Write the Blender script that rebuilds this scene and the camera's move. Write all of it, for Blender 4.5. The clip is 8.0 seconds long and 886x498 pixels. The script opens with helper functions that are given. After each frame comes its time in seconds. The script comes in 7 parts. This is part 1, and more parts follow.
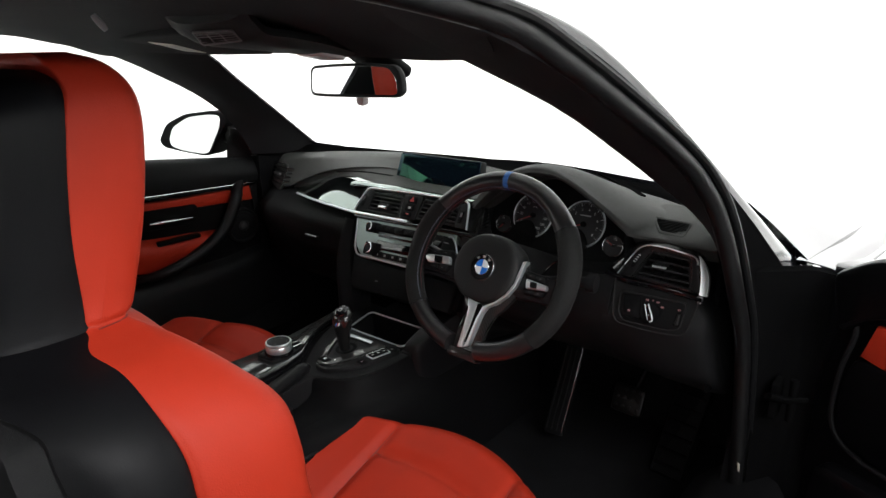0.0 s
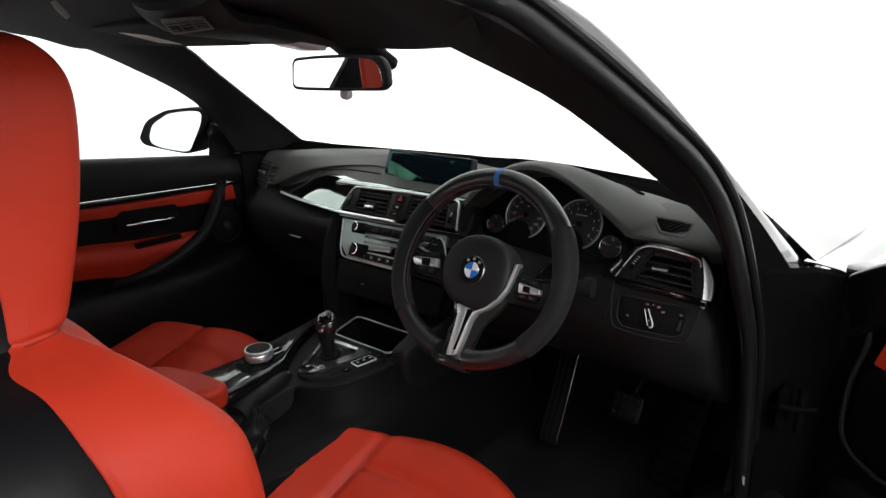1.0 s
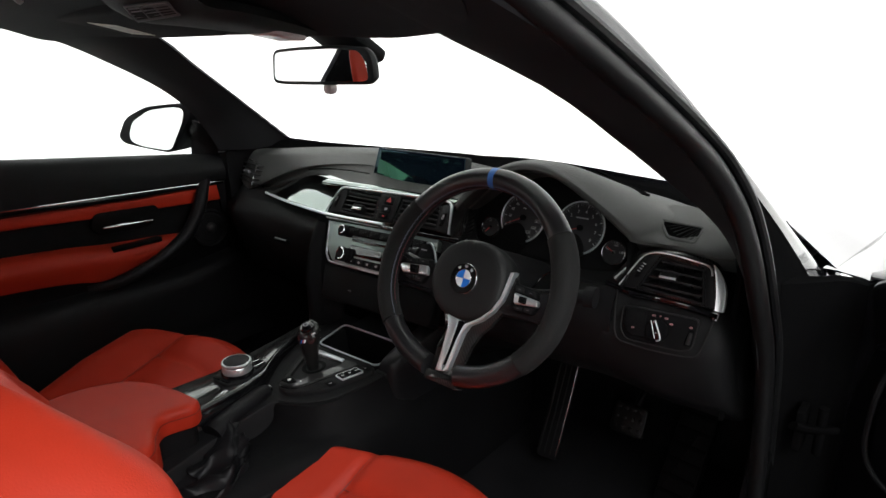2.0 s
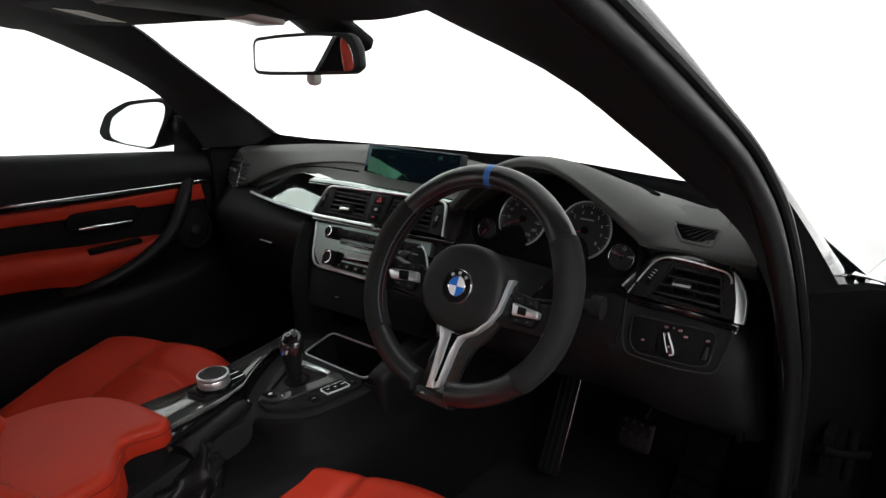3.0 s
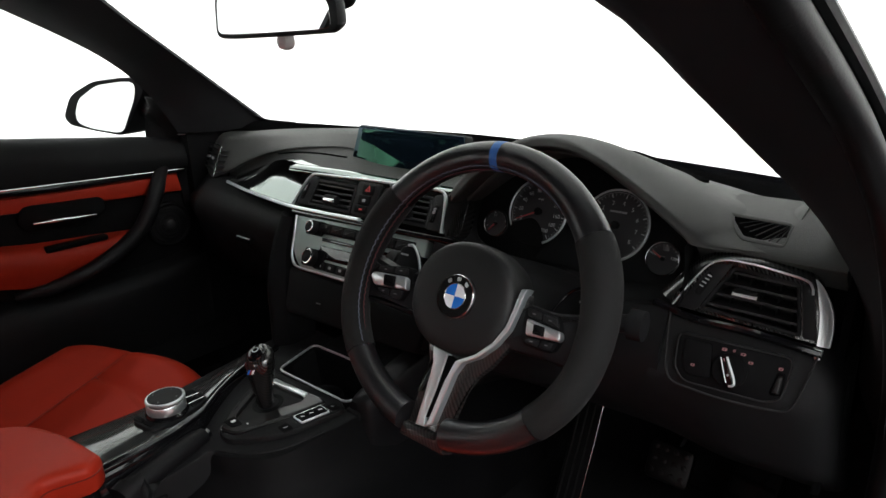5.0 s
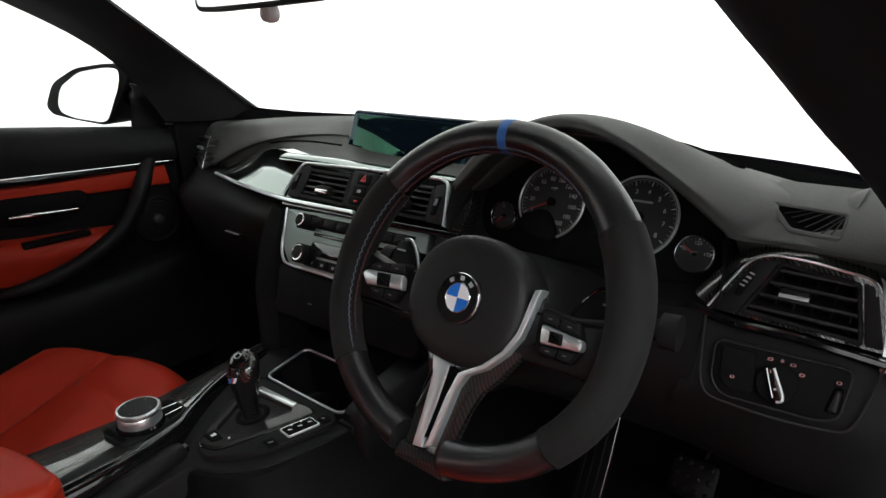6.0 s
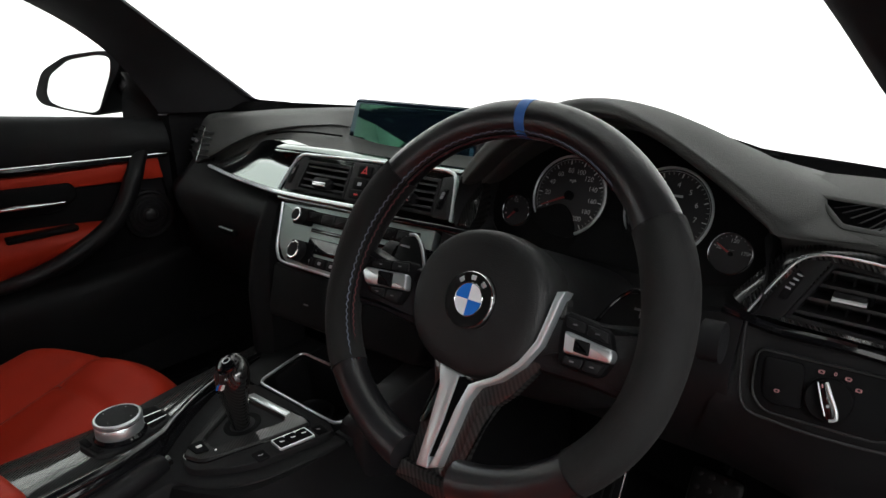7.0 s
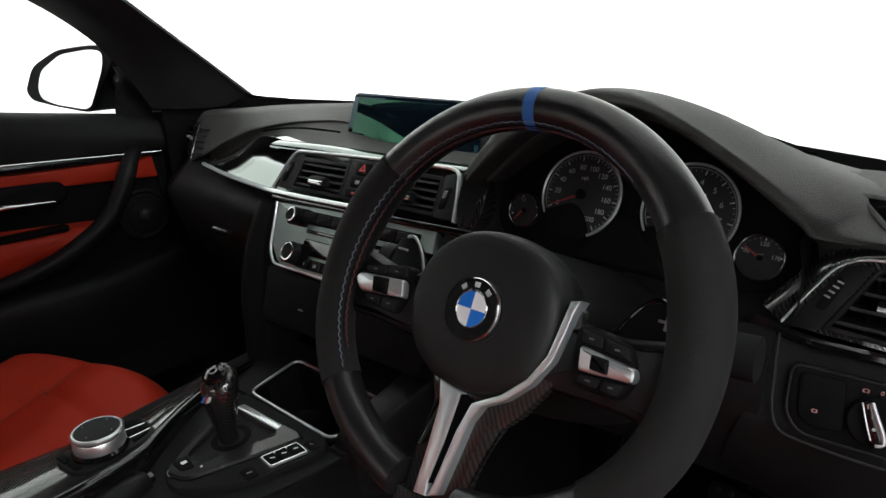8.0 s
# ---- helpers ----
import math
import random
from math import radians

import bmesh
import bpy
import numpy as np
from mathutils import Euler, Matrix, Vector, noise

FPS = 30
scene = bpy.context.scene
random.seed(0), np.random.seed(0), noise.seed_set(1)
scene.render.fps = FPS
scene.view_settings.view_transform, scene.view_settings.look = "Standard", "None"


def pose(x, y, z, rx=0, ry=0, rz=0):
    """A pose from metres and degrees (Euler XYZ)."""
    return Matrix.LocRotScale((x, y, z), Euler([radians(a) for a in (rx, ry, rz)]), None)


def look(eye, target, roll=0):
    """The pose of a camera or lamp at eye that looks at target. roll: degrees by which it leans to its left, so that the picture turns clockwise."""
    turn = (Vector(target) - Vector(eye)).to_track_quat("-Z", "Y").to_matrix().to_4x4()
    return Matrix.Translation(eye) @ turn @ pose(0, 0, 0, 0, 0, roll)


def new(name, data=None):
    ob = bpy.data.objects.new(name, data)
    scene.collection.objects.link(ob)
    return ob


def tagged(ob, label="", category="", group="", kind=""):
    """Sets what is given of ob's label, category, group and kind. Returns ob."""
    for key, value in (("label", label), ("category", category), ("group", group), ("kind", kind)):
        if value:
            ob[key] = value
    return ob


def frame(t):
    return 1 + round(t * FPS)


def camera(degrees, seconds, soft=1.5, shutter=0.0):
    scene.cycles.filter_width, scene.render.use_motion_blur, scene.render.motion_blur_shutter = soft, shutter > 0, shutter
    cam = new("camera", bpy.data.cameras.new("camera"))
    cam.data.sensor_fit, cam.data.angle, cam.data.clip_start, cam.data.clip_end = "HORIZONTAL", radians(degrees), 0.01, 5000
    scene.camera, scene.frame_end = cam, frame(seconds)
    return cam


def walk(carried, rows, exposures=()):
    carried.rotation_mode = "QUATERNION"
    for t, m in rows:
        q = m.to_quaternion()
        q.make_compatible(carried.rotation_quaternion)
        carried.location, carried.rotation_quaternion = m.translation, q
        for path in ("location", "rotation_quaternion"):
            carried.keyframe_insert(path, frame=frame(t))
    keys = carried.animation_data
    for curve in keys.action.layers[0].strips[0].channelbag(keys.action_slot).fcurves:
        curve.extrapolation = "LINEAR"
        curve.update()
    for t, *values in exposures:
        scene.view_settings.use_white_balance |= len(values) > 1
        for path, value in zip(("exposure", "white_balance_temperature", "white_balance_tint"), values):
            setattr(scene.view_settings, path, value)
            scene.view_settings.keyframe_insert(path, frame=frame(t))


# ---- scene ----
cam = camera(70.1, 8.0)
PATH = [
    (0, (1.01, -0.839, 1.174), (-0.24, 0.597, 0.561), -1.3),
    (0.5, (0.994, -0.815, 1.164), (-0.248, 0.628, 0.552), -1.2),
    (1, (0.977, -0.782, 1.157), (-0.261, 0.665, 0.542), -1.3),
    (1.5, (0.957, -0.746, 1.151), (-0.277, 0.702, 0.533), -1.3),
    (3, (0.888, -0.635, 1.122), (-0.346, 0.811, 0.502), -1.3),
    (3.5, (0.865, -0.597, 1.112), (-0.376, 0.841, 0.487), -1.5),
    (4, (0.837, -0.557, 1.099), (-0.41, 0.875, 0.47), -1.5),
    (4.5, (0.81, -0.522, 1.082), (-0.442, 0.906, 0.454), -1.4),
    (6, (0.729, -0.416, 1.034), (-0.541, 0.99, 0.395), -1.8),
    (6.5, (0.704, -0.396, 1.018), (-0.567, 1.013, 0.386), -1.4),
    (7, (0.683, -0.374, 1.008), (-0.594, 1.029, 0.373), -1.4),
    (7.5, (0.665, -0.355, 1.001), (-0.615, 1.044, 0.366), -1.4),
    (8, (0.652, -0.334, 0.994), (-0.638, 1.057, 0.36), -1.5),
]
walk(cam, [(t, look(eye, target, roll)) for t, eye, target, roll in PATH])

# ---- light: a white photo studio, unseen lamps added to brighten its walls, and one large softbox on the driver's side ----
scene.view_settings.exposure = 0.0
world = bpy.data.worlds.new("world")
world.use_nodes = True
world.node_tree.nodes["Background"].inputs[0].default_value = (1.0, 1.0, 1.0, 1)
world.node_tree.nodes["Background"].inputs[1].default_value = 0.3
scene.world = world


def softbox(name, m, sx, sy, watts, colour=(0.985, 0.99, 1.0)):
    lamp = bpy.data.lights.new(name, "AREA")
    lamp.shape, lamp.size, lamp.size_y = "RECTANGLE", sx, sy
    lamp.energy, lamp.color = watts, colour
    ob = new(name, lamp)
    ob.matrix_world = m
    return ob


softbox("side_softbox", look((3.3, -1.2, 3.3), (0.5, -0.4, 0.85)), 3.0, 2.0, 120)
# unseen fill, added so the east wall brightens the seat's side
softbox("east_wall_fill", look((3.2, -0.5, 3.7), (5.0, -0.5, 1.4)), 7.0, 0.8, 90)
# unseen fill, added so chrome trim mirrors a bright rear wall
softbox("south_wall_fill", look((0.0, -2.6, 3.7), (0.0, -5.0, 1.4)), 8.0, 0.8, 110)
softbox("north_wall_wash", look((0.0, 3.6, 3.7), (0.0, 6.5, 1.4)), 8.0, 0.8, 270)
softbox("west_wall_wash", look((-2.6, 0.5, 3.7), (-5.0, 0.5, 1.4)), 8.0, 0.8, 210)


# ---- materials ----
def shader(name, base, rough=0.5, metal=0.0, grain=0.0, scale=400.0, spots=0.12, coat=0.0, spec=0.5, sheen=0.0, kind="noise", tint=None, wear=0.1):
    """A surface with colour and gloss varied at two scales, and fine relief."""
    m = bpy.data.materials.new(name)
    m.use_nodes = True
    nt = m.node_tree
    b = nt.nodes["Principled BSDF"]
    b.inputs["Base Color"].default_value = (*base, 1)
    b.inputs["Roughness"].default_value = rough
    b.inputs["Metallic"].default_value = metal
    b.inputs["Coat Weight"].default_value = coat
    b.inputs["Coat Roughness"].default_value = 0.03
    b.inputs["Specular IOR Level"].default_value = spec
    b.inputs["Sheen Weight"].default_value = sheen
    if tint:
        b.inputs["Specular Tint"].default_value = (*tint, 1)
    at = nt.nodes.new("ShaderNodeTexCoord")
    big = nt.nodes.new("ShaderNodeTexNoise")
    big.inputs["Scale"].default_value = 9.0
    big.inputs["Detail"].default_value = 5.0
    nt.links.new(at.outputs["Object"], big.inputs["Vector"])
    ramp = nt.nodes.new("ShaderNodeMapRange")
    ramp.inputs["From Min"].default_value, ramp.inputs["From Max"].default_value = 0.3, 0.7
    ramp.inputs["To Min"].default_value, ramp.inputs["To Max"].default_value = 1 - spots, 1 + spots
    nt.links.new(big.outputs["Fac"], ramp.inputs["Value"])
    mul = nt.nodes.new("ShaderNodeMix")
    mul.data_type, mul.blend_type = "RGBA", "MULTIPLY"
    mul.inputs["Factor"].default_value = 1.0
    mul.inputs["A"].default_value = (*base, 1)
    nt.links.new(ramp.outputs["Result"], mul.inputs["B"])
    nt.links.new(mul.outputs["Result"], b.inputs["Base Color"])
    if wear:
        r2 = nt.nodes.new("ShaderNodeMapRange")
        r2.inputs["From Min"].default_value, r2.inputs["From Max"].default_value = 0.3, 0.7
        r2.inputs["To Min"].default_value = max(0.02, rough * (1 - wear))
        r2.inputs["To Max"].default_value = min(1, rough * (1 + wear))
        nt.links.new(big.outputs["Fac"], r2.inputs["Value"])
        nt.links.new(r2.outputs["Result"], b.inputs["Roughness"])
    if grain:
        if kind == "cells":
            fine = nt.nodes.new("ShaderNodeTexVoronoi")
            fine.feature = "DISTANCE_TO_EDGE"
            out = fine.outputs["Distance"]
        else:
            fine = nt.nodes.new("ShaderNodeTexNoise")
            fine.inputs["Detail"].default_value = 3.0
            out = fine.outputs["Fac"]
        fine.inputs["Scale"].default_value = scale
        nt.links.new(at.outputs["Object"], fine.inputs["Vector"])
        bump = nt.nodes.new("ShaderNodeBump")
        bump.inputs["Strength"].default_value = grain
        bump.inputs["Distance"].default_value = 0.0006
        nt.links.new(out, bump.inputs["Height"])
        nt.links.new(bump.outputs["Normal"], b.inputs["Normal"])
    return m


def carbon(name, tilt, weave=800.0, bright=0.012, lacquer=1.7):
    """Twill-woven carbon fibre under clear lacquer, laid in a plane tilted about x."""
    m = shader(name, (0.02, 0.02, 0.02), 0.38, 0.0, coat=1.0, spec=0.3)
    nt = m.node_tree
    b = nt.nodes["Principled BSDF"]
    b.inputs["Coat IOR"].default_value = lacquer
    at = nt.nodes.new("ShaderNodeTexCoord")
    turn = nt.nodes.new("ShaderNodeMapping")
    turn.inputs["Rotation"].default_value = (-radians(tilt), 0.0, radians(12))
    split = nt.nodes.new("ShaderNodeSeparateXYZ")
    nt.links.new(at.outputs["Object"], turn.inputs["Vector"])
    nt.links.new(turn.outputs["Vector"], split.inputs["Vector"])

    def calc(op, one, two=None):
        n = nt.nodes.new("ShaderNodeMath")
        n.operation = op
        for k, v in enumerate((one, two)):
            if v is None:
                continue
            if type(v) is float:
                n.inputs[k].default_value = v
            else:
                nt.links.new(v, n.inputs[k])
        return n.outputs["Value"]

    cells = [calc("FLOOR", calc("MULTIPLY", split.outputs[k], weave)) for k in ("X", "Y")]
    step = calc("FLOORED_MODULO", calc("ADD", cells[0], cells[1]), 4.0)
    over = calc("LESS_THAN", step, 2.0)
    ramp = nt.nodes.new("ShaderNodeMapRange")
    ramp.inputs["To Min"].default_value, ramp.inputs["To Max"].default_value = 0.002, bright
    rough = nt.nodes.new("ShaderNodeMapRange")
    rough.inputs["To Min"].default_value, rough.inputs["To Max"].default_value = 0.6, 0.36
    col = nt.nodes.new("ShaderNodeCombineColor")
    nt.links.new(over, ramp.inputs["Value"])
    nt.links.new(over, rough.inputs["Value"])
    nt.links.new(rough.outputs["Result"], b.inputs["Roughness"])
    for k in ("Red", "Green", "Blue"):
        nt.links.new(ramp.outputs["Result"], col.inputs[k])
    nt.links.new(col.outputs["Color"], b.inputs["Base Color"])
    return m


def pane(name, tint=(1, 1, 1), gloss=1.0):
    """Thin clear glass: lets light straight through, with a surface reflection."""
    m = bpy.data.materials.new(name)
    m.use_nodes = True
    nt = m.node_tree
    out = nt.nodes["Material Output"]
    nt.nodes.remove(nt.nodes["Principled BSDF"])
    clear = nt.nodes.new("ShaderNodeBsdfTransparent")
    clear.inputs["Color"].default_value = (*tint, 1)
    shine = nt.nodes.new("ShaderNodeBsdfGlossy")
    shine.inputs["Roughness"].default_value = 0.01
    mix = nt.nodes.new("ShaderNodeMixShader")
    mix.inputs["Fac"].default_value = 0.03 * gloss
    nt.links.new(clear.outputs["BSDF"], mix.inputs[1])
    nt.links.new(shine.outputs["BSDF"], mix.inputs[2])
    nt.links.new(mix.outputs["Shader"], out.inputs["Surface"])
    return m


STUDIO = shader("white_studio_paint", (0.86, 0.86, 0.85), 0.8, grain=0.1, scale=30, spots=0.02)
# kept dark to cut the light bounced up into the cabin
STUDIO_FLOOR = shader("dark_grey_studio_floor", (0.09, 0.09, 0.092), 0.5, grain=0.1, scale=60, spots=0.05)
DASH = shader("soft_black_dash", (0.034, 0.0350, 0.0332), 0.62, spec=0.45, grain=0.9, scale=460, kind="cells", spots=0.16)
PLASTIC = shader("black_plastic", (0.0068, 0.0068, 0.0075), 0.58, spec=0.19, grain=0.3, scale=800, kind="cells")
SLAT = shader("vent_slat_plastic", (0.016, 0.016, 0.0165), 0.5, spec=0.35)
MATTE = shader("matte_black_plastic", (0.004, 0.004, 0.0045), 0.7, spec=0.10, grain=0.2, scale=700)
GLOSS = shader("gloss_black_trim", (0.006, 0.006, 0.007), 0.06, spots=0.1, wear=0.2, spec=0.8)
SMOKE = shader("lacquered_dark_trim", (0.27, 0.305, 0.29), 0.09, 1.0, spots=0.04, wear=0.2)
# paler, rougher copy of SMOKE; its greenish grey stands in for reflected light
FACIA = shader("facia_with_reflected_grey", (0.36, 0.42, 0.40), 0.42, 1.0, spots=0.05, wear=0.2)
RED = shader("red_leather", (0.395, 0.0270, 0.0110), 0.50, spec=0.17, grain=0.35, scale=420, kind="cells", spots=0.07)
BLACK_LEATHER = shader("black_leather", (0.0065, 0.0065, 0.0075), 0.46, spec=0.24, grain=0.35, scale=420, kind="cells")
SEAT_BLACK = shader("black_seat_back_leather", (0.0042, 0.0042, 0.005), 0.45, spec=0.12, grain=0.12, scale=420, kind="cells")
RIM_LEATHER = shader("smooth_black_leather", (0.009, 0.009, 0.010), 0.31, spec=0.75, grain=0.25, scale=500, kind="cells")
SUEDE = shader("black_suede", (0.0085, 0.0085, 0.0085), 0.78, grain=0.8, scale=1300, spots=0.5, sheen=0.018, spec=0.24, wear=0.25)
CARBON = carbon("carbon_fibre", 0, 800.0, 0.008)
CARBON_INLAY = carbon("carbon_fibre_of_inlay", 0, 800.0, 0.006, 1.35)
CARBON_WHEEL = carbon("carbon_fibre_of_wheel", 63, 700.0, 0.022, 1.5)
CARBON_UPRIGHT = carbon("carbon_fibre_of_vent", 80)
HUB = shader("matte_airbag_leather", (0.0075, 0.0075, 0.0080), 0.52, spec=0.32, grain=0.35, scale=520, kind="cells")
CHROME = shader("bright_chrome", (0.85, 0.85, 0.86), 0.1, 1.0, spots=0.03)
SATIN = shader("satin_chrome", (0.72, 0.76, 0.775), 0.34, 0.90, spots=0.04, grain=0.05, scale=900)
BRIGHTWORK = shader("pearl_satin_chrome", (0.82, 0.835, 0.845), 0.34, 0.80, spots=0.03, wear=0.05)
DARKCHROME = shader("dark_chrome", (0.25, 0.25, 0.26), 0.2, 1.0)
PAINT = shader("black_car_paint", (0.008, 0.008, 0.010), 0.12, coat=1.0, spots=0.1)
WHEELCHROME = shader("satin_silver_wheel_trim", (0.70, 0.765, 0.785), 0.36, 0.86, spots=0.03, wear=0.05)
RUBBER = shader("rubber_seal", (0.0055, 0.0055, 0.006), 0.45, spec=0.3, grain=0.2, scale=500)
CLOTH = shader("dark_headliner_cloth", (0.019, 0.0185, 0.020), 0.95, spec=0.08, grain=0.5, scale=1400, spots=0.12)
WEBBING = shader("grey_belt_webbing", (0.0065, 0.0065, 0.0075), 0.7, grain=0.5, scale=900)
CARPET = shader("black_carpet", (0.0085, 0.0085, 0.0092), 1.0, spec=0.05, grain=0.9, scale=900, spots=0.3)
SCREEN = shader("display_glass", (0.003, 0.006, 0.010), 0.06, spots=0.1, spec=0.8, tint=(0.19, 0.80, 0.46))
SCREEN_BEZEL = shader("display_bezel_glass", (0.003, 0.005, 0.010), 0.06, spots=0.1, spec=0.8, tint=(0.12, 0.35, 0.48))
BAND = shader("windscreen_band_foam", (0.004, 0.004, 0.0042), 0.9, spec=0.0, grain=0.2, scale=600)
# darker than door_1's trim; the near black stands in for shade on door_2
BODY = shader("near_black_trim", (0.0025, 0.0025, 0.003), 0.35, spec=0.12, spots=0.2)
DIAL = shader("dial_face", (0.010, 0.0105, 0.012), 0.6, spots=0.1)
NUMERAL = shader("dim_numerals", (0.48, 0.48, 0.49), 0.6)
DIMRED = shader("dim_red_needle", (0.30, 0.02, 0.02), 0.5)
GREYTRIM = shader("dull_grey_plastic", (0.11, 0.11, 0.115), 0.5)
WHITE = shader("white_print", (0.75, 0.75, 0.75), 0.6)
GREYPRINT = shader("grey_print", (0.30, 0.30, 0.31), 0.6)
REDPRINT = shader("red_print", (0.55, 0.03, 0.03), 0.5)
PINKPRINT = shader("pale_red_print", (0.55, 0.25, 0.25), 0.5)
BLUE = shader("blue_stripe_leather", (0.025, 0.13, 0.42), 0.5, grain=0.2, scale=700)
BADGE_BLUE = shader("blue_enamel", (0.02, 0.15, 0.55), 0.15, coat=0.6)
BADGE_WHITE = shader("white_enamel", (0.75, 0.76, 0.78), 0.2, coat=0.6)
BADGE_BLACK = shader("black_enamel", (0.01, 0.01, 0.01), 0.12, coat=0.6)
MIRROR = shader("mirror_silver", (0.9, 0.91, 0.91), 0.01, 1.0, spots=0.0, wear=0.0)
THREAD_BLUE = shader("blue_thread", (0.10, 0.12, 0.16), 0.7)
THREAD_RED = shader("red_thread", (0.10, 0.015, 0.018), 0.7)
RED_THREAD = shader("red_thread_of_seats", (0.40, 0.035, 0.016), 0.6)
LABEL = shader("pale_label", (0.55, 0.53, 0.45), 0.6)
LENS = shader("frosted_lamp_lens", (0.55, 0.50, 0.50), 0.25, spots=0.05)
STEEL = shader("dull_pedal_steel", (0.022, 0.022, 0.022), 0.5, 1.0)
# darker red for seams, and for painted shade in the headrest fold
CREASE = shader("red_leather_seam_and_fold_shade", (0.16, 0.010, 0.006), 0.6)
GLASS = pane("clear_glass", (0.80, 0.83, 0.81))
SIDEGLASS = pane("side_glass", (0.74, 0.78, 0.76))


# ---- mesh tools ----
def part(name, bm, material, parent=None, label="", smooth=38):
    """Links a bmesh as one mesh object, under a thing or a part."""
    bmesh.ops.recalc_face_normals(bm, faces=bm.faces)
    me = bpy.data.meshes.new(name)
    bm.to_mesh(me)
    bm.free()
    me.materials.append(material)
    if smooth:
        me.polygons.foreach_set("use_smooth", [True] * len(me.polygons))
        me.set_sharp_from_angle(angle=radians(smooth))
    ob = new(name, me)
    if parent is not None:
        ob.parent = parent
        ob.matrix_parent_inverse = parent.matrix_world.inverted()
    if label:
        tagged(ob, label)
    return ob


def thing(name, at, label, category, group=""):
    ob = new(name)
    ob.empty_display_size = 0.05
    ob.location = at
    bpy.context.view_layer.update()
    return tagged(ob, label, category, group)


def cr(points, n, closed=False):
    """n points along a smooth curve through the points."""
    p = np.array([tuple(q) for q in points], float)
    k = len(p)
    if k == 2 and not closed:
        return [Vector(p[0] + (p[1] - p[0]) * s) for s in np.linspace(0, 1, n)]
    out = []
    spans = k if closed else k - 1
    for s in np.linspace(0, spans, n, endpoint=not closed):
        i = min(int(s), spans - 1)
        u = s - i
        if closed:
            a, b, c, d = p[(i - 1) % k], p[i % k], p[(i + 1) % k], p[(i + 2) % k]
        else:
            b, c = p[i], p[i + 1]
            a = p[i - 1] if i else 2 * b - c
            d = p[i + 2] if i + 2 < k else 2 * c - b
        out.append(Vector(0.5 * (2 * b + (c - a) * u + (2 * a - 5 * b + 4 * c - d) * u * u + (3 * b - a - 3 * c + d) * u ** 3)))
    return out


def sheet(rows, closed_u=False, closed_v=False, bm=None, caps=False):
    """Quads over rows of points; closed_u joins each row's ends."""
    bm = bm or bmesh.new()
    v = [[bm.verts.new(q) for q in r] for r in rows]
    nr, nc = len(v), len(v[0])
    for i in range(nr if closed_v else nr - 1):
        for j in range(nc if closed_u else nc - 1):
            bm.faces.new((v[i][j], v[i][(j + 1) % nc], v[(i + 1) % nr][(j + 1) % nc], v[(i + 1) % nr][j]))
    if caps:
        bm.faces.new(v[0])
        bm.faces.new(v[-1])
    return bm


def loft(rows, nu, nv, closed_u=False, caps=False, bm=None):
    """A smooth surface through rows of control points."""
    a = [cr(r, nu, closed_u) for r in rows]
    cols = [cr([r[j] for r in a], nv) for j in range(len(a[0]))]
    return sheet([[c[i] for c in cols] for i in range(nv)], closed_u, False, bm, caps)


def shell(rows, nu, nv, away, bm=None):
    """A smooth panel through rows of control points, with a back face displaced by away."""
    a = [cr(r, nu) for r in rows]
    cols = [cr([r[j] for r in a], nv) for j in range(nu)]
    front = [[c[i] for c in cols] for i in range(nv)]
    d = Vector(away)
    bm = bm or bmesh.new()
    f = [[bm.verts.new(q) for q in r] for r in front]
    g = [[bm.verts.new(q + d) for q in r] for r in front]
    for i in range(nv - 1):
        for j in range(nu - 1):
            bm.faces.new((f[i][j], f[i][j + 1], f[i + 1][j + 1], f[i + 1][j]))
            bm.faces.new((g[i][j], g[i + 1][j], g[i + 1][j + 1], g[i][j + 1]))
    edge = [(0, j) for j in range(nu)] + [(i, nu - 1) for i in range(1, nv)] + [(nv - 1, j) for j in range(nu - 2, -1, -1)] + [(i, 0) for i in range(nv - 2, 0, -1)]
    for (a0, b0), (a1, b1) in zip(edge, edge[1:] + edge[:1]):
        bm.faces.new((f[a0][b0], g[a0][b0], g[a1][b1], f[a1][b1]))
    return bm


def tube(path, r, seg=10, n=0, closed=False, flat=1.0, up=None, bm=None, ends=True):
    """A swept round (or flattened) bar along a path. r: one radius, or one for each control point."""
    pts = cr(path, n, closed) if n else [Vector(q) for q in path]
    k = len(pts)
    rad = [r] * k if not hasattr(r, "__len__") else [float(q) for q in np.interp(np.linspace(0, 1, k), np.linspace(0, 1, len(r)), r)]
    rows, prev = [], Vector(up) if up else None
    for i, p in enumerate(pts):
        a = pts[(i - 1) % k] if closed or i else p
        b = pts[(i + 1) % k] if closed or i < k - 1 else p
        t = (b - a).normalized()
        if prev is None:
            prev = t.orthogonal()
        side = t.cross(Vector(up) if up else prev).normalized()
        nrm = side.cross(t).normalized()
        prev = nrm
        rows.append([p + rad[i] * (math.cos(s) * side + flat * math.sin(s) * nrm) for s in (2 * math.pi * j / seg for j in range(seg))])
    return sheet(rows, True, closed, bm, caps=ends and not closed)


def rp(corners, r, n=4):
    """A polygon with rounded corners."""
    out, k = [], len(corners)
    for i in range(k):
        p, a, b = (Vector((*corners[j % k], 0)) for j in (i, i - 1, i + 1))
        rr = r[i] if hasattr(r, "__len__") else r
        if rr <= 0:
            out.append((p.x, p.y))
            continue
        da, db = (a - p), (b - p)
        cut = min(rr, da.length * 0.45, db.length * 0.45)
        s, e = p + da.normalized() * cut, p + db.normalized() * cut
        for j in range(n + 1):
            u = j / n
            q = s * (1 - u) ** 2 + p * 2 * u * (1 - u) + e * u * u
            out.append((q.x, q.y))
    return out


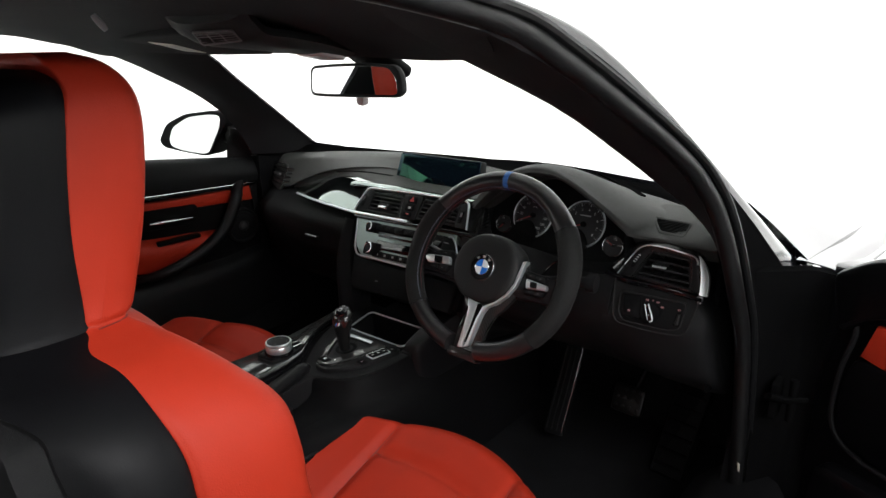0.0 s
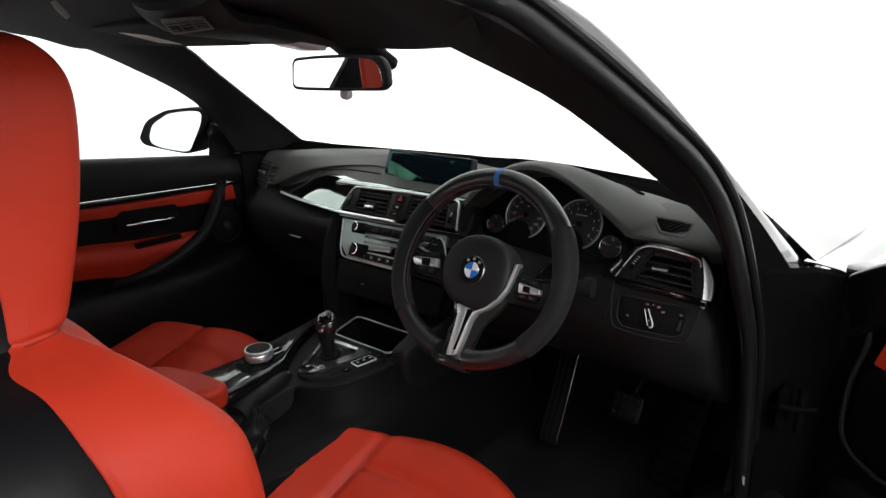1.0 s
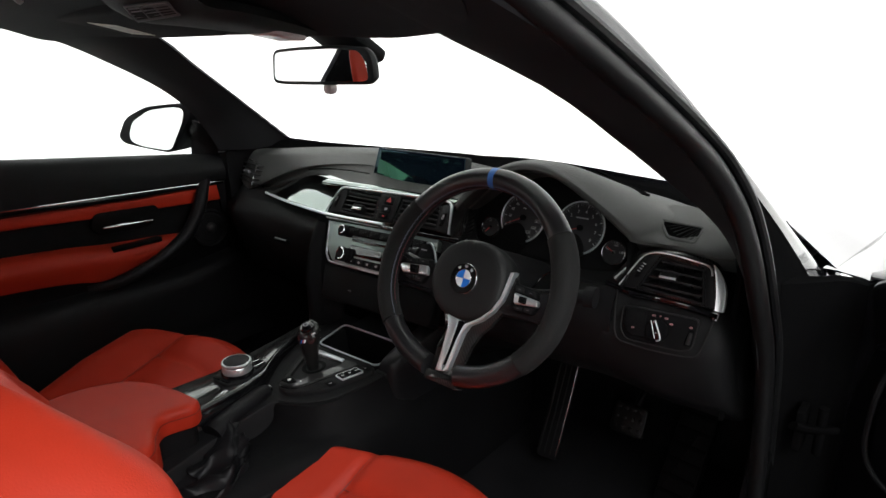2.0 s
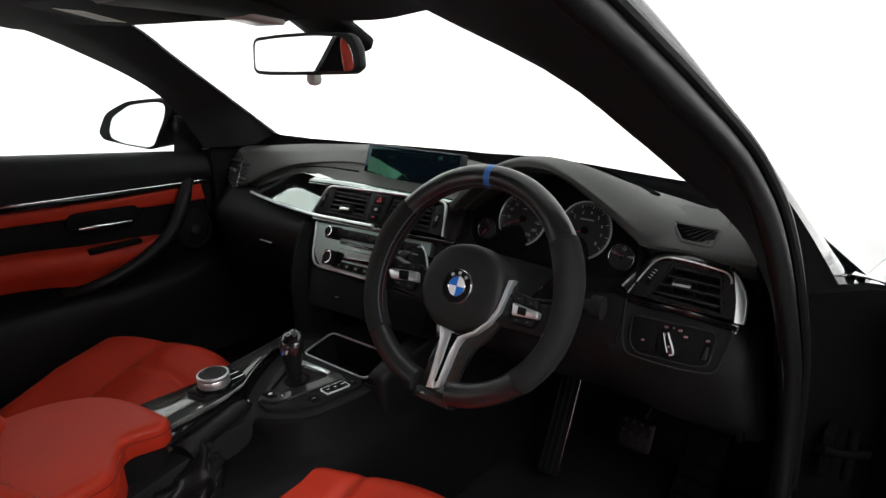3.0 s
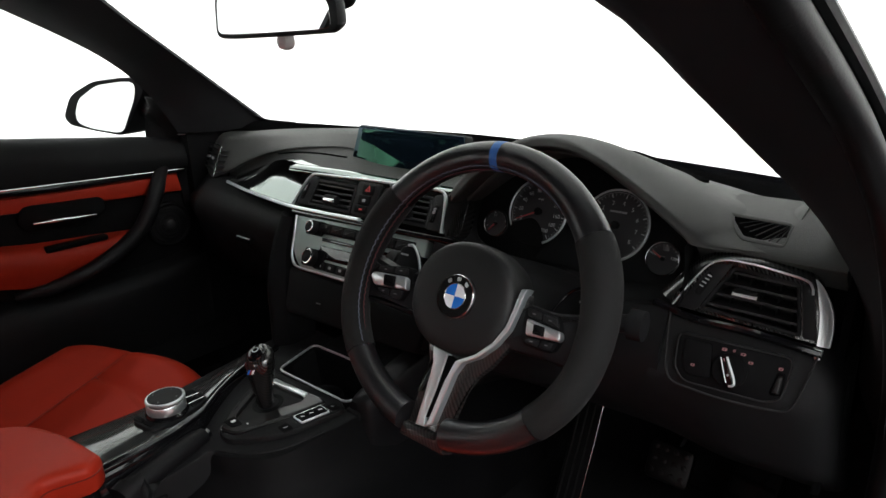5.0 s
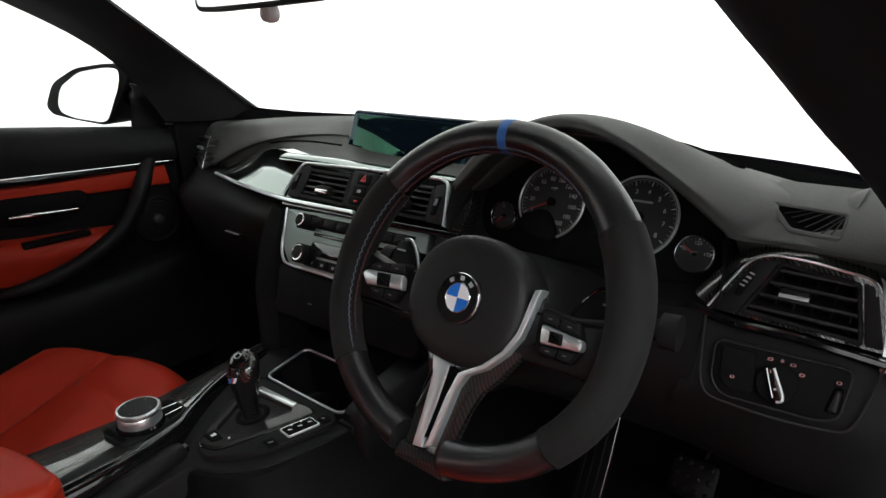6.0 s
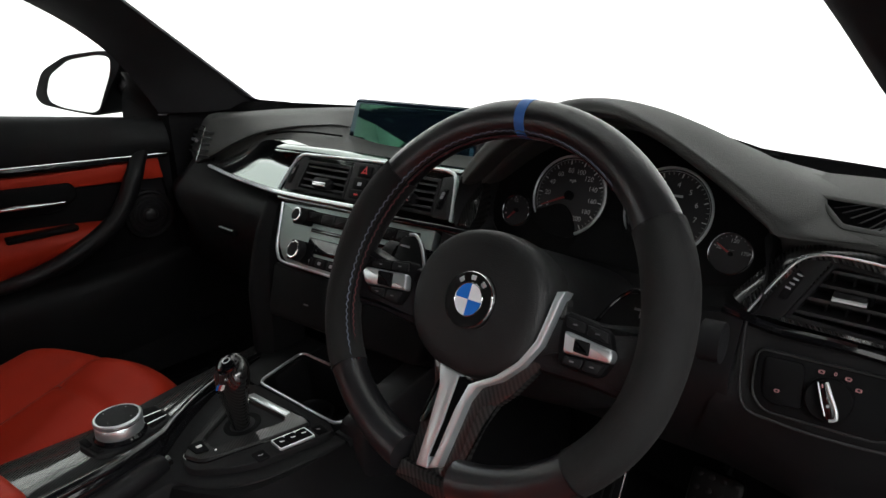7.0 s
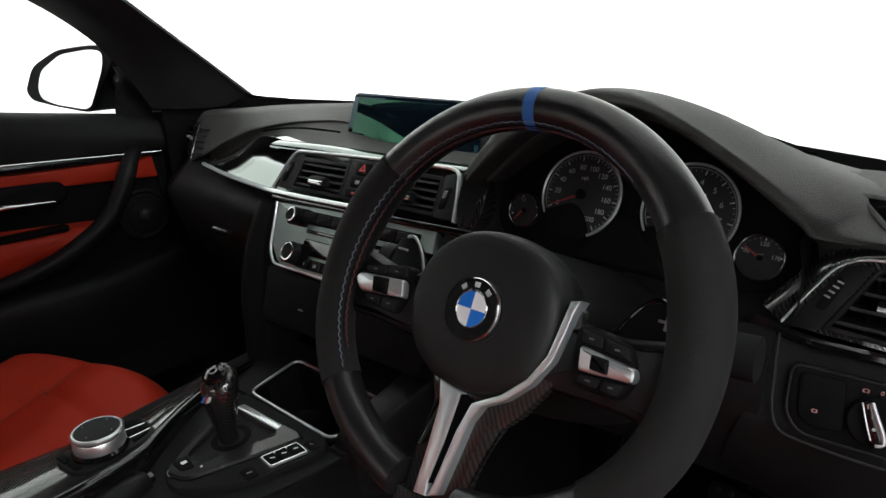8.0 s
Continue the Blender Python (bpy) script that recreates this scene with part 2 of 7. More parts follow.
def inset(poly, d):
    """The polygon drawn in by d."""
    area = sum(a[0] * b[1] - b[0] * a[1] for a, b in zip(poly, poly[1:] + poly[:1]))
    sgn = 1 if area > 0 else -1
    out, k = [], len(poly)
    for i in range(k):
        a, p, b = Vector(poly[i - 1]), Vector(poly[i]), Vector(poly[(i + 1) % k])
        t1, t2 = (p - a), (b - p)
        if t1.length < 1e-9 or t2.length < 1e-9:
            out.append((p.x, p.y))
            continue
        t1.normalize(), t2.normalize()
        n1, n2 = Vector((-t1.y, t1.x)) * sgn, Vector((-t2.y, t2.x)) * sgn
        m = (n1 + n2)
        m = m / max(m.length_squared / 2, 0.35)
        out.append((p.x + m.x * d, p.y + m.y * d))
    return out


def slab(at, poly, c0, c1, bevel=0.001, bm=None):
    """A plate over poly between the heights c0 and c1 of a local frame, with a bevelled front edge."""
    bm = bm or bmesh.new()
    rings = [(poly, c0), (poly, c1 - bevel), (inset(poly, bevel * 0.35), c1 - bevel * 0.3), (inset(poly, bevel), c1)] if bevel else [(poly, c0), (poly, c1)]
    v = [[bm.verts.new(at(a, b, c)) for a, b in q] for q, c in rings]
    k = len(poly)
    for r, s in zip(v, v[1:]):
        for i in range(k):
            bm.faces.new((r[i], r[(i + 1) % k], s[(i + 1) % k], s[i]))
    bm.faces.new(v[0][::-1])
    bm.faces.new(v[-1])
    return bm


def ring(at, outer, inner, c0, c1, bevel=0.001, bm=None):
    """A flat frame between two outlines of the same number of points."""
    bm = bm or bmesh.new()
    q = [(outer, c0), (outer, c1 - bevel), (inset(outer, bevel), c1), (inset(inner, -bevel), c1), (inner, c1 - bevel), (inner, c0)]
    v = [[bm.verts.new(at(a, b, c)) for a, b in p] for p, c in q]
    k = len(outer)
    for r, s in zip(v, v[1:] + v[:1]):
        for i in range(k):
            bm.faces.new((r[i], r[(i + 1) % k], s[(i + 1) % k], s[i]))
    return bm


def holed(at, outer, holes, c0, c1):
    """A plate with openings through it."""
    bm = bmesh.new()
    loops = [outer] + holes
    for c in (c0, c1):
        edges = []
        for q in loops:
            v = [bm.verts.new(at(a, b, c)) for a, b in q]
            edges += [bm.edges.new((v[i], v[(i + 1) % len(v)])) for i in range(len(v))]
        bmesh.ops.triangle_fill(bm, use_beauty=True, use_dissolve=False, edges=edges)
    bm.verts.ensure_lookup_table()
    half, start = sum(len(q) for q in loops), 0
    for q in loops:
        k = len(q)
        for i in range(k):
            a, b = start + i, start + (i + 1) % k
            bm.faces.new([bm.verts[j] for j in (a, b, b + half, a + half)])
        start += k
    return bm


def turned(at, profile, seg=32, u=0.0, v=0.0, bm=None):
    """A turned body: profile of (radius, height) pairs round the point (u, v) of a local frame."""
    rows = [[at(u + r * math.cos(t), v + r * math.sin(t), h) for t in (2 * math.pi * j / seg for j in range(seg))] for r, h in profile]
    return sheet(rows, True, False, bm, caps=True)


def circle(u, v, r, n=24, a0=0.0, a1=360.0):
    return [(u + r * math.cos(radians(a)), v + r * math.sin(radians(a))) for a in np.linspace(a0, a1, n, endpoint=a1 - a0 < 360)]


def slope(y0, ax, az, x0, z0):
    """A frame on the plane y = y0 + ax (x - x0) + az (z - z0), given x, z and the height towards the cabin."""
    n = Vector((ax, -1, az)).normalized()
    return lambda x, z, h=0.0: Vector((x, y0 + ax * (x - x0) + az * (z - z0), z)) + n * h


def framed(m):
    return lambda a, b, c=0.0: m @ Vector((a, b, c))


def level(z0, s, y0):
    """A frame on the nearly level plane z = z0 + s (y - y0), given x, y and the height above it."""
    n = Vector((0, -s, 1)).normalized()
    return lambda x, y, h=0.0: Vector((x, y, z0 + s * (y - y0))) + n * h


def words(text, at, u, v, size, material, parent, spin=0.0, h=0.0005):
    """Printed writing on a local frame."""
    cu = bpy.data.curves.new("lettering", "FONT")
    cu.body, cu.size, cu.align_x, cu.align_y = text, size, "CENTER", "CENTER"
    tmp = bpy.data.objects.new("lettering", cu)
    scene.collection.objects.link(tmp)
    bpy.context.view_layer.update()
    me = bpy.data.meshes.new_from_object(tmp.evaluated_get(bpy.context.evaluated_depsgraph_get()))
    bpy.data.objects.remove(tmp)
    bpy.data.curves.remove(cu)
    c, s = math.cos(radians(spin)), math.sin(radians(spin))
    for q in me.vertices:
        x, y = q.co.x, q.co.y
        q.co = at(u + c * x - s * y, v + s * x + c * y, h)
    me.materials.clear()
    me.materials.append(material)
    ob = new("lettering", me)
    ob.parent = parent
    ob.matrix_parent_inverse = parent.matrix_world.inverted()
    return ob


# ---- the studio ----
def box(x0, x1, y0, y1, z0, z1, bm=None):
    bm = bm or bmesh.new()
    v = [bm.verts.new((x, y, z)) for x in (x0, x1) for y in (y0, y1) for z in (z0, z1)]
    for q in ((0, 1, 3, 2), (4, 6, 7, 5), (0, 4, 5, 1), (2, 3, 7, 6), (0, 2, 6, 4), (1, 5, 7, 3)):
        bm.faces.new([v[i] for i in q])
    return bm


def rbox(at, x0, x1, y0, y1, z0, z1, r=0.004, bm=None):
    """A block with rounded edges in a local frame."""
    return slab(at, rp([(x0, y0), (x1, y0), (x1, y1), (x0, y1)], r, 3), z0, z1, min(r, (z1 - z0) * 0.45), bm)


def structure(name, bm, material, label, category):
    ob = part(name, bm, material)
    return tagged(ob, label, category, kind="structure")


structure("floor", box(-1.4, 5.2, -5.2, 1.9, -0.1, 0), STUDIO_FLOOR, "dark grey painted studio floor under the car", "floor")
structure("floor_sweep_north", box(-5.2, 5.2, 1.9, 6.7, -0.1, 0), STUDIO, "white studio floor in front of the car", "floor")
structure("floor_sweep_west", box(-5.2, -1.4, -5.2, 1.9, -0.1, 0), STUDIO, "white studio floor beside the car", "floor")
COVE = [(1.4 * (1 - math.cos(t)), 1.4 * (1 - math.sin(t))) for t in np.linspace(0, math.pi / 2, 13)]
structure("cove_north", shell([[(x, 6.5 - a, b) for x in (-5.0, 0.0, 5.0)] for a, b in COVE], 3, 24, (0, 0.01, -0.01)), STUDIO, "white curved cove where floor meets wall", "cove")
structure("cove_west", shell([[(-5.0 + a, y, b) for y in (-5.0, 0.0, 6.5)] for a, b in COVE], 3, 24, (-0.01, 0, -0.01)), STUDIO, "white curved cove where floor meets wall", "cove")
structure("wall_north", box(-5.2, 5.2, 6.5, 6.7, 0, 4.2), STUDIO, "plain white studio wall in front of the car", "wall")
structure("wall_south", box(-5.2, 5.2, -5.2, -5.0, 0, 4.2), STUDIO, "plain white studio wall behind the car", "wall")
structure("wall_east", box(5.0, 5.2, -5.0, 6.5, 0, 4.2), STUDIO, "plain white studio wall beside the open door", "wall")
structure("wall_west", box(-5.2, -5.0, -5.0, 6.5, 0, 4.2), STUDIO, "plain white studio wall beside the car", "wall")
structure("ceiling", box(-5.0, 5.0, -5.0, 6.5, 4.0, 4.2), STUDIO, "white studio ceiling", "ceiling")

# ---- the car's shell ----
GLASS_EDGE = [(0.42, -0.03, 1.17), (0.474, 0.074, 1.109), (0.528, 0.178, 1.048), (0.582, 0.282, 0.987), (0.636, 0.386, 0.926), (0.69, 0.49, 0.865)]
DOOR_EDGE = [(0.68, -0.129, 1.166), (0.68, -0.015, 1.111), (0.68, 0.081, 1.056), (0.68, 0.151, 0.999), (0.685, 0.205, 0.93), (0.70, 0.245, 0.87)]
SEAL = [(0.60, -1.05, 1.17), (0.625, -0.65, 1.225), (0.637, -0.368, 1.203), (0.653, -0.226, 1.155), (0.694, -0.005, 1.035), (0.718, 0.075, 0.965), (0.738, 0.105, 0.90), (0.754, 0.145, 0.80), (0.76, 0.205, 0.686), (0.76, 0.26, 0.50), (0.76, 0.287, 0.356)]
CREST = [(0.45, -0.15, 1.156), (0.570, -0.10, 1.092), (0.601, 0.02, 1.022), (0.623, 0.12, 0.962), (0.650, 0.205, 0.905), (0.674, 0.265, 0.85)]
OUTER = [(0.60, -1.05, 1.20), (0.628, -0.65, 1.247), (0.635, -0.27, 1.210), (0.656, -0.10, 1.149), (0.722, 0.17, 0.960), (0.772, 0.41, 0.795), (0.80, 0.50, 0.74)]


def flip(rows):
    return [(-x, y, z) for x, y, z in rows]


# left windscreen pillar trim
bulge = [tuple((Vector(a) + Vector(b)) / 2 + Vector((0.012, -0.012, -0.006))) for a, b in zip(flip(GLASS_EDGE), flip(DOOR_EDGE))]
structure("a_pillar_west", shell([[(-0.68, -0.26, 1.204)] + flip(DOOR_EDGE), [(-0.54, -0.22, 1.208)] + bulge, [(-0.40, -0.14, 1.206)] + flip(GLASS_EDGE)], 28, 12, (-0.02, 0.018, 0.0)), CLOTH, "black windscreen pillar trim on the passenger side", "pillar")
foot = [(-0.612, 0.338, 0.955), (-0.652, 0.405, 0.908), (-0.664, 0.446, 0.888), (-0.635, 0.462, 0.881), (-0.545, 0.474, 0.879)]
corner = [(-0.640, 0.350, 0.948), (-0.690, 0.44, 0.888), (-0.700, 0.462, 0.870), (-0.660, 0.475, 0.868), (-0.545, 0.480, 0.868)]
structure("pillar_foot", shell([foot, corner], 24, 4, (0.0, 0.006, -0.004)), CLOTH, "curved foot of the passenger side windscreen pillar", "pillar")
# right windscreen pillar trim, seal and painted outer frame
structure("a_pillar_east", shell([[(0.36, -0.12, 1.20), (0.42, -0.03, 1.17), (0.50, 0.074, 1.105), (0.56, 0.178, 1.04), (0.61, 0.26, 0.97), (0.64, 0.30, 0.93), (0.665, 0.32, 0.885), (0.700, 0.33, 0.80), (0.712, 0.33, 0.68)], [(0.40, -0.26, 1.215)] + CREST + [(0.712, 0.272, 0.78), (0.722, 0.28, 0.68)], [(0.62, -0.48, 1.225)] + [tuple(q) for q in cr([(0.64, -0.33, 1.18), (0.655, -0.2, 1.13), (0.69, 0.0, 1.025), (0.713, 0.075, 0.95), (0.733, 0.11, 0.88), (0.75, 0.155, 0.76), (0.755, 0.205, 0.66)], 7)]], 26, 14, (0.012, 0.02, 0.012)), CLOTH, "black windscreen pillar trim on the driver's side", "pillar")
structure("door_seal", tube(SEAL, 0.013, 12, 90), RUBBER, "black rubber seal round the open door frame", "seal")
lip = [(x + 0.012, y + 0.02, z + 0.008) for x, y, z in SEAL]
structure("seal_lip", tube(lip, 0.006, 8, 90), RUBBER, "thin outer lip of the black door seal", "seal")

headliner_rows = [
    [(-0.44, -0.04, 1.172), (-0.25, -0.02, 1.168), (0.0, -0.008, 1.163), (0.25, -0.03, 1.152), (0.45, -0.13, 1.154)],
    [(-0.66, -0.14, 1.166), (-0.33, -0.12, 1.192), (0.0, -0.11, 1.197), (0.30, -0.13, 1.185), (0.60, -0.28, 1.165)],
    [(-0.68, -0.252, 1.197), (-0.35, -0.25, 1.222), (0.0, -0.25, 1.228), (0.35, -0.28, 1.215), (0.635, -0.40, 1.208)],
    [(-0.68, -0.45, 1.218), (-0.35, -0.5, 1.24), (0.0, -0.5, 1.245), (0.35, -0.5, 1.24), (0.632, -0.62, 1.222)],
    [(-0.62, -1.05, 1.17), (-0.33, -1.1, 1.21), (0.0, -1.1, 1.22), (0.33, -1.1, 1.21), (0.61, -1.05, 1.17)],
    [(-0.50, -1.45, 1.08), (-0.3, -1.5, 1.11), (0.0, -1.5, 1.12), (0.3, -1.5, 1.11), (0.50, -1.45, 1.08)],
]
structure("headliner", shell(headliner_rows, 30, 40, (0, 0, 0.02)), CLOTH, "dark charcoal cloth headliner of the car", "headliner")
roof_rows = [[(x, y + 0.02, z + 0.030 - 0.02 * min(1, (abs(x) / 0.62) ** 4)) for x, y, z in r] for r in headliner_rows]
structure("roof_panel", shell(roof_rows, 30, 30, (0, 0, 0.012)), PAINT, "glossy black painted car roof", "roof")

# painted outer frame round the door opening: channel, flange and outer face
mid = [tuple(Vector(a) * 0.3 + Vector(b) * 0.7 + Vector((0.008, -0.004, -0.004))) for a, b in zip(cr(SEAL[:9], 12), cr(OUTER, 12))]
structure("door_jamb", shell([[tuple(q + Vector((0.008, 0.012, 0.004))) for q in cr(SEAL[:9], 12)], mid], 60, 5, (-0.01, 0.02, 0.01)), BAND, "dark painted channel beside the door seal", "car body")
outer = cr(OUTER, 12)
rolled = [[tuple(Vector(a) + Vector((0.0, 0.004, 0.0))) for a in mid], [tuple(Vector(a) * 0.45 + q * 0.55 + Vector((0.005, -0.001, 0.003))) for a, q in zip(mid, outer)], [tuple(q) for q in outer], [tuple(q + Vector((-0.010, 0.003, 0.003))) for q in outer], [tuple(q + Vector((-0.030, 0.004, 0.0))) for q in outer]]
structure("door_frame", shell(rolled, 60, 16, (-0.006, 0.0, -0.008)), PAINT, "glossy black painted roof rail and pillar", "car body")
# windscreen
ws = [[tuple(Vector(a) + Vector((0, 0.02, 0.015))) for a in flip(GLASS_EDGE)], [(x * 0.0, y + 0.06, z + 0.035) for x, y, z in GLASS_EDGE], [tuple(Vector(a) + Vector((0, 0.02, 0.015))) for a in GLASS_EDGE]]
screen_glass = structure("window_1", loft(ws, 12, 20), GLASS, "clear curved front windscreen of the car", "windscreen")
screen_glass.visible_shadow = False
belt = [(-0.775, y, 0.879 - 0.11 * y) for y in (-0.6, -0.3, -0.1, 0.1, 0.22)]
side = loft([belt, [(-0.735, -0.55, 1.08), (-0.735, -0.35, 1.07), (-0.735, -0.15, 1.04), (-0.73, 0.03, 0.98), (-0.75, 0.2, 0.9)], [(-0.69, -0.5, 1.22), (-0.69, -0.36, 1.212), (-0.69, -0.129, 1.166), (-0.69, 0.081, 1.056), (-0.72, 0.22, 0.88)]], 12, 10)
side_glass = structure("window_2", side, SIDEGLASS, "clear frameless side window of the passenger door", "window")
side_glass.visible_shadow = False

# floor pan, bulkhead, sills, unseen rear closure
structure("car_floor", shell([[(-0.78, 0.74, 0.22), (-0.4, 0.74, 0.2), (0, 0.74, 0.22), (0.4, 0.74, 0.2), (0.78, 0.74, 0.22)], [(-0.78, 0.1, 0.2), (-0.4, 0.1, 0.18), (0, 0.1, 0.2), (0.4, 0.1, 0.18), (0.78, 0.1, 0.2)], [(-0.78, -1.5, 0.22), (-0.4, -1.5, 0.2), (0, -1.5, 0.22), (0.4, -1.5, 0.2), (0.78, -1.5, 0.22)]], 20, 16, (0, 0, -0.05)), CARPET, "black carpet on the car floor", "carpet")
structure("bulkhead", shell([[(-0.70, 0.50, 0.78), (0, 0.56, 0.86), (0.70, 0.50, 0.78)], [(-0.74, 0.60, 0.6), (0, 0.62, 0.6), (0.74, 0.60, 0.6)], [(-0.78, 0.62, 0.2), (0, 0.64, 0.2), (0.78, 0.62, 0.2)]], 10, 10, (0, 0.04, 0)), CARPET, "black carpeted footwell bulkhead", "bulkhead")
# kept low so the chrome mirrors the white wall behind
structure("rear_bulkhead", shell([[(-0.6, -1.5, 0.70), (0, -1.52, 0.71), (0.6, -1.5, 0.70)], [(-0.75, -1.4, 0.5), (0, -1.42, 0.5), (0.75, -1.4, 0.5)], [(-0.75, -1.45, 0.2), (0, -1.45, 0.2), (0.75, -1.45, 0.2)]], 8, 8, (0, -0.04, 0)), BLACK_LEATHER, "black trim behind the front seats", "bulkhead")
for sx, nm in ((1, "kick_panel_east"), (-1, "kick_panel_west")):
    structure(nm, shell([[(sx * 0.735, 0.24, 0.80), (sx * 0.74, 0.45, 0.735), (sx * 0.74, 0.60, 0.70)], [(sx * 0.745, 0.27, 0.55), (sx * 0.745, 0.45, 0.55), (sx * 0.745, 0.62, 0.55)], [(sx * 0.72, 0.29, 0.2), (sx * 0.72, 0.45, 0.2), (sx * 0.72, 0.62, 0.2)]], 8, 10, (sx * 0.03, 0, 0)), CARPET, "black carpeted footwell side", "footwell")
for sx, nm in ((1, "sill_east"), (-1, "sill_west")):
    structure(nm, shell([[(sx * 0.70, y, 0.30) for y in (0.34, -0.4, -1.3)], [(sx * 0.76, y, 0.36) for y in (0.34, -0.4, -1.3)], [(sx * 0.83, y, 0.35) for y in (0.34, -0.4, -1.3)], [(sx * 0.86, y, 0.2) for y in (0.34, -0.4, -1.3)], [(sx * 0.84, y, 0.0) for y in (0.34, -0.4, -1.3)]], 12, 16, (-sx * 0.03, 0, 0)), MATTE, "black door sill", "sill")
# unseen panels and pillars, added to screen light from behind the seats
for sx, nm, pn in ((1, "rear_quarter_east", "rear_pillar_east"), (-1, "rear_quarter_west", "rear_pillar_west")):
    structure(nm, shell([[(sx * 0.74, -1.0, 0.84), (sx * 0.73, -1.3, 0.84), (sx * 0.70, -1.5, 0.84)], [(sx * 0.78, -1.0, 0.6), (sx * 0.78, -1.3, 0.6), (sx * 0.76, -1.5, 0.6)], [(sx * 0.78, -1.0, 0.2), (sx * 0.78, -1.3, 0.2), (sx * 0.76, -1.5, 0.2)]], 10, 14, (sx * 0.02, 0, 0)), CLOTH, "unseen dark panel closing the rear side of the cabin", "car body")
    structure(pn, shell([[(sx * 0.55, -1.41, 1.10), (sx * 0.52, -1.48, 1.08)], [(sx * 0.63, -1.50, 0.97), (sx * 0.60, -1.57, 0.95)], [(sx * 0.70, -1.56, 0.84), (sx * 0.67, -1.63, 0.84)]], 10, 4, (sx * 0.02, 0, 0)), CLOTH, "unseen dark rear roof pillar", "pillar")
structure("middle_pillar_west", shell([[(-0.672, -0.84, 1.195), (-0.668, -1.02, 1.175)], [(-0.690, -0.775, 1.10), (-0.686, -1.00, 1.09)], [(-0.718, -0.71, 1.00), (-0.714, -0.98, 0.99)], [(-0.745, -0.67, 0.90), (-0.742, -0.97, 0.89)]], 6, 14, (-0.02, 0, 0)), CLOTH, "dark roof pillar behind the passenger door", "pillar")
# hinge post between wing and door opening
structure("hinge_post", shell([[(0.765, 0.20, 0.82), (0.775, 0.25, 0.66), (0.775, 0.29, 0.4), (0.78, 0.30, 0.2)], [(0.80, 0.30, 0.80), (0.80, 0.32, 0.66), (0.80, 0.33, 0.4), (0.80, 0.34, 0.2)], [(0.83, 0.37, 0.785), (0.83, 0.37, 0.66), (0.83, 0.37, 0.4), (0.83, 0.37, 0.2)], [(0.925, 0.385, 0.77), (0.925, 0.385, 0.66), (0.925, 0.385, 0.4), (0.925, 0.385, 0.0)]], 16, 14, (-0.01, 0.025, 0)), BAND, "dark body post with the door hinges", "car body")
# bonnet and wing
structure("bonnet", shell([[(-0.80, 0.41, 0.790), (-0.66, 0.62, 0.812), (-0.55, 0.76, 0.808), (-0.3, 0.79, 0.818), (0, 0.81, 0.828), (0.3, 0.80, 0.816), (0.55, 0.78, 0.804), (0.66, 0.62, 0.812), (0.80, 0.41, 0.790)], [(-0.83, 0.9, 0.765), (-0.70, 0.94, 0.785), (-0.55, 0.98, 0.780), (-0.3, 1.0, 0.79), (0, 1.0, 0.80), (0.3, 1.0, 0.79), (0.55, 0.98, 0.780), (0.70, 0.94, 0.785), (0.83, 0.9, 0.765)], [(-0.70, 1.9, 0.56), (-0.62, 1.9, 0.58), (-0.5, 1.92, 0.59), (-0.3, 1.95, 0.60), (0, 1.97, 0.61), (0.3, 1.95, 0.60), (0.5, 1.92, 0.59), (0.62, 1.9, 0.58), (0.70, 1.9, 0.56)]], 44, 18, (0, 0, -0.02)), PAINT, "glossy black bonnet reflecting the white studio", "bonnet")
structure("cowl_panel", shell([[(-0.62, 0.47, 0.84), (-0.3, 0.53, 0.85), (0, 0.55, 0.852), (0.3, 0.53, 0.846), (0.60, 0.45, 0.836)], [(-0.62, 0.60, 0.812), (-0.3, 0.65, 0.822), (0, 0.68, 0.826), (0.3, 0.66, 0.816), (0.60, 0.60, 0.805)], [(-0.60, 0.76, 0.796), (-0.3, 0.80, 0.806), (0, 0.82, 0.815), (0.3, 0.81, 0.803), (0.57, 0.79, 0.792)]], 20, 12, (0, 0, -0.02)), BAND, "matte black cowl between windscreen and bonnet", "cowl")
structure("wing_east", shell([[(0.803, 0.40, 0.790), (0.838, 1.0, 0.757), (0.715, 1.92, 0.575)], [(0.86, 0.40, 0.775), (0.90, 1.0, 0.735), (0.80, 1.85, 0.53)], [(0.90, 0.40, 0.70), (0.93, 1.0, 0.65), (0.82, 1.85, 0.40)], [(0.86, 0.42, 0.0), (0.90, 1.2, 0.0), (0.80, 1.85, 0.0)]], 16, 16, (-0.02, 0, 0)), PAINT, "glossy black front wing", "car body")
structure("wing_west", shell([[(-0.806, 0.42, 0.772), (-0.83, 1.2, 0.715), (-0.715, 1.92, 0.575)], [(-0.86, 0.42, 0.74), (-0.90, 1.2, 0.68), (-0.80, 1.85, 0.53)], [(-0.875, 0.42, 0.60), (-0.93, 1.2, 0.55), (-0.82, 1.85, 0.40)], [(-0.86, 0.42, 0.0), (-0.90, 1.2, 0.0), (-0.80, 1.85, 0.0)]], 16, 16, (0.02, 0, 0)), PAINT, "glossy black front wing", "car body")


# ---- dashboard ----
dash = thing("dashboard", (0, 0.4, 0.6), "black soft-touch car dashboard with stitched top pad", "dashboard")
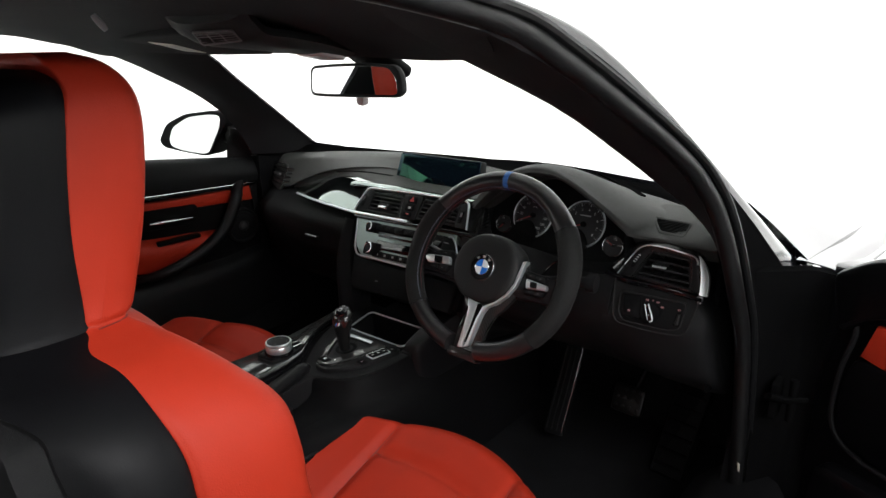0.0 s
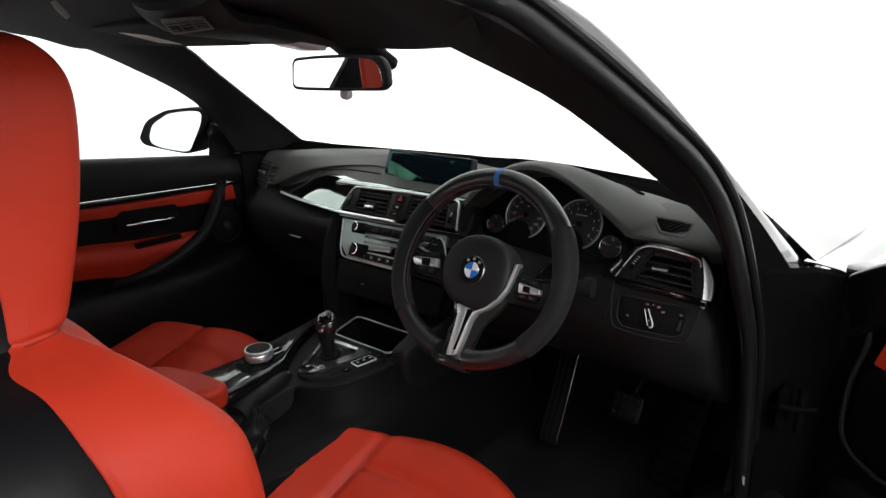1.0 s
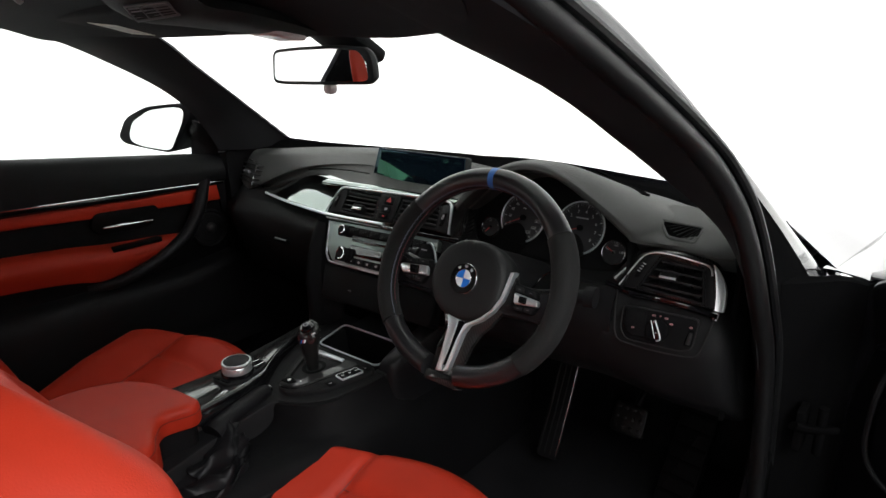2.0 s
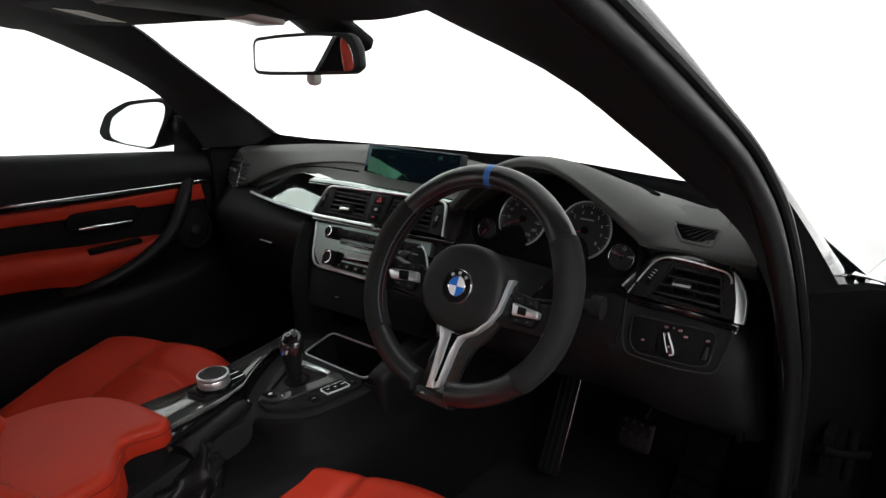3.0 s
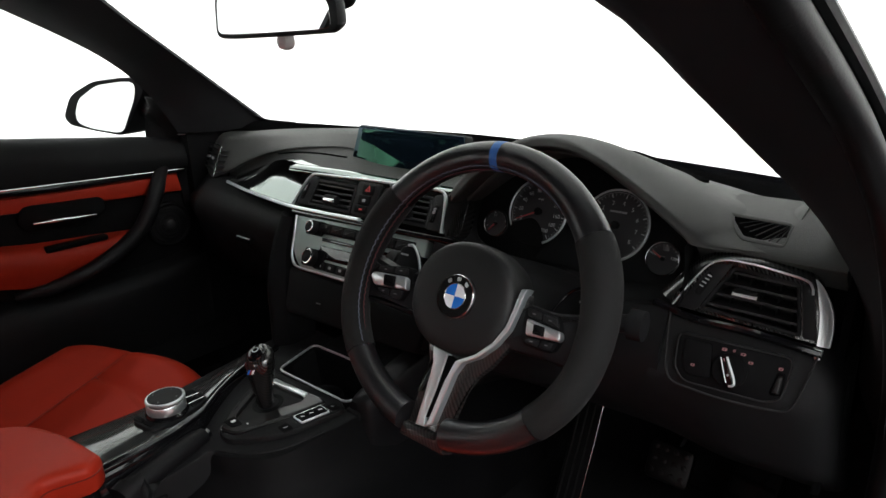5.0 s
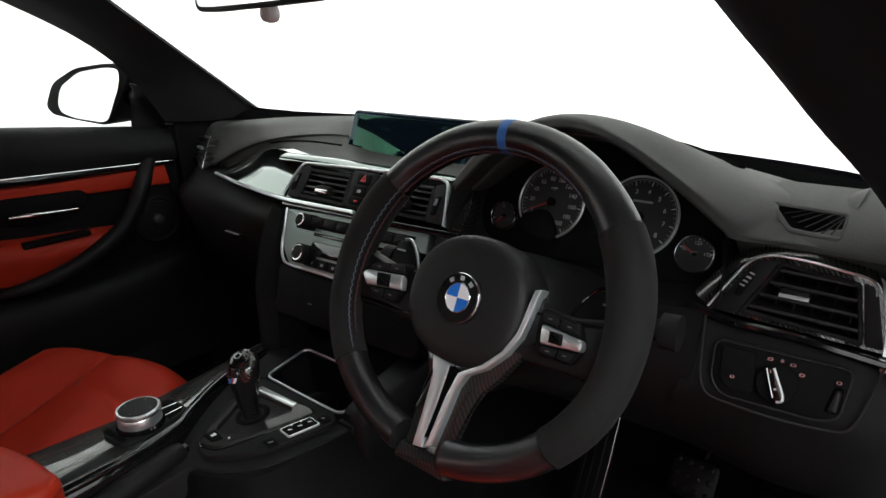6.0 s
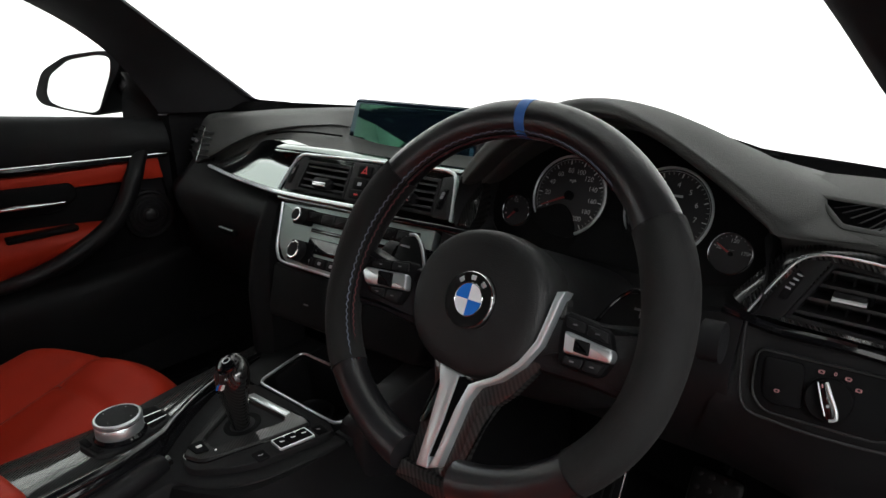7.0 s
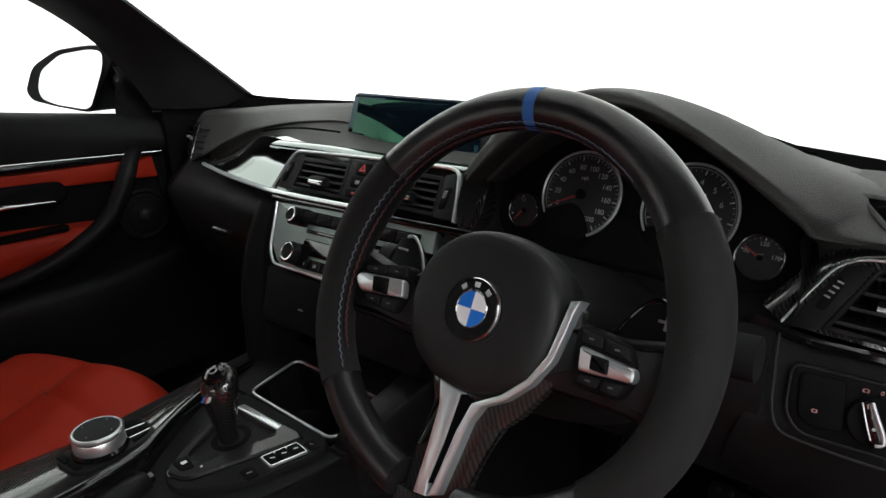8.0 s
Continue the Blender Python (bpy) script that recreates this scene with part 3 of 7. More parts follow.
# x, front edge (y, z) and height of the soft break above it, on the passenger side
PAD_EDGE = [(-0.73, 0.318, 0.770, 0.846), (-0.66, 0.290, 0.764, 0.850), (-0.615, 0.273, 0.767, 0.853), (-0.55, 0.280, 0.790, 0.859), (-0.489, 0.286, 0.815, 0.864), (-0.415, 0.294, 0.839, 0.869), (-0.347, 0.300, 0.853, 0.873), (-0.256, 0.309, 0.865, 0.878), (-0.152, 0.320, 0.868, 0.878)]
top_rows = []
for x, ye, ze, zb in PAD_EDGE:
    g = max(0.0, zb - ze)
    top_rows.append([(x, 0.475, zb + 0.004), (x, 0.43, zb + 0.007), (x, 0.385, zb + 0.007), (x, ye + 0.052, zb + 0.003), (x, ye + 0.030 + 0.05 * g, zb - 0.18 * g), (x, ye + 0.010, ze + 0.35 * g), (x, ye, ze), (x, ye + 0.012, ze - 0.004)])
for x, s, ya, za, yc, zc in ((-0.04, 1.0, 0.322, 0.852, 0.330, 0.838), (0.2, 1.0, 0.32, 0.852, 0.325, 0.840), (0.4, 0.9, 0.31, 0.85, 0.315, 0.838), (0.6, 0.3, 0.295, 0.845, 0.30, 0.833), (0.70, 0.0, 0.288, 0.845, 0.29, 0.826)):
    far = 0.10 if x > 0.65 else 0.05 if x > 0.55 else 0.0
    sink = 0.055 if x > 0.55 else 0.03 if x > 0.15 else 0.0
    dip = 0.014 if x > 0.55 else 0.016 if x < 0.25 else 0.0
    top_rows.append([(x, 0.50 + 0.04 * s - far, 0.860 + 0.010 * s - sink), (x, 0.43 + 0.03 * s - 0.6 * far, 0.866 + 0.012 * s - 0.5 * sink), (x, 0.38 - 0.2 * far, 0.868 + 0.008 * s - dip), (x, 0.36 - 0.2 * far, 0.866 + 0.008 * s - dip), (x, (0.36 + ya) / 2, 0.860 + 0.008 * s - dip), (x, ya + 0.006, za + 0.014 - dip), (x, ya, za - dip), (x, yc, zc - dip)])
part("top_pad", shell(top_rows, 24, 70, (0, 0.02, -0.025)), DASH, dash, "grained black dash top pad")
side_pad = [[(x, 0.37, 0.866), (x, 0.33, 0.862), (x, 0.295, 0.857), (x, 0.262, 0.849), (x, 0.235, 0.840), (x, 0.226, 0.833), (x, 0.232, 0.825)] for x in (0.545, 0.60, 0.64, 0.67, 0.695)]
part("side_pad", shell(side_pad, 20, 14, (0, 0.02, -0.02)), DASH, dash, "grained black pad beside the instrument hood")
SCREEN_BASE = [(-0.735, 0.425, 0.876), (-0.68, 0.447, 0.876), (-0.55, 0.471, 0.878), (-0.3, 0.492, 0.881), (0.0, 0.506, 0.885), (0.2, 0.512, 0.880), (0.3, 0.506, 0.876), (0.45, 0.492, 0.865), (0.6, 0.460, 0.856), (0.66, 0.40, 0.852)]
cowl = [[(x, y - 0.045, z - 0.016), (x, y - 0.016, z - 0.003), (x, y, z), (x, y + 0.02, z - 0.012)] for x, y, z in SCREEN_BASE]
part("windscreen_band", shell(cowl, 10, 60, (0, 0.0, -0.03)), BAND, dash, "matte black band along the windscreen base")
# recessed shelf between the pad and the trim
shelf = [[(x, yt + 0.007, zt + 0.001), (x, 0.45 * yt + 0.55 * yb + 0.016, 0.45 * zt + 0.55 * zb - 0.003), (x, yb + 0.012, zb - 0.004)] for x, yt, zt, yb, zb in ((-0.60, 0.276, 0.768, 0.290, 0.762), (-0.55, 0.280, 0.790, 0.287, 0.771), (-0.489, 0.286, 0.815, 0.287, 0.790), (-0.415, 0.294, 0.839, 0.285, 0.813), (-0.347, 0.300, 0.853, 0.276, 0.834), (-0.256, 0.309, 0.865, 0.250, 0.8435), (-0.152, 0.320, 0.868, 0.226, 0.8465), (-0.04, 0.326, 0.850, 0.232, 0.848), (0.17, 0.328, 0.843, 0.245, 0.848))]
part("pad_underside", shell(shelf, 14, 40, (0, 0.03, 0)), DASH, dash, "grained shelf below the pad")
part("shelf_seam", tube([(x, 0.5 * (yt + yb) + 0.008, 0.5 * (zt + zb) + 0.003) for x, yt, zt, yb, zb in ((-0.37, 0.297, 0.849, 0.279, 0.829), (-0.30, 0.304, 0.860, 0.262, 0.839), (-0.22, 0.313, 0.867, 0.241, 0.845), (-0.13, 0.322, 0.868, 0.226, 0.8465))], 0.0016, 6, 30), BAND, dash)
for sx in (-1,):
    part("dash_end", rbox(lambda y, z, h=0.0, sx=sx: Vector((sx * (0.72 + h), y, z)), 0.27, 0.56, 0.55, 0.862, -0.01, 0.035, 0.01), MATTE, dash)
part("dash_end", rbox(lambda y, z, h=0.0: Vector((0.698 + h, y, z)), 0.235, 0.50, 0.56, 0.832, 0.0, 0.008, 0.003), BAND, dash)
# glovebox and lower passenger dash
lower = [[(x, 0.275 - 0.02 * s, 0.772), (x, 0.225 - 0.03 * s, 0.745), (x, 0.205 - 0.02 * s, 0.70), (x, 0.225 - 0.02 * s, 0.63), (x, 0.29, 0.54), (x, 0.36, 0.47)] for x, s in ((-0.72, -2.6), (-0.66, -1.5), (-0.6, -0.6), (-0.4, 0.4), (-0.25, 0.9), (-0.16, 1.0))]
part("glovebox_panel", shell(lower, 26, 24, (0, 0.05, 0)), PLASTIC, dash, "black glovebox panel")
GLOVE = slope(0.185, 0.0, 0.1, -0.37, 0.678)
handle = part("glovebox_handle", rbox(GLOVE, -0.390, -0.335, 0.674, 0.685, -0.005, 0.004, 0.003), MATTE, dash)
part("handle_edge", rbox(GLOVE, -0.386, -0.339, 0.683, 0.685, 0.0, 0.0048, 0.001), SATIN, handle, "satin metal edge")

# centre stack: kneepad, vents, band, radio
STACK = slope(0.205, 0.08, 0.75, 0, 0.815)
RADIO = slope(0.165, 0.08, 0.55, 0, 0.74)
VENT = slope(0.205, 0.05, 0.35, 0.61, 0.785)
LIGHT = slope(0.18, 0.05, 0.3, 0.61, 0.73)
knee = [[(-0.205, 0.20, 0.775), (-0.18, 0.16, 0.77), (-0.155, 0.165, 0.765)], [(-0.205, 0.20, 0.72), (-0.172, 0.128, 0.72), (-0.145, 0.14, 0.72)], [(-0.20, 0.18, 0.65), (-0.16, 0.10, 0.65), (-0.125, 0.115, 0.65)], [(-0.20, 0.15, 0.56), (-0.14, 0.085, 0.58), (-0.105, 0.10, 0.58)], [(-0.20, 0.15, 0.48), (-0.14, 0.08, 0.48), (-0.105, 0.09, 0.48)]]
part("knee_pad", shell(knee, 12, 24, (0.01, 0.05, 0)), MATTE, dash, "black knee pad beside the radio")
part("stack_body", slab(RADIO, [(-0.165, 0.785), (0.21, 0.785), (0.20, 0.63), (-0.12, 0.63), (-0.16, 0.66)], -0.10, -0.012, 0.002), MATTE, dash)
part("under_radio_panel", slab(RADIO, rp([(-0.125, 0.690), (0.19, 0.680), (0.19, 0.622), (-0.10, 0.622)], 0.01), -0.05, 0.0, 0.004), MATTE, dash)
part("usb_mark", rbox(RADIO, -0.033, -0.024, 0.6465, 0.6485, 0.0, 0.0012, 0.0004), GREYTRIM, dash, smooth=0)

band_low = [(-0.4464, 0.2157, 0.7901), (-0.411, 0.2104, 0.7883), (-0.3614, 0.203, 0.7861), (-0.3076, 0.1949, 0.7852), (-0.2563, 0.1872, 0.7856), (-0.21, 0.18, 0.786), (-0.155, 0.172, 0.788)]
band_top = [(-0.565, 0.287, 0.767), (-0.494, 0.2834, 0.7883), (-0.385, 0.2627, 0.8192), (-0.2969, 0.246, 0.8437), (-0.2403, 0.2352, 0.8491), (-0.2033, 0.2282, 0.8479), (-0.155, 0.219, 0.8465)]
band = [band_top, [tuple((Vector(a) + Vector(b)) / 2 + Vector((0, -0.0015, 0.0015)) * min(1, 0.2 + 0.25 * k)) for k, (a, b) in enumerate(zip(band_low, band_top))], band_low]
trim = part("trim_band", shell(band, 80, 20, (0, 0.02, 0)), SMOKE, dash, "glossy dark trim band across the dash")
part("band_edge", tube([(x, y - 0.003, z - 0.003) for x, y, z in band_low] + [tuple(STACK(-0.08, 0.7835, 0.002)), tuple(STACK(0.01, 0.7835, 0.002))], 0.0036, 8, 60), SATIN, trim, "satin chrome lower edge")
LEFT_GRILLE = rp([(-0.123, 0.792), (-0.124, 0.833), (-0.028, 0.832), (-0.018, 0.790)], 0.002, 3)
RIGHT_GRILLE = rp([(0.032, 0.792), (0.034, 0.834), (0.136, 0.832), (0.145, 0.790)], 0.002, 3)
part("centre_band", holed(STACK, rp([(-0.155, 0.842), (0.165, 0.842), (0.190, 0.785), (-0.16, 0.783)], 0.006), [LEFT_GRILLE, RIGHT_GRILLE], -0.02, -0.001), SMOKE, dash, smooth=0)
part("centre_top", shell([[STACK(x, z, 0.0) + Vector((0, 0.014, 0.002)) for x, z in ((-0.21, 0.8465), (-0.1, 0.8475), (0.03, 0.8445), (0.12, 0.8435), (0.165, 0.843))], [STACK(x, z, 0.0005) for x, z in ((-0.21, 0.8455), (-0.1, 0.847), (0.03, 0.844), (0.12, 0.843), (0.163, 0.843))], [STACK(x, z, 0.0005) for x, z in ((-0.21, 0.840), (-0.1, 0.8405), (0.03, 0.840), (0.12, 0.8395), (0.160, 0.8395))]], 30, 5, (0, 0.01, -0.004)), SMOKE, dash, "bright metal strip above the centre vents")


def slatted_vent(name, at, outline, slats, lean, parent, tab=None, wheel=None, deep=0.03, border=0.004, lean_tab=False):
    """An air vent: dark box, slats, chrome tab and a thumb wheel."""
    v = part(name, slab(at, outline, -deep - 0.004, -deep, 0), MATTE, parent, "black slatted air vent")
    inner = inset(outline, border)
    part("vent_frame", ring(at, outline, inner, -deep, 0.001, 0.001), PLASTIC, v)
    for (xa, za), (xb, zb) in slats:
        n = 6
        rows = []
        for i in range(n + 1):
            u = i / n
            x, z = xa + (xb - xa) * u, za + (zb - za) * u
            rows.append([at(x, z - 0.0012, -0.002), at(x, z + 0.0012, -0.002), at(x, z + 0.0012 + lean, -deep + 0.006), at(x, z - 0.0012 + lean, -deep + 0.006)])
        part("slat", sheet(rows, True, caps=True), SLAT, v)
    if tab:
        (x0, x1, z0, z1) = tab
        t = part("tab", rbox(at, x0, x1, z0 - 0.001, z1 + 0.006, -0.01, 0.006, 0.002), PLASTIC, v)
        if lean_tab:
            part("tab_face", sheet([[at(x, z0 - 0.0006, 0.005), at(x, z0, 0.0088), at(x, z0 + 0.0008, 0.0088), at(x, z0 + 0.0036, 0.0050)] for x in (x0, (x0 + x1) / 2, x1)], True, caps=True), BRIGHTWORK, t, "bright chrome tab")
            return v
        part("tab_face", rbox(at, x0 + 0.003, x1 - 0.002, z0, z1, 0.004, 0.0085, 0.0015), CHROME, t, "bright chrome tab")
    if wheel:
        (x, z, w, h) = wheel
        wv = part("thumb_wheel", rbox(at, x - w / 2, x + w / 2, z - h / 2, z + h / 2, -0.004, 0.003, 0.003), MATTE, v)
        for i in range(4):
            zz = z + h * (-0.02 + 0.085 * i)
            part("notch", rbox(at, x - w * 0.24, x + w * 0.24, zz, zz + 0.0013, 0.002, 0.0040, 0.0004), GREYPRINT, wv)
    return v


slatted_vent("air_vent", STACK, LEFT_GRILLE,
             [((-0.121, 0.800 + 0.0085 * i), (-0.022 - 0.002 * i, 0.799 + 0.0085 * i)) for i in range(4)], 0.006, dash, tab=(-0.088, -0.056, 0.800, 0.805), wheel=(-0.143, 0.812, 0.010, 0.026))
slatted_vent("air_vent", STACK, RIGHT_GRILLE,
             [((0.034, 0.800 + 0.0085 * i), (0.142 - 0.002 * i, 0.799 + 0.0085 * i)) for i in range(4)], 0.006, dash, tab=(0.075, 0.105, 0.800, 0.805), wheel=(0.150, 0.810, 0.010, 0.024))
surround = part("vent_surround", slab(STACK, rp([(-0.152, 0.791), (-0.142, 0.836), (-0.124, 0.836), (-0.123, 0.791)], [0.004, 0.012, 0.001, 0.001], 4), -0.006, 0.0005, 0.001), PLASTIC, dash)
part("vent_surround", slab(STACK, rp([(0.145, 0.789), (0.137, 0.834), (0.156, 0.838), (0.172, 0.789)], [0.001, 0.001, 0.010, 0.003], 4), -0.006, 0.0005, 0.001), PLASTIC, dash)
part("chrome_rim", tube([STACK(x, z, 0.001) for x, z in ((-0.159, 0.789), (-0.156, 0.805), (-0.152, 0.822), (-0.147, 0.833), (-0.138, 0.839), (-0.12, 0.840), (-0.06, 0.841), (0.03, 0.842), (0.12, 0.842), (0.145, 0.841), (0.156, 0.836), (0.163, 0.822), (0.170, 0.805), (0.176, 0.788))], 0.0022, 8, 70), SATIN, dash, "satin chrome vent outline")
part("side_trim", slab(STACK, rp([(0.166, 0.843), (0.200, 0.842), (0.207, 0.800), (0.205, 0.786), (0.180, 0.786)], 0.003), -0.03, -0.001, 0.002), CARBON_UPRIGHT, dash, "glossy carbon fibre trim beside the centre vent")
part("under_vent_strip", rbox(STACK, -0.155, 0.205, 0.776, 0.7835, -0.02, 0.0005, 0.002), GLOSS, dash, "gloss black strip below the centre vents")
# hazard and lock buttons between the vents
hub_panel = part("button_panel", slab(STACK, rp([(-0.026, 0.838), (0.026, 0.838), (0.030, 0.789), (-0.014, 0.789)], 0.004), -0.006, 0.003, 0.0015), PLASTIC, dash)
for z0, z1 in ((0.820, 0.834), (0.805, 0.818), (0.793, 0.803)):
    part("button", slab(STACK, rp([(-0.010, z1), (0.016, z1), (0.019, z0), (-0.006, z0)], 0.002, 3), 0.0, 0.0055, 0.001), MATTE, hub_panel)
part("hazard_mark", ring(STACK, [(-0.001, 0.8235), (0.011, 0.8235), (0.005, 0.8325)], [(0.002, 0.8255), (0.008, 0.8255), (0.005, 0.8298)], 0.004, 0.0062, 0.0002), REDPRINT, hub_panel, "red triangle mark", smooth=0)
part("lock_mark", rbox(STACK, 0.002, 0.009, 0.8085, 0.8125, 0.004, 0.0062, 0.0005), GREYPRINT, hub_panel)
part("lock_mark", rbox(STACK, 0.003, 0.010, 0.7965, 0.7985, 0.004, 0.0062, 0.0005), REDPRINT, hub_panel)

# radio and climate unit
radio = thing("radio_unit", RADIO(0.03, 0.73), "glossy black radio and climate control unit with chrome knobs", "radio")
face = rp([(-0.143, 0.770), (0.155, 0.776), (0.165, 0.690), (-0.098, 0.692), (-0.124, 0.715)], [0.002, 0.004, 0.01, 0.014, 0.01], 4)
part("body", slab(RADIO, face, -0.03, 0.004, 0.002), FACIA, radio)
part("chrome_rim", tube([RADIO(x, z, 0.004) for x, z in ((-0.143, 0.770), (-0.135, 0.745), (-0.126, 0.715), (-0.116, 0.700), (-0.100, 0.692), (-0.05, 0.691), (0.02, 0.690), (0.10, 0.689), (0.15, 0.689))], 0.0022, 8, 40), SATIN, radio)
for (u, v, r, w) in ((-0.085, 0.756, 0.0105, 0.018), (-0.068, 0.711, 0.0135, 0.022)):
    plate = part("knob_plate", rbox(RADIO, u - w - 0.002, u + w + 0.004, v - w * 0.62, v + w * 0.62, 0.003, 0.008, 0.004), MATTE, radio)
    kn = part("knob", turned(RADIO, [(r, 0.006), (r, 0.018), (r * 0.9, 0.021), (r * 0.62, 0.0215)], 28, u, v), PLASTIC, radio)
    part("knob_ring", turned(RADIO, [(r * 0.86, 0.0205), (r * 0.86, 0.0220), (r * 0.80, 0.0226), (r * 0.70, 0.0224), (r * 0.68, 0.021)], 28, u, v), CHROME, kn, "chrome knob ring")
part("button_strip", rbox(RADIO, -0.078, 0.135, 0.750, 0.766, 0.003, 0.0075, 0.002), MATTE, radio)
for i in range(7):
    part("preset_button", rbox(RADIO, -0.074 + 0.029 * i, -0.048 + 0.029 * i, 0.752, 0.764, 0.005, 0.0095, 0.002), PLASTIC, radio)
part("disc_slot", rbox(RADIO, -0.062, 0.115, 0.739, 0.744, 0.003, 0.0055, 0.001), GLOSS, radio)
part("display_strip", rbox(RADIO, -0.060, 0.13, 0.712, 0.732, 0.003, 0.0055, 0.002), GLOSS, radio, "dark glossy display strip")
part("lower_strip", slab(RADIO, rp([(-0.068, 0.709), (0.14, 0.708), (0.145, 0.694), (-0.062, 0.696)], 0.003), 0.003, 0.006, 0.001), MATTE, radio)
for i in range(8):
    part("climate_button", rbox(RADIO, -0.055 + 0.024 * i, -0.037 + 0.024 * i, 0.697, 0.707, 0.005, 0.0075, 0.002), PLASTIC, radio)
    part("button_mark", rbox(RADIO, -0.049 + 0.024 * i, -0.043 + 0.024 * i, 0.700, 0.704, 0.007, 0.0079, 0.0003), GREYPRINT, radio, smooth=0)

# navigation screen on the dash top
SCR = slope(0.322, 0.10, 0.268, 0, 0.87)
scr = thing("display_screen", SCR(0, 0.83), "wide dark tablet-style display standing on the dash", "screen")
edge = rp([(-0.143, 0.831), (-0.133, 0.917), (0.109, 0.911), (0.115, 0.827)], 0.006, 4)
part("housing", slab(SCR, edge, -0.022, 0.0, 0.003), PLASTIC, scr)
part("bezel", slab(SCR, inset(edge, 0.0022), -0.002, 0.0022, 0.001), SCREEN_BEZEL, scr, "blue-black glass bezel")
part("glass", slab(SCR, inset(rp([(-0.1295, 0.838), (-0.1215, 0.909), (0.099, 0.9035), (0.104, 0.834)], 0.002, 2), 0.0), 0.0, 0.0026, 0.0003), SCREEN, scr, "switched-off glossy screen glass")
part("foot", rbox(SCR, -0.06, 0.06, 0.80, 0.84, -0.018, -0.004, 0.004), PLASTIC, scr)

# instrument hood and cluster
CX = 0.37
def arch(y, zs, xs):
    right = [(CX + x, y + dy, z) for x, z, dy in zip(xs, zs, (0.012, 0.006, 0.002, 0, 0))]
    left = [(CX - x, yy, z) for (xx, yy, z), x in zip(right, xs)]
    fall = 1.0 if y > 0.206 and y < 0.45 and y != 0.262 else 0.45 if y < 0.206 else 0.0
    right = [(xx, yy, z - fall * d) for (xx, yy, z), d in zip(right, (0.0, 0.008, 0.018, 0.011, 0.0))]
    yy = max(y, 0.232)
    za = 0.840 + (yy - 0.235) * 0.25
    wide = [(CX + 0.262, yy + 0.004, za - 0.002 if y < 0.45 else 0.825)]
    return left[:-1] + right[::-1] + wide
hood_rows = [
    arch(0.262, (0.838, 0.850, 0.884, 0.912, 0.918), (0.165, 0.150, 0.110, 0.05, 0.0)),
    arch(0.205, (0.836, 0.850, 0.888, 0.923, 0.931), (0.180, 0.162, 0.116, 0.05, 0.0)),
    arch(0.200, (0.838, 0.856, 0.897, 0.931, 0.938), (0.186, 0.168, 0.122, 0.055, 0.0)),
    arch(0.212, (0.843, 0.864, 0.905, 0.938, 0.945), (0.196, 0.176, 0.130, 0.06, 0.0)),
    arch(0.27, (0.850, 0.868, 0.901, 0.932, 0.939), (0.215, 0.190, 0.145, 0.075, 0.0)),
    arch(0.36, (0.858, 0.866, 0.884, 0.903, 0.909), (0.235, 0.205, 0.160, 0.085, 0.0)),
    arch(0.50, (0.830, 0.835, 0.840, 0.846, 0.848), (0.255, 0.22, 0.175, 0.095, 0.0)),
]
part("instrument_hood", shell(hood_rows, 48, 40, (0, 0.03, -0.012)), DASH, dash, "grained black hood over the instruments")
DIALS = framed(Matrix.Translation((CX, 0.247, 0.81)) @ pose(0, 0, 0, 68, 0, 0))
cl = thing("instrument_cluster", DIALS(0, 0), "instrument cluster with two large and two small round dials", "instruments")
part("cluster_panel", slab(DIALS, rp([(-0.19, -0.06), (0.19, -0.06), (0.185, 0.03), (0.13, 0.085), (0.06, 0.105), (-0.06, 0.105), (-0.13, 0.085), (-0.185, 0.03)], 0.02, 4), -0.03, -0.006, 0.001), MATTE, cl)


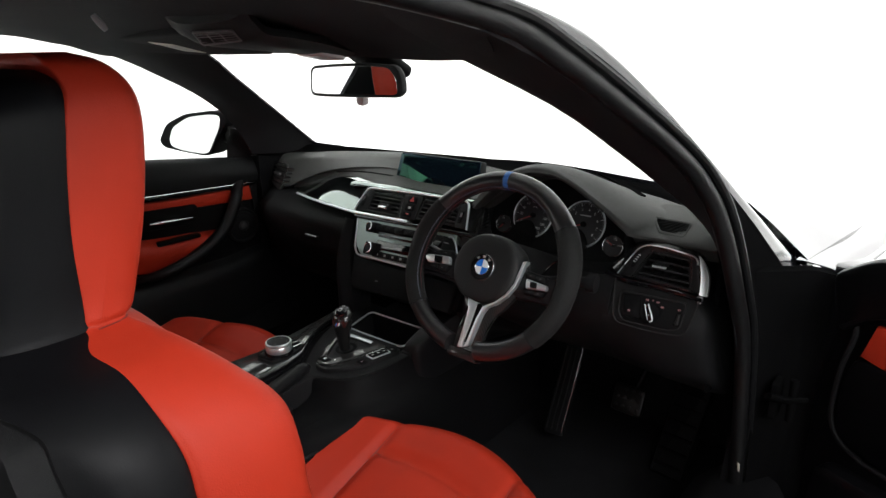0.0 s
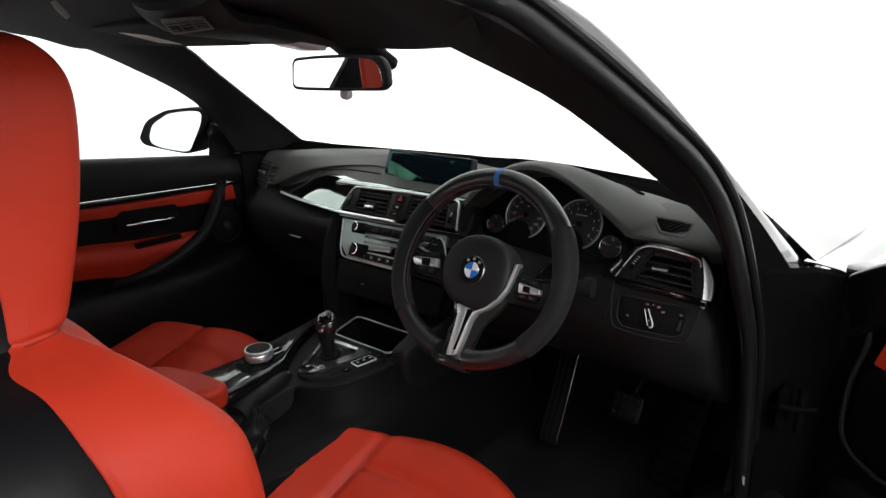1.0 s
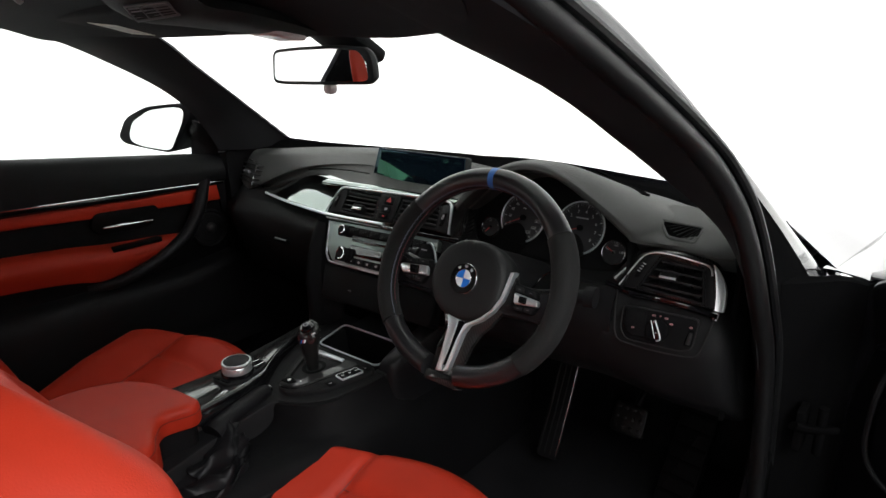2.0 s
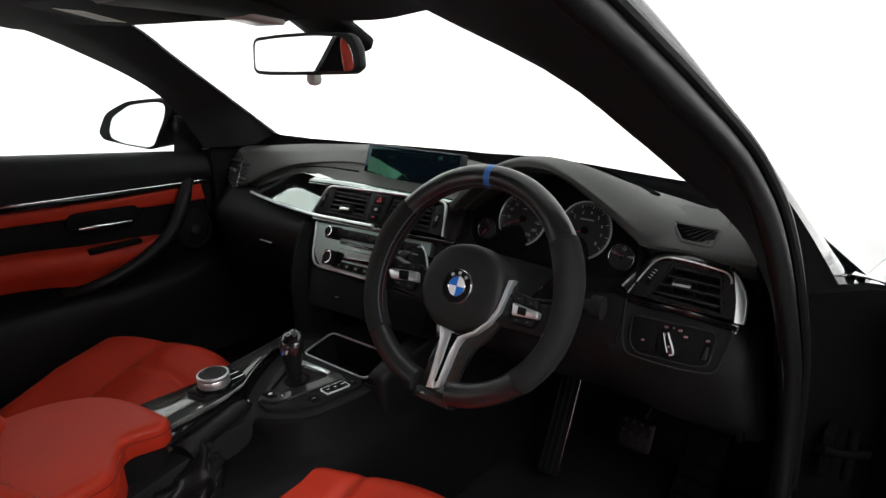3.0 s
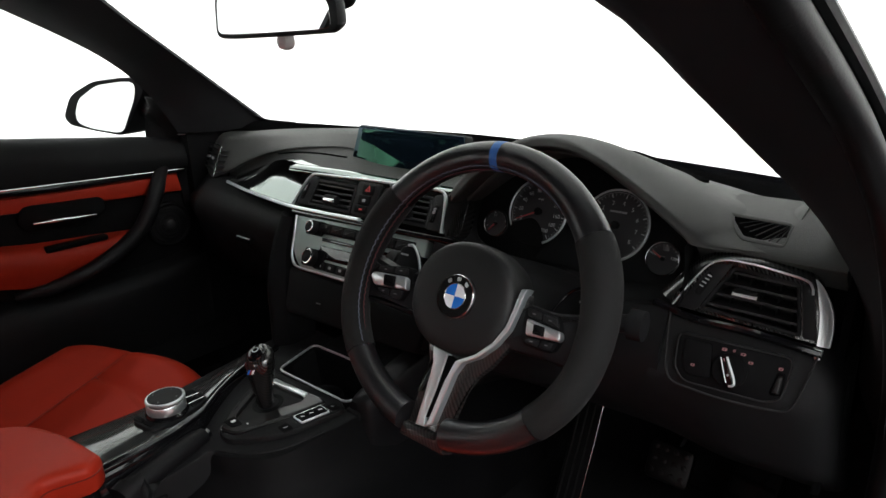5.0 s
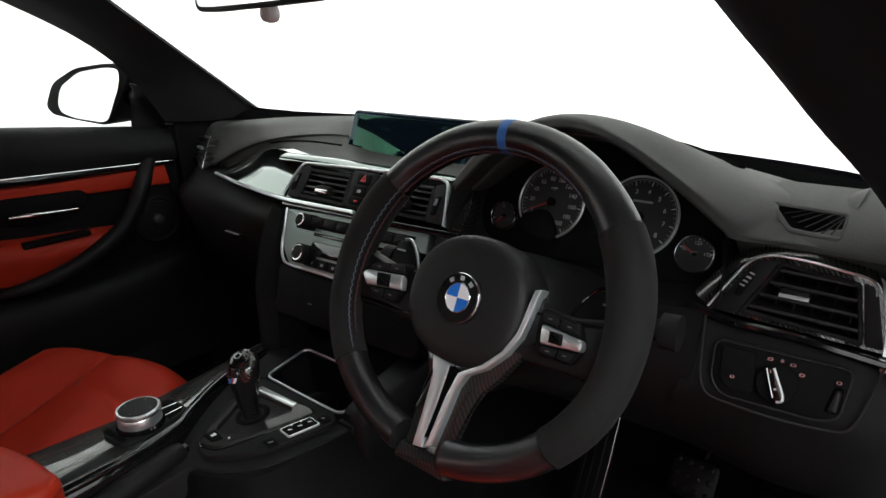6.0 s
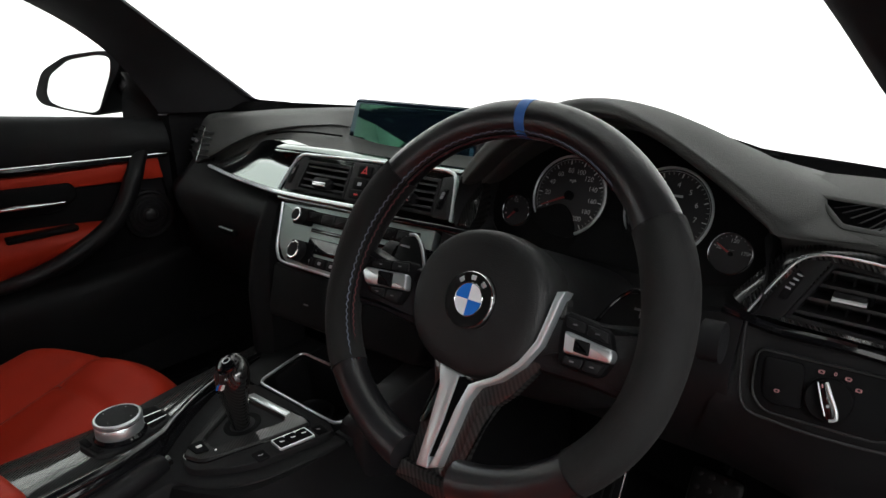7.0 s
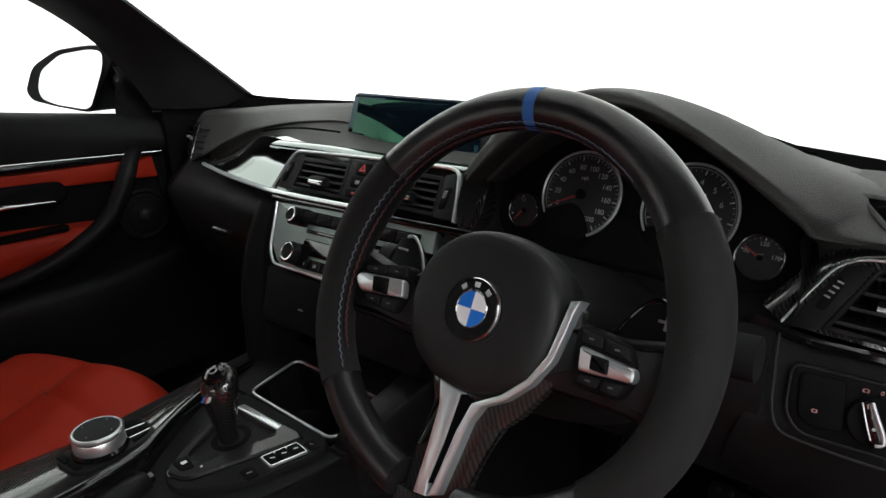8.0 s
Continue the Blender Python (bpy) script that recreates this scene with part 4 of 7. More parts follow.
def dial(u, v, r, marks, needle, first, last, cut=True, minor=0):
    """A round dial: face, chrome rim, dark cover over the foot, ticks, numerals and needle."""
    d = part("dial", slab(DIALS, circle(u, v, r, 48), -0.010, -0.003, 0.0005), DIAL, cl, "dark grey dial face")

    def rim(a, k=1.0, h=0.0):
        return DIALS(u + k * r * math.cos(radians(a)), v + k * r * math.sin(radians(a)), h)

    def bar(a, p0, p1, w0, w1, bm=None, h0=-0.004, h1=-0.0022):
        c, s = math.cos(radians(a)), math.sin(radians(a))
        q = [(p0 * r, -w0), (p1 * r, -w1), (p1 * r, w1), (p0 * r, w0)]
        return slab(DIALS, [(u + c * p - s * w, v + s * p + c * w) for p, w in q], h0, h1, 0, bm)

    if cut:
        part("dial_rim", tube([rim(a) for a in np.linspace(-66, 214, 60)], [0.0019] + [0.0014] * 8 + [0.0011], 8), SATIN, d, "satin chrome dial rim")
        part("inner_ring", tube([rim(a, 0.93, -0.002) for a in np.linspace(-60, 208, 50)], 0.0004, 6), GREYPRINT, d)
        cover = [(-1.02, -0.50), (-0.80, -0.47), (-0.52, -0.36), (-0.28, -0.24), (-0.08, -0.24), (0.12, -0.38), (0.30, -0.64), (0.42, -0.96), (0.20, -1.06), (-0.40, -1.02), (-0.85, -0.75)]
        part("dial_cover", slab(DIALS, [(u + r * a, v + r * b) for a, b in rp(cover, 0.12)], -0.006, 0.0002, 0.001), MATTE, d, "black cover over the foot of the dial")
    else:
        part("dial_rim", tube([rim(a) for a in np.linspace(0, 360, 48)[:-1]], 0.0009, 6, closed=True), DARKCHROME, d, "dull chrome dial rim")
    n = len(marks)
    for i, m in enumerate(marks):
        a = first + (last - first) * i / (n - 1)
        part("tick", bar(a, 0.80, 0.90, 0.0005, 0.0006), NUMERAL, d, smooth=0)
        if m:
            words(m, DIALS, u + 0.64 * r * math.cos(radians(a)), v + 0.64 * r * math.sin(radians(a)), 0.0078 if r > 0.03 else 0.0055, NUMERAL, d, h=-0.0022)
    if minor:
        fine = bmesh.new()
        for i in range((n - 1) * minor + 1):
            if i % minor:
                bar(first + (last - first) * i / ((n - 1) * minor), 0.85, 0.90, 0.00022, 0.00022, fine)
        part("tick_scale", fine, GREYPRINT, d, smooth=0)
    nd = part("needle", bar(needle, -0.1, 0.80, 0.0012, 0.0004, None, -0.002, 0.0008), DIMRED, d, "red needle", smooth=0)
    part("needle_cap", turned(DIALS, [(0.12 * r, -0.003), (0.12 * r, 0.0012), (0.08 * r, 0.0024)], 16, u, v), MATTE, nd)
    return d


speedo = dial(-0.060, 0.022, 0.0465, ["0", "20", "40", "60", "80", "100", "120", "140", "160", "180", "200"], 205, 206, -58, minor=4)
words("mph", DIALS, -0.060, 0.040, 0.005, WHITE, speedo, h=-0.0022)
tacho = dial(0.058, 0.022, 0.0465, ["0", "1", "2", "3", "4", "5", "6", "7", "8"], 199, 197, -38, minor=4)
part("print_bar", rbox(DIALS, 0.046, 0.070, 0.0385, 0.0410, -0.003, -0.0022, 0.0003), GREYPRINT, tacho, smooth=0)
dial(-0.127, -0.006, 0.0195, ["", "1/2", ""], 230, 200, 20, False, 4)
oil = dial(0.129, -0.009, 0.0205, ["70", "120", "170"], 150, 160, 10, False, 5)
words("°C", DIALS, 0.129, -0.007, 0.005, GREYPRINT, oil, h=-0.0022)
part("centre_display", slab(DIALS, rp([(-0.030, -0.012), (-0.018, 0.004), (0.018, 0.004), (0.030, -0.012), (0.05, -0.045), (-0.05, -0.045)], 0.006), -0.008, -0.001, 0.001), MATTE, cl, "dark display between the dials")
bowl = [[(CX - 0.185, 0.21, 0.845), (CX - 0.19, 0.20, 0.80), (CX - 0.165, 0.19, 0.765), (CX - 0.08, 0.185, 0.755), (CX, 0.18, 0.755), (CX + 0.08, 0.185, 0.755), (CX + 0.165, 0.19, 0.765), (CX + 0.175, 0.195, 0.80), (CX + 0.165, 0.215, 0.832)],
        [(CX - 0.165, 0.26, 0.84), (CX - 0.165, 0.25, 0.80), (CX - 0.145, 0.235, 0.775), (CX - 0.07, 0.23, 0.765), (CX, 0.23, 0.765), (CX + 0.07, 0.23, 0.765), (CX + 0.145, 0.235, 0.775), (CX + 0.163, 0.25, 0.80), (CX + 0.165, 0.26, 0.84)]]
part("dial_bowl", shell(bowl, 40, 6, (0, 0.01, -0.008)), PLASTIC, dash, "black bowl round the dials")

# right-hand vent with its chrome outline, carbon surround and light switches
carbon_pad = rp([(0.532, 0.767), (0.553, 0.802), (0.566, 0.820), (0.585, 0.827), (0.655, 0.8225), (0.672, 0.816), (0.692, 0.760)], [0.002, 0.01, 0.010, 0.01, 0.006, 0.006, 0.002], 4)
OUTER_GRILLE = rp([(0.563, 0.769), (0.591, 0.821), (0.6575, 0.815), (0.669, 0.763)], 0.004, 3)
part("vent_panel", holed(VENT, carbon_pad, [OUTER_GRILLE], -0.04, 0.001), CARBON_UPRIGHT, dash, "carbon fibre panel round the outer vent", smooth=0)
rvent = slatted_vent("air_vent", VENT, OUTER_GRILLE,
             [((0.569 + 0.0068 * i, 0.7765 + 0.0123 * i), (0.6655 - 0.0024 * i, 0.7745 + 0.0123 * i)) for i in range(4)], 0.006, dash, tab=(0.596, 0.621, 0.7905, 0.7925), deep=0.034, lean_tab=True)
thumb = part("thumb_wheel", slab(VENT, rp([(0.5555, 0.784), (0.5625, 0.7825), (0.5725, 0.8055), (0.567, 0.811)], 0.003, 3), -0.004, 0.0036, 0.0015), MATTE, rvent, "ribbed thumb wheel")
for k in range(4):
    part("notch", slab(VENT, [(0.5600 + 0.0022 * k, 0.7938 + 0.0040 * k), (0.5645 + 0.0022 * k, 0.7925 + 0.0040 * k), (0.5650 + 0.0022 * k, 0.7938 + 0.0040 * k), (0.5605 + 0.0022 * k, 0.7951 + 0.0040 * k)], 0.003, 0.0046, 0.0003), NUMERAL, thumb)
part("vent_surround", slab(VENT, rp([(0.538, 0.766), (0.570, 0.819), (0.590, 0.822), (0.562, 0.767)], 0.003), -0.01, 0.002, 0.001), PLASTIC, dash)
part("vent_surround", slab(VENT, rp([(0.6695, 0.763), (0.6585, 0.816), (0.670, 0.812), (0.684, 0.763)], 0.003), -0.01, 0.002, 0.001), PLASTIC, dash)
for i in range(5):
    part("vane", slab(VENT, [(0.590 + 0.016 * i, 0.768), (0.592 + 0.016 * i, 0.768), (0.594 + 0.015 * i, 0.818), (0.592 + 0.015 * i, 0.818)], -0.03, -0.014, 0), MATTE, rvent)
rim_line = cr([(x, 0.0, z) for x, z in ((0.5355, 0.768), (0.5435, 0.783), (0.552, 0.798), (0.562, 0.8135), (0.570, 0.8205), (0.580, 0.8245), (0.592, 0.8258), (0.615, 0.8250), (0.640, 0.8222), (0.656, 0.8202), (0.6645, 0.8175), (0.6690, 0.812), (0.6705, 0.806))], 70)
section = []
for k, q in enumerate(rim_line):
    way = (rim_line[min(k + 1, 69)] - rim_line[max(k - 1, 0)]).normalized()
    out = Vector((-way.z, 0, way.x))
    section.append([VENT(q.x + out.x * d, q.z + out.z * d, h) for d, h in ((0.0024, -0.003), (0.0016, 0.0002), (0.0002, 0.0042), (-0.0003, 0.0046), (-0.0009, 0.0042), (-0.0010, -0.003))])
crown = []
for k, q in enumerate(rim_line[:64]):
    way = (rim_line[k + 1] - rim_line[max(k - 1, 0)]).normalized()
    out = Vector((-way.z, 0, way.x))
    w = 0.0100 + 0.0110 * max(0, 1 - k / 26) - 0.002 * max(0, (k - 40) / 23)
    crown.append([VENT(q.x + out.x * d * w, q.z + out.z * d * w, h) for d, h in ((0.1, 0.0014), (0.3, 0.0004), (0.7, -0.0040), (0.95, -0.0080), (1.05, -0.0110), (1.10, -0.0300))])
part("panel_crown", sheet(crown), CARBON_UPRIGHT, dash, "carbon fibre crown over the outer vent")
part("chrome_rim", sheet(section), BRIGHTWORK, dash, "satin chrome vent outline")
blade = [(0.6700, 0.8215, 0.0015), (0.6730, 0.8150, 0.0050), (0.6765, 0.803, 0.0095), (0.6800, 0.790, 0.0118), (0.6822, 0.778, 0.0118), (0.6835, 0.768, 0.0112), (0.6840, 0.759, 0.0105)]
part("chrome_blade", loft([[VENT(x + w * a, z, 0.0065 + w * b) for x, z, w in blade] for a, b in ((-0.03, -0.6), (0.0, -0.02), (0.10, 0.02), (0.40, -0.10), (0.70, -0.26), (0.95, -0.46), (1.03, -0.60), (1.05, -1.6))], 40, 24), BRIGHTWORK, dash, "broad satin chrome blade beside the vent")
part("blade_foot", slab(VENT, rp([(0.6815, 0.7575), (0.6905, 0.7565), (0.6895, 0.746), (0.6845, 0.746)], 0.001, 2), 0.0, 0.007, 0.001), BRIGHTWORK, dash, "short chrome foot of the blade")
part("gloss_lip", tube([VENT(x, z, 0.004) for x, z in ((0.515, 0.766), (0.56, 0.758), (0.62, 0.757), (0.69, 0.752))], 0.005, 8, 30), GLOSS, dash)
drive_low = [[(0.53, 0.19, 0.762), (0.56, 0.193, 0.758), (0.62, 0.196, 0.757), (0.687, 0.208, 0.755), (0.689, 0.28, 0.755)], [(0.535, 0.177, 0.72), (0.56, 0.1795, 0.72), (0.62, 0.182, 0.72), (0.703, 0.190, 0.72), (0.709, 0.27, 0.72)], [(0.52, 0.165, 0.68), (0.56, 0.1675, 0.68), (0.62, 0.170, 0.68), (0.706, 0.187, 0.675), (0.712, 0.27, 0.68)], [(0.50, 0.20, 0.61), (0.56, 0.20, 0.60), (0.62, 0.20, 0.595), (0.708, 0.22, 0.60), (0.715, 0.29, 0.60)], [(0.48, 0.28, 0.55), (0.56, 0.28, 0.545), (0.62, 0.28, 0.54), (0.71, 0.285, 0.539), (0.73, 0.32, 0.54)]]
part("knee_panel", shell(drive_low, 24, 24, (0, 0.04, 0)), PLASTIC, dash, "black lower panel on the driver's side")
drive_mid = [[(0.17, 0.19, 0.775), (0.25, 0.19, 0.765), (0.37, 0.185, 0.76), (0.47, 0.185, 0.76), (0.535, 0.187, 0.765)], [(0.17, 0.16, 0.70), (0.25, 0.17, 0.68), (0.37, 0.17, 0.665), (0.47, 0.165, 0.68), (0.535, 0.165, 0.70)], [(0.17, 0.14, 0.60), (0.25, 0.19, 0.59), (0.37, 0.22, 0.58), (0.47, 0.22, 0.585), (0.535, 0.205, 0.60)], [(0.17, 0.2, 0.50), (0.25, 0.28, 0.53), (0.37, 0.32, 0.54), (0.47, 0.32, 0.545), (0.535, 0.29, 0.545)]]
part("column_panel", shell(drive_mid, 24, 18, (0, 0.04, 0)), PLASTIC, dash, "black panel under the steering column")

switch = thing("light_switch_panel", LIGHT(0.61, 0.71), "black headlight switch panel with a silver rotary knob", "switch panel")
part("plate", slab(LIGHT, rp([(0.552, 0.742), (0.668, 0.744), (0.664, 0.700), (0.648, 0.694), (0.566, 0.692), (0.554, 0.705)], 0.008, 4), -0.01, 0.003, 0.002), MATTE, switch)
plate_edge = rp([(0.552, 0.742), (0.668, 0.744), (0.664, 0.700), (0.648, 0.694), (0.566, 0.692), (0.554, 0.705)], 0.008, 4)
part("plate_rim", ring(LIGHT, inset(plate_edge, -0.0012), inset(plate_edge, 0.0006), -0.004, 0.0036, 0.0006), SLAT, switch, "thin grey rim of the switch panel")
part("seam", tube([LIGHT(u, v, 0.0035) for u, v in ((0.538, 0.762), (0.541, 0.73), (0.545, 0.703), (0.554, 0.689), (0.575, 0.686), (0.611, 0.685), (0.655, 0.688), (0.674, 0.695), (0.682, 0.72), (0.688, 0.752))], 0.0012, 6, 60), SLAT, switch, "pale seam round the switch panel")
part("left_switch", slab(LIGHT, rp([(0.558, 0.738), (0.5895, 0.7395), (0.5945, 0.702), (0.572, 0.6995), (0.562, 0.706)], 0.005, 4), 0.0, 0.0050, 0.0015), MATTE, switch)
kb = part("rotary_knob", turned(LIGHT, [(0.0180, 0.002), (0.0178, 0.0075), (0.0165, 0.009), (0.012, 0.0092)], 36, 0.6115, 0.7165), MATTE, switch)
grip = rp([(0.6020, 0.7305), (0.6085, 0.7320), (0.6205, 0.7085), (0.6205, 0.7035), (0.6150, 0.7015), (0.6115, 0.7045)], [0.002, 0.002, 0.003, 0.002, 0.002, 0.003], 4)
part("knob_grip", slab(LIGHT, grip, 0.008, 0.0145, 0.0012), GLOSS, kb)
part("grip_edge", tube([LIGHT(u, v, 0.0145) for u, v in ((0.6083, 0.7312), (0.6130, 0.7222), (0.6185, 0.7120), (0.6203, 0.7060), (0.6190, 0.7035), (0.6155, 0.7022))], 0.0013, 8, 24), BRIGHTWORK, kb, "silver edge of the knob")
part("grip_edge", tube([LIGHT(u, v, 0.0142) for u, v in ((0.6022, 0.7295), (0.6052, 0.7215), (0.6090, 0.7120), (0.6122, 0.7050))], 0.0007, 8, 18), BRIGHTWORK, kb, "thin silver edge of the knob")
part("grip_mark", turned(LIGHT, [(0.0014, 0.0144), (0.0013, 0.0149), (0.0007, 0.0149)], 12, 0.6125, 0.7130), GREYPRINT, kb)
part("grip_mark", slab(LIGHT, [(0.6050, 0.7290), (0.6060, 0.7292), (0.6068, 0.7262), (0.6058, 0.7260)], 0.0142, 0.0149, 0), PINKPRINT, kb, smooth=0)
dimmer = part("dimmer_slot", slab(LIGHT, rp([(0.6520, 0.703), (0.6565, 0.727), (0.6640, 0.7275), (0.6640, 0.704)], 0.003, 3), 0.002, 0.0038, 0.0006), BAND, switch)
part("dimmer_wheel", slab(LIGHT, rp([(0.6545, 0.7055), (0.6580, 0.7245), (0.6625, 0.7245), (0.6620, 0.7060)], 0.002, 3), 0.002, 0.0068, 0.002), SLAT, dimmer, "ribbed dimmer wheel")
for u, v, w in ((0.5735, 0.7120, 0.0042), (0.6022, 0.7366, 0.0046), (0.6122, 0.7376, 0.0022), (0.6215, 0.7362, 0.0048), (0.6300, 0.7296, 0.0046), (0.6590, 0.7312, 0.0042)):
    part("symbol", ring(LIGHT, rp([(u - w / 2, v - 0.0013), (u + w / 2, v - 0.0013), (u + w / 2, v + 0.0013), (u - w / 2, v + 0.0013)], 0.001, 2), rp([(u - w / 4, v - 0.0009), (u + w / 4, v - 0.0009), (u + w / 4, v + 0.0009), (u - w / 4, v + 0.0009)], 0.0005, 2), 0.002, 0.0062, 0.0001), PINKPRINT, switch, smooth=0)

# demister vent in the dash top
DEM = slope(0.2845, 0.08, 2.9, 0.59, 0.8555)
dem_poly = rp([(0.557, 0.8575), (0.628, 0.8552), (0.631, 0.8405), (0.587, 0.8425)], 0.003, 3)
dem = part("demister_vent", slab(DEM, inset(dem_poly, 0.001), -0.02, 0.0022, 0), BAND, dash, "dark slatted demister vent", smooth=0)
for i in range(8):
    x = 0.572 + 0.0078 * i
    part("vane", slab(DEM, [(x + 0.0025, 0.8428 + max(0, 4 - i) * 0.0022), (x + 0.0040, 0.8428 + max(0, 4 - i) * 0.0022), (min(0.627, x + 0.022), 0.8548 - 0.0002 * i), (min(0.627, x + 0.0205), 0.8548 - 0.0002 * i)], 0.001, 0.0030, 0), PLASTIC, dem)
part("vent_lip", ring(DEM, inset(dem_poly, -0.0012), inset(dem_poly, 0.0012), -0.01, 0.0035, 0.0008), DASH, dem)
part("hood_slot", shell([[(0.36, 0.462, 0.8905), (0.44, 0.408, 0.8870), (0.505, 0.366, 0.8790)], [(0.355, 0.45, 0.8935), (0.43, 0.395, 0.8900), (0.492, 0.352, 0.8810)]], 14, 3, (0, 0.002, -0.004)), BAND, dash, "dark demister slot behind the instrument hood")
# passenger side vent at the dash end
PVC = [Vector(q) for q in ((-0.745, 0.341, 0.828), (-0.574, 0.283, 0.840), (-0.572, 0.254, 0.778), (-0.742, 0.314, 0.772))]


def PV(u, v, h=0.0):
    """A place on the dash-end vent: u from door to chrome edge, v upwards, both 0 to 1."""
    a = PVC[0].lerp(PVC[1], u)
    b = PVC[3].lerp(PVC[2], u)
    n = (PVC[1] - PVC[0]).cross(PVC[3] - PVC[0]).normalized()
    return b.lerp(a, v) + n * (-h if n.y > 0 else h)


pv = part("air_vent", sheet([[PV(u, v, -0.03) for u in (-0.1, 0.5, 1.02)] for v in (-0.05, 0.5, 1.05)]), BAND, dash, "black slatted air vent at the dash end")
for k in range(5):
    v = 0.12 + 0.19 * k
    part("slat", sheet([[PV(u, v - 0.03, 0.0), PV(u, v + 0.03, 0.0), PV(u, v + 0.10, -0.025), PV(u, v + 0.04, -0.025)] for u in (-0.05, 0.5, 0.97)], True, caps=True), PLASTIC, pv)
part("tab", sheet([[PV(u, 0.48, 0.002), PV(u, 0.60, 0.002), PV(u, 0.58, 0.008), PV(u, 0.50, 0.008)] for u in (0.45, 0.75)], True, caps=True), GREYTRIM, pv)
part("chrome_rim", tube([PV(u, v, 0.003) for u, v in ((0.1, 1.06), (0.6, 1.05), (0.95, 1.03), (1.03, 0.97), (1.02, 0.8), (1.0, 0.4), (1.0, -0.02))], 0.0013, 8, 40), DARKCHROME, pv, "thin satin chrome vent edge")


# ---- steering wheel ----
WHEEL = framed(Matrix.Translation((0.37, 0.0, 0.80)) @ pose(0, 0, 0, 63, 0, 0))
NORMAL = tuple(WHEEL(0, 0, 1) - WHEEL(0, 0, 0))
wheel = thing("steering_wheel", WHEEL(0, 0, -0.04), "flat-bottomed sports steering wheel in black leather and suede with carbon spoke", "steering wheel")
RIM_R, RIM_H = 0.1632, -0.013


def rim_point(a, r=RIM_R, h=RIM_H):
    """A point round the rim, which is drawn in a little at the bottom."""
    u, v = r * math.cos(radians(a)), r * math.sin(radians(a))
    if v < -0.04:
        v = -0.04 + (v + 0.04) * 0.86
    return WHEEL(u, v, h)


def rim_swell(a):
    """How much fatter the rim is at the two thumb grips."""
    return 1 + 0.13 * math.exp(-((((a % 360) - 158) / 20) ** 2)) + 0.13 * math.exp(-((((a + 180) % 360 - 202) / 20) ** 2))


def rim_arc(name, a0, a1, material, label, r=0.0168, flat=1.0):
    angles = np.linspace(a0, a1, max(4, int(abs(a1 - a0) / 3)))
    return part(name, tube([rim_point(a) for a in angles], [r * rim_swell(a) for a in angles], 24, flat=flat, up=NORMAL), material, wheel, label)


rim_arc("rim_top", 92.0, 142.4, RIM_LEATHER, "smooth black leather rim section")
rim_arc("rim_top", 34.6, 88.4, RIM_LEATHER, "smooth black leather rim section")
rim_arc("centre_stripe", 88.4, 92.0, BLUE, "bright blue centre marker stripe", 0.0171)
rim_arc("rim_grip", 142.8, 220, SUEDE, "black suede rim grip", 0.0180)
rim_arc("rim_grip", -40, 34.2, SUEDE, "black suede rim grip", 0.0180)
rim_arc("rim_bottom", 220.4, 259.6, RIM_LEATHER, "smooth black leather rim section")
rim_arc("rim_bottom", 280.4, 319.6, RIM_LEATHER, "smooth black leather rim section")
for a in (34.4, 142.6, 220.2, 319.8):
    part("rim_seam", tube([rim_point(a - 0.25), rim_point(a + 0.25)], 0.0183, 20, flat=1.0, up=NORMAL), BLACK_LEATHER, wheel)
for a0, a1 in ((50, 256), (284, 322)):
    for material, lift, nm in ((THREAD_BLUE, 30, "grey-blue"), (THREAD_RED, 8, "red")):
        pts, n = [], int((a1 - a0) / 0.5)
        for i in range(n):
            a = a0 + (a1 - a0) * i / (n - 1)
            suede = 142.6 < a < 220.2
            r = (0.0180 if suede else 0.0168) * rim_swell(a) + 0.0002
            t = radians(lift + 5.0 * abs(math.sin(math.pi * i / 6)))
            pts.append(rim_point(a, RIM_R - r * math.cos(t), RIM_H + r * math.sin(t)))
        part("stitching", tube(pts, 0.0006, 5), material, wheel, nm + " scalloped stitching")
    seam = [rim_point(a, RIM_R - (0.0181 if 142.6 < a < 220.2 else 0.0169) * rim_swell(a) * math.cos(radians(20)), RIM_H + (0.0181 if 142.6 < a < 220.2 else 0.0169) * rim_swell(a) * math.sin(radians(20))) for a in np.linspace(a0, a1, 120)]
    part("rim_seam", tube(seam, 0.0006, 5), MATTE, wheel)

def hub_row(k, h):
    row = []
    for j in range(56):
        t = 2 * math.pi * j / 56
        c, w = math.cos(t), math.sin(t)
        row.append(WHEEL(0.0705 * k * math.copysign(abs(c) ** 0.92, c), 0.0640 * k * math.copysign(abs(w) ** 0.92, w), h))
    return row


part("airbag_cover", sheet([hub_row(k, h) for k, h in ((0.93, -0.060), (0.985, -0.045), (1.0, -0.030), (0.995, -0.020), (0.975, -0.0125), (0.94, -0.008), (0.88, -0.0052), (0.75, -0.0035), (0.55, -0.0028), (0.385, -0.0026), (0.37, -0.0045), (0.30, -0.0048))], True, caps=True), HUB, wheel, "round black airbag cover")
badge = part("badge", turned(WHEEL, [(0.0250, -0.005), (0.0250, -0.001), (0.0240, 0.0004), (0.0226, 0.0002)], 40), CHROME, wheel, "round emblem with blue and white quarters")
part("badge_ring", ring(WHEEL, circle(0, 0, 0.0234, 40), circle(0, 0, 0.0142, 40), -0.003, 0.0008, 0.0003), BADGE_BLACK, badge, "black enamel ring")
part("badge_inner_ring", ring(WHEEL, circle(0, 0, 0.0146, 40), circle(0, 0, 0.0136, 40), -0.003, 0.0012, 0.0002), CHROME, badge)
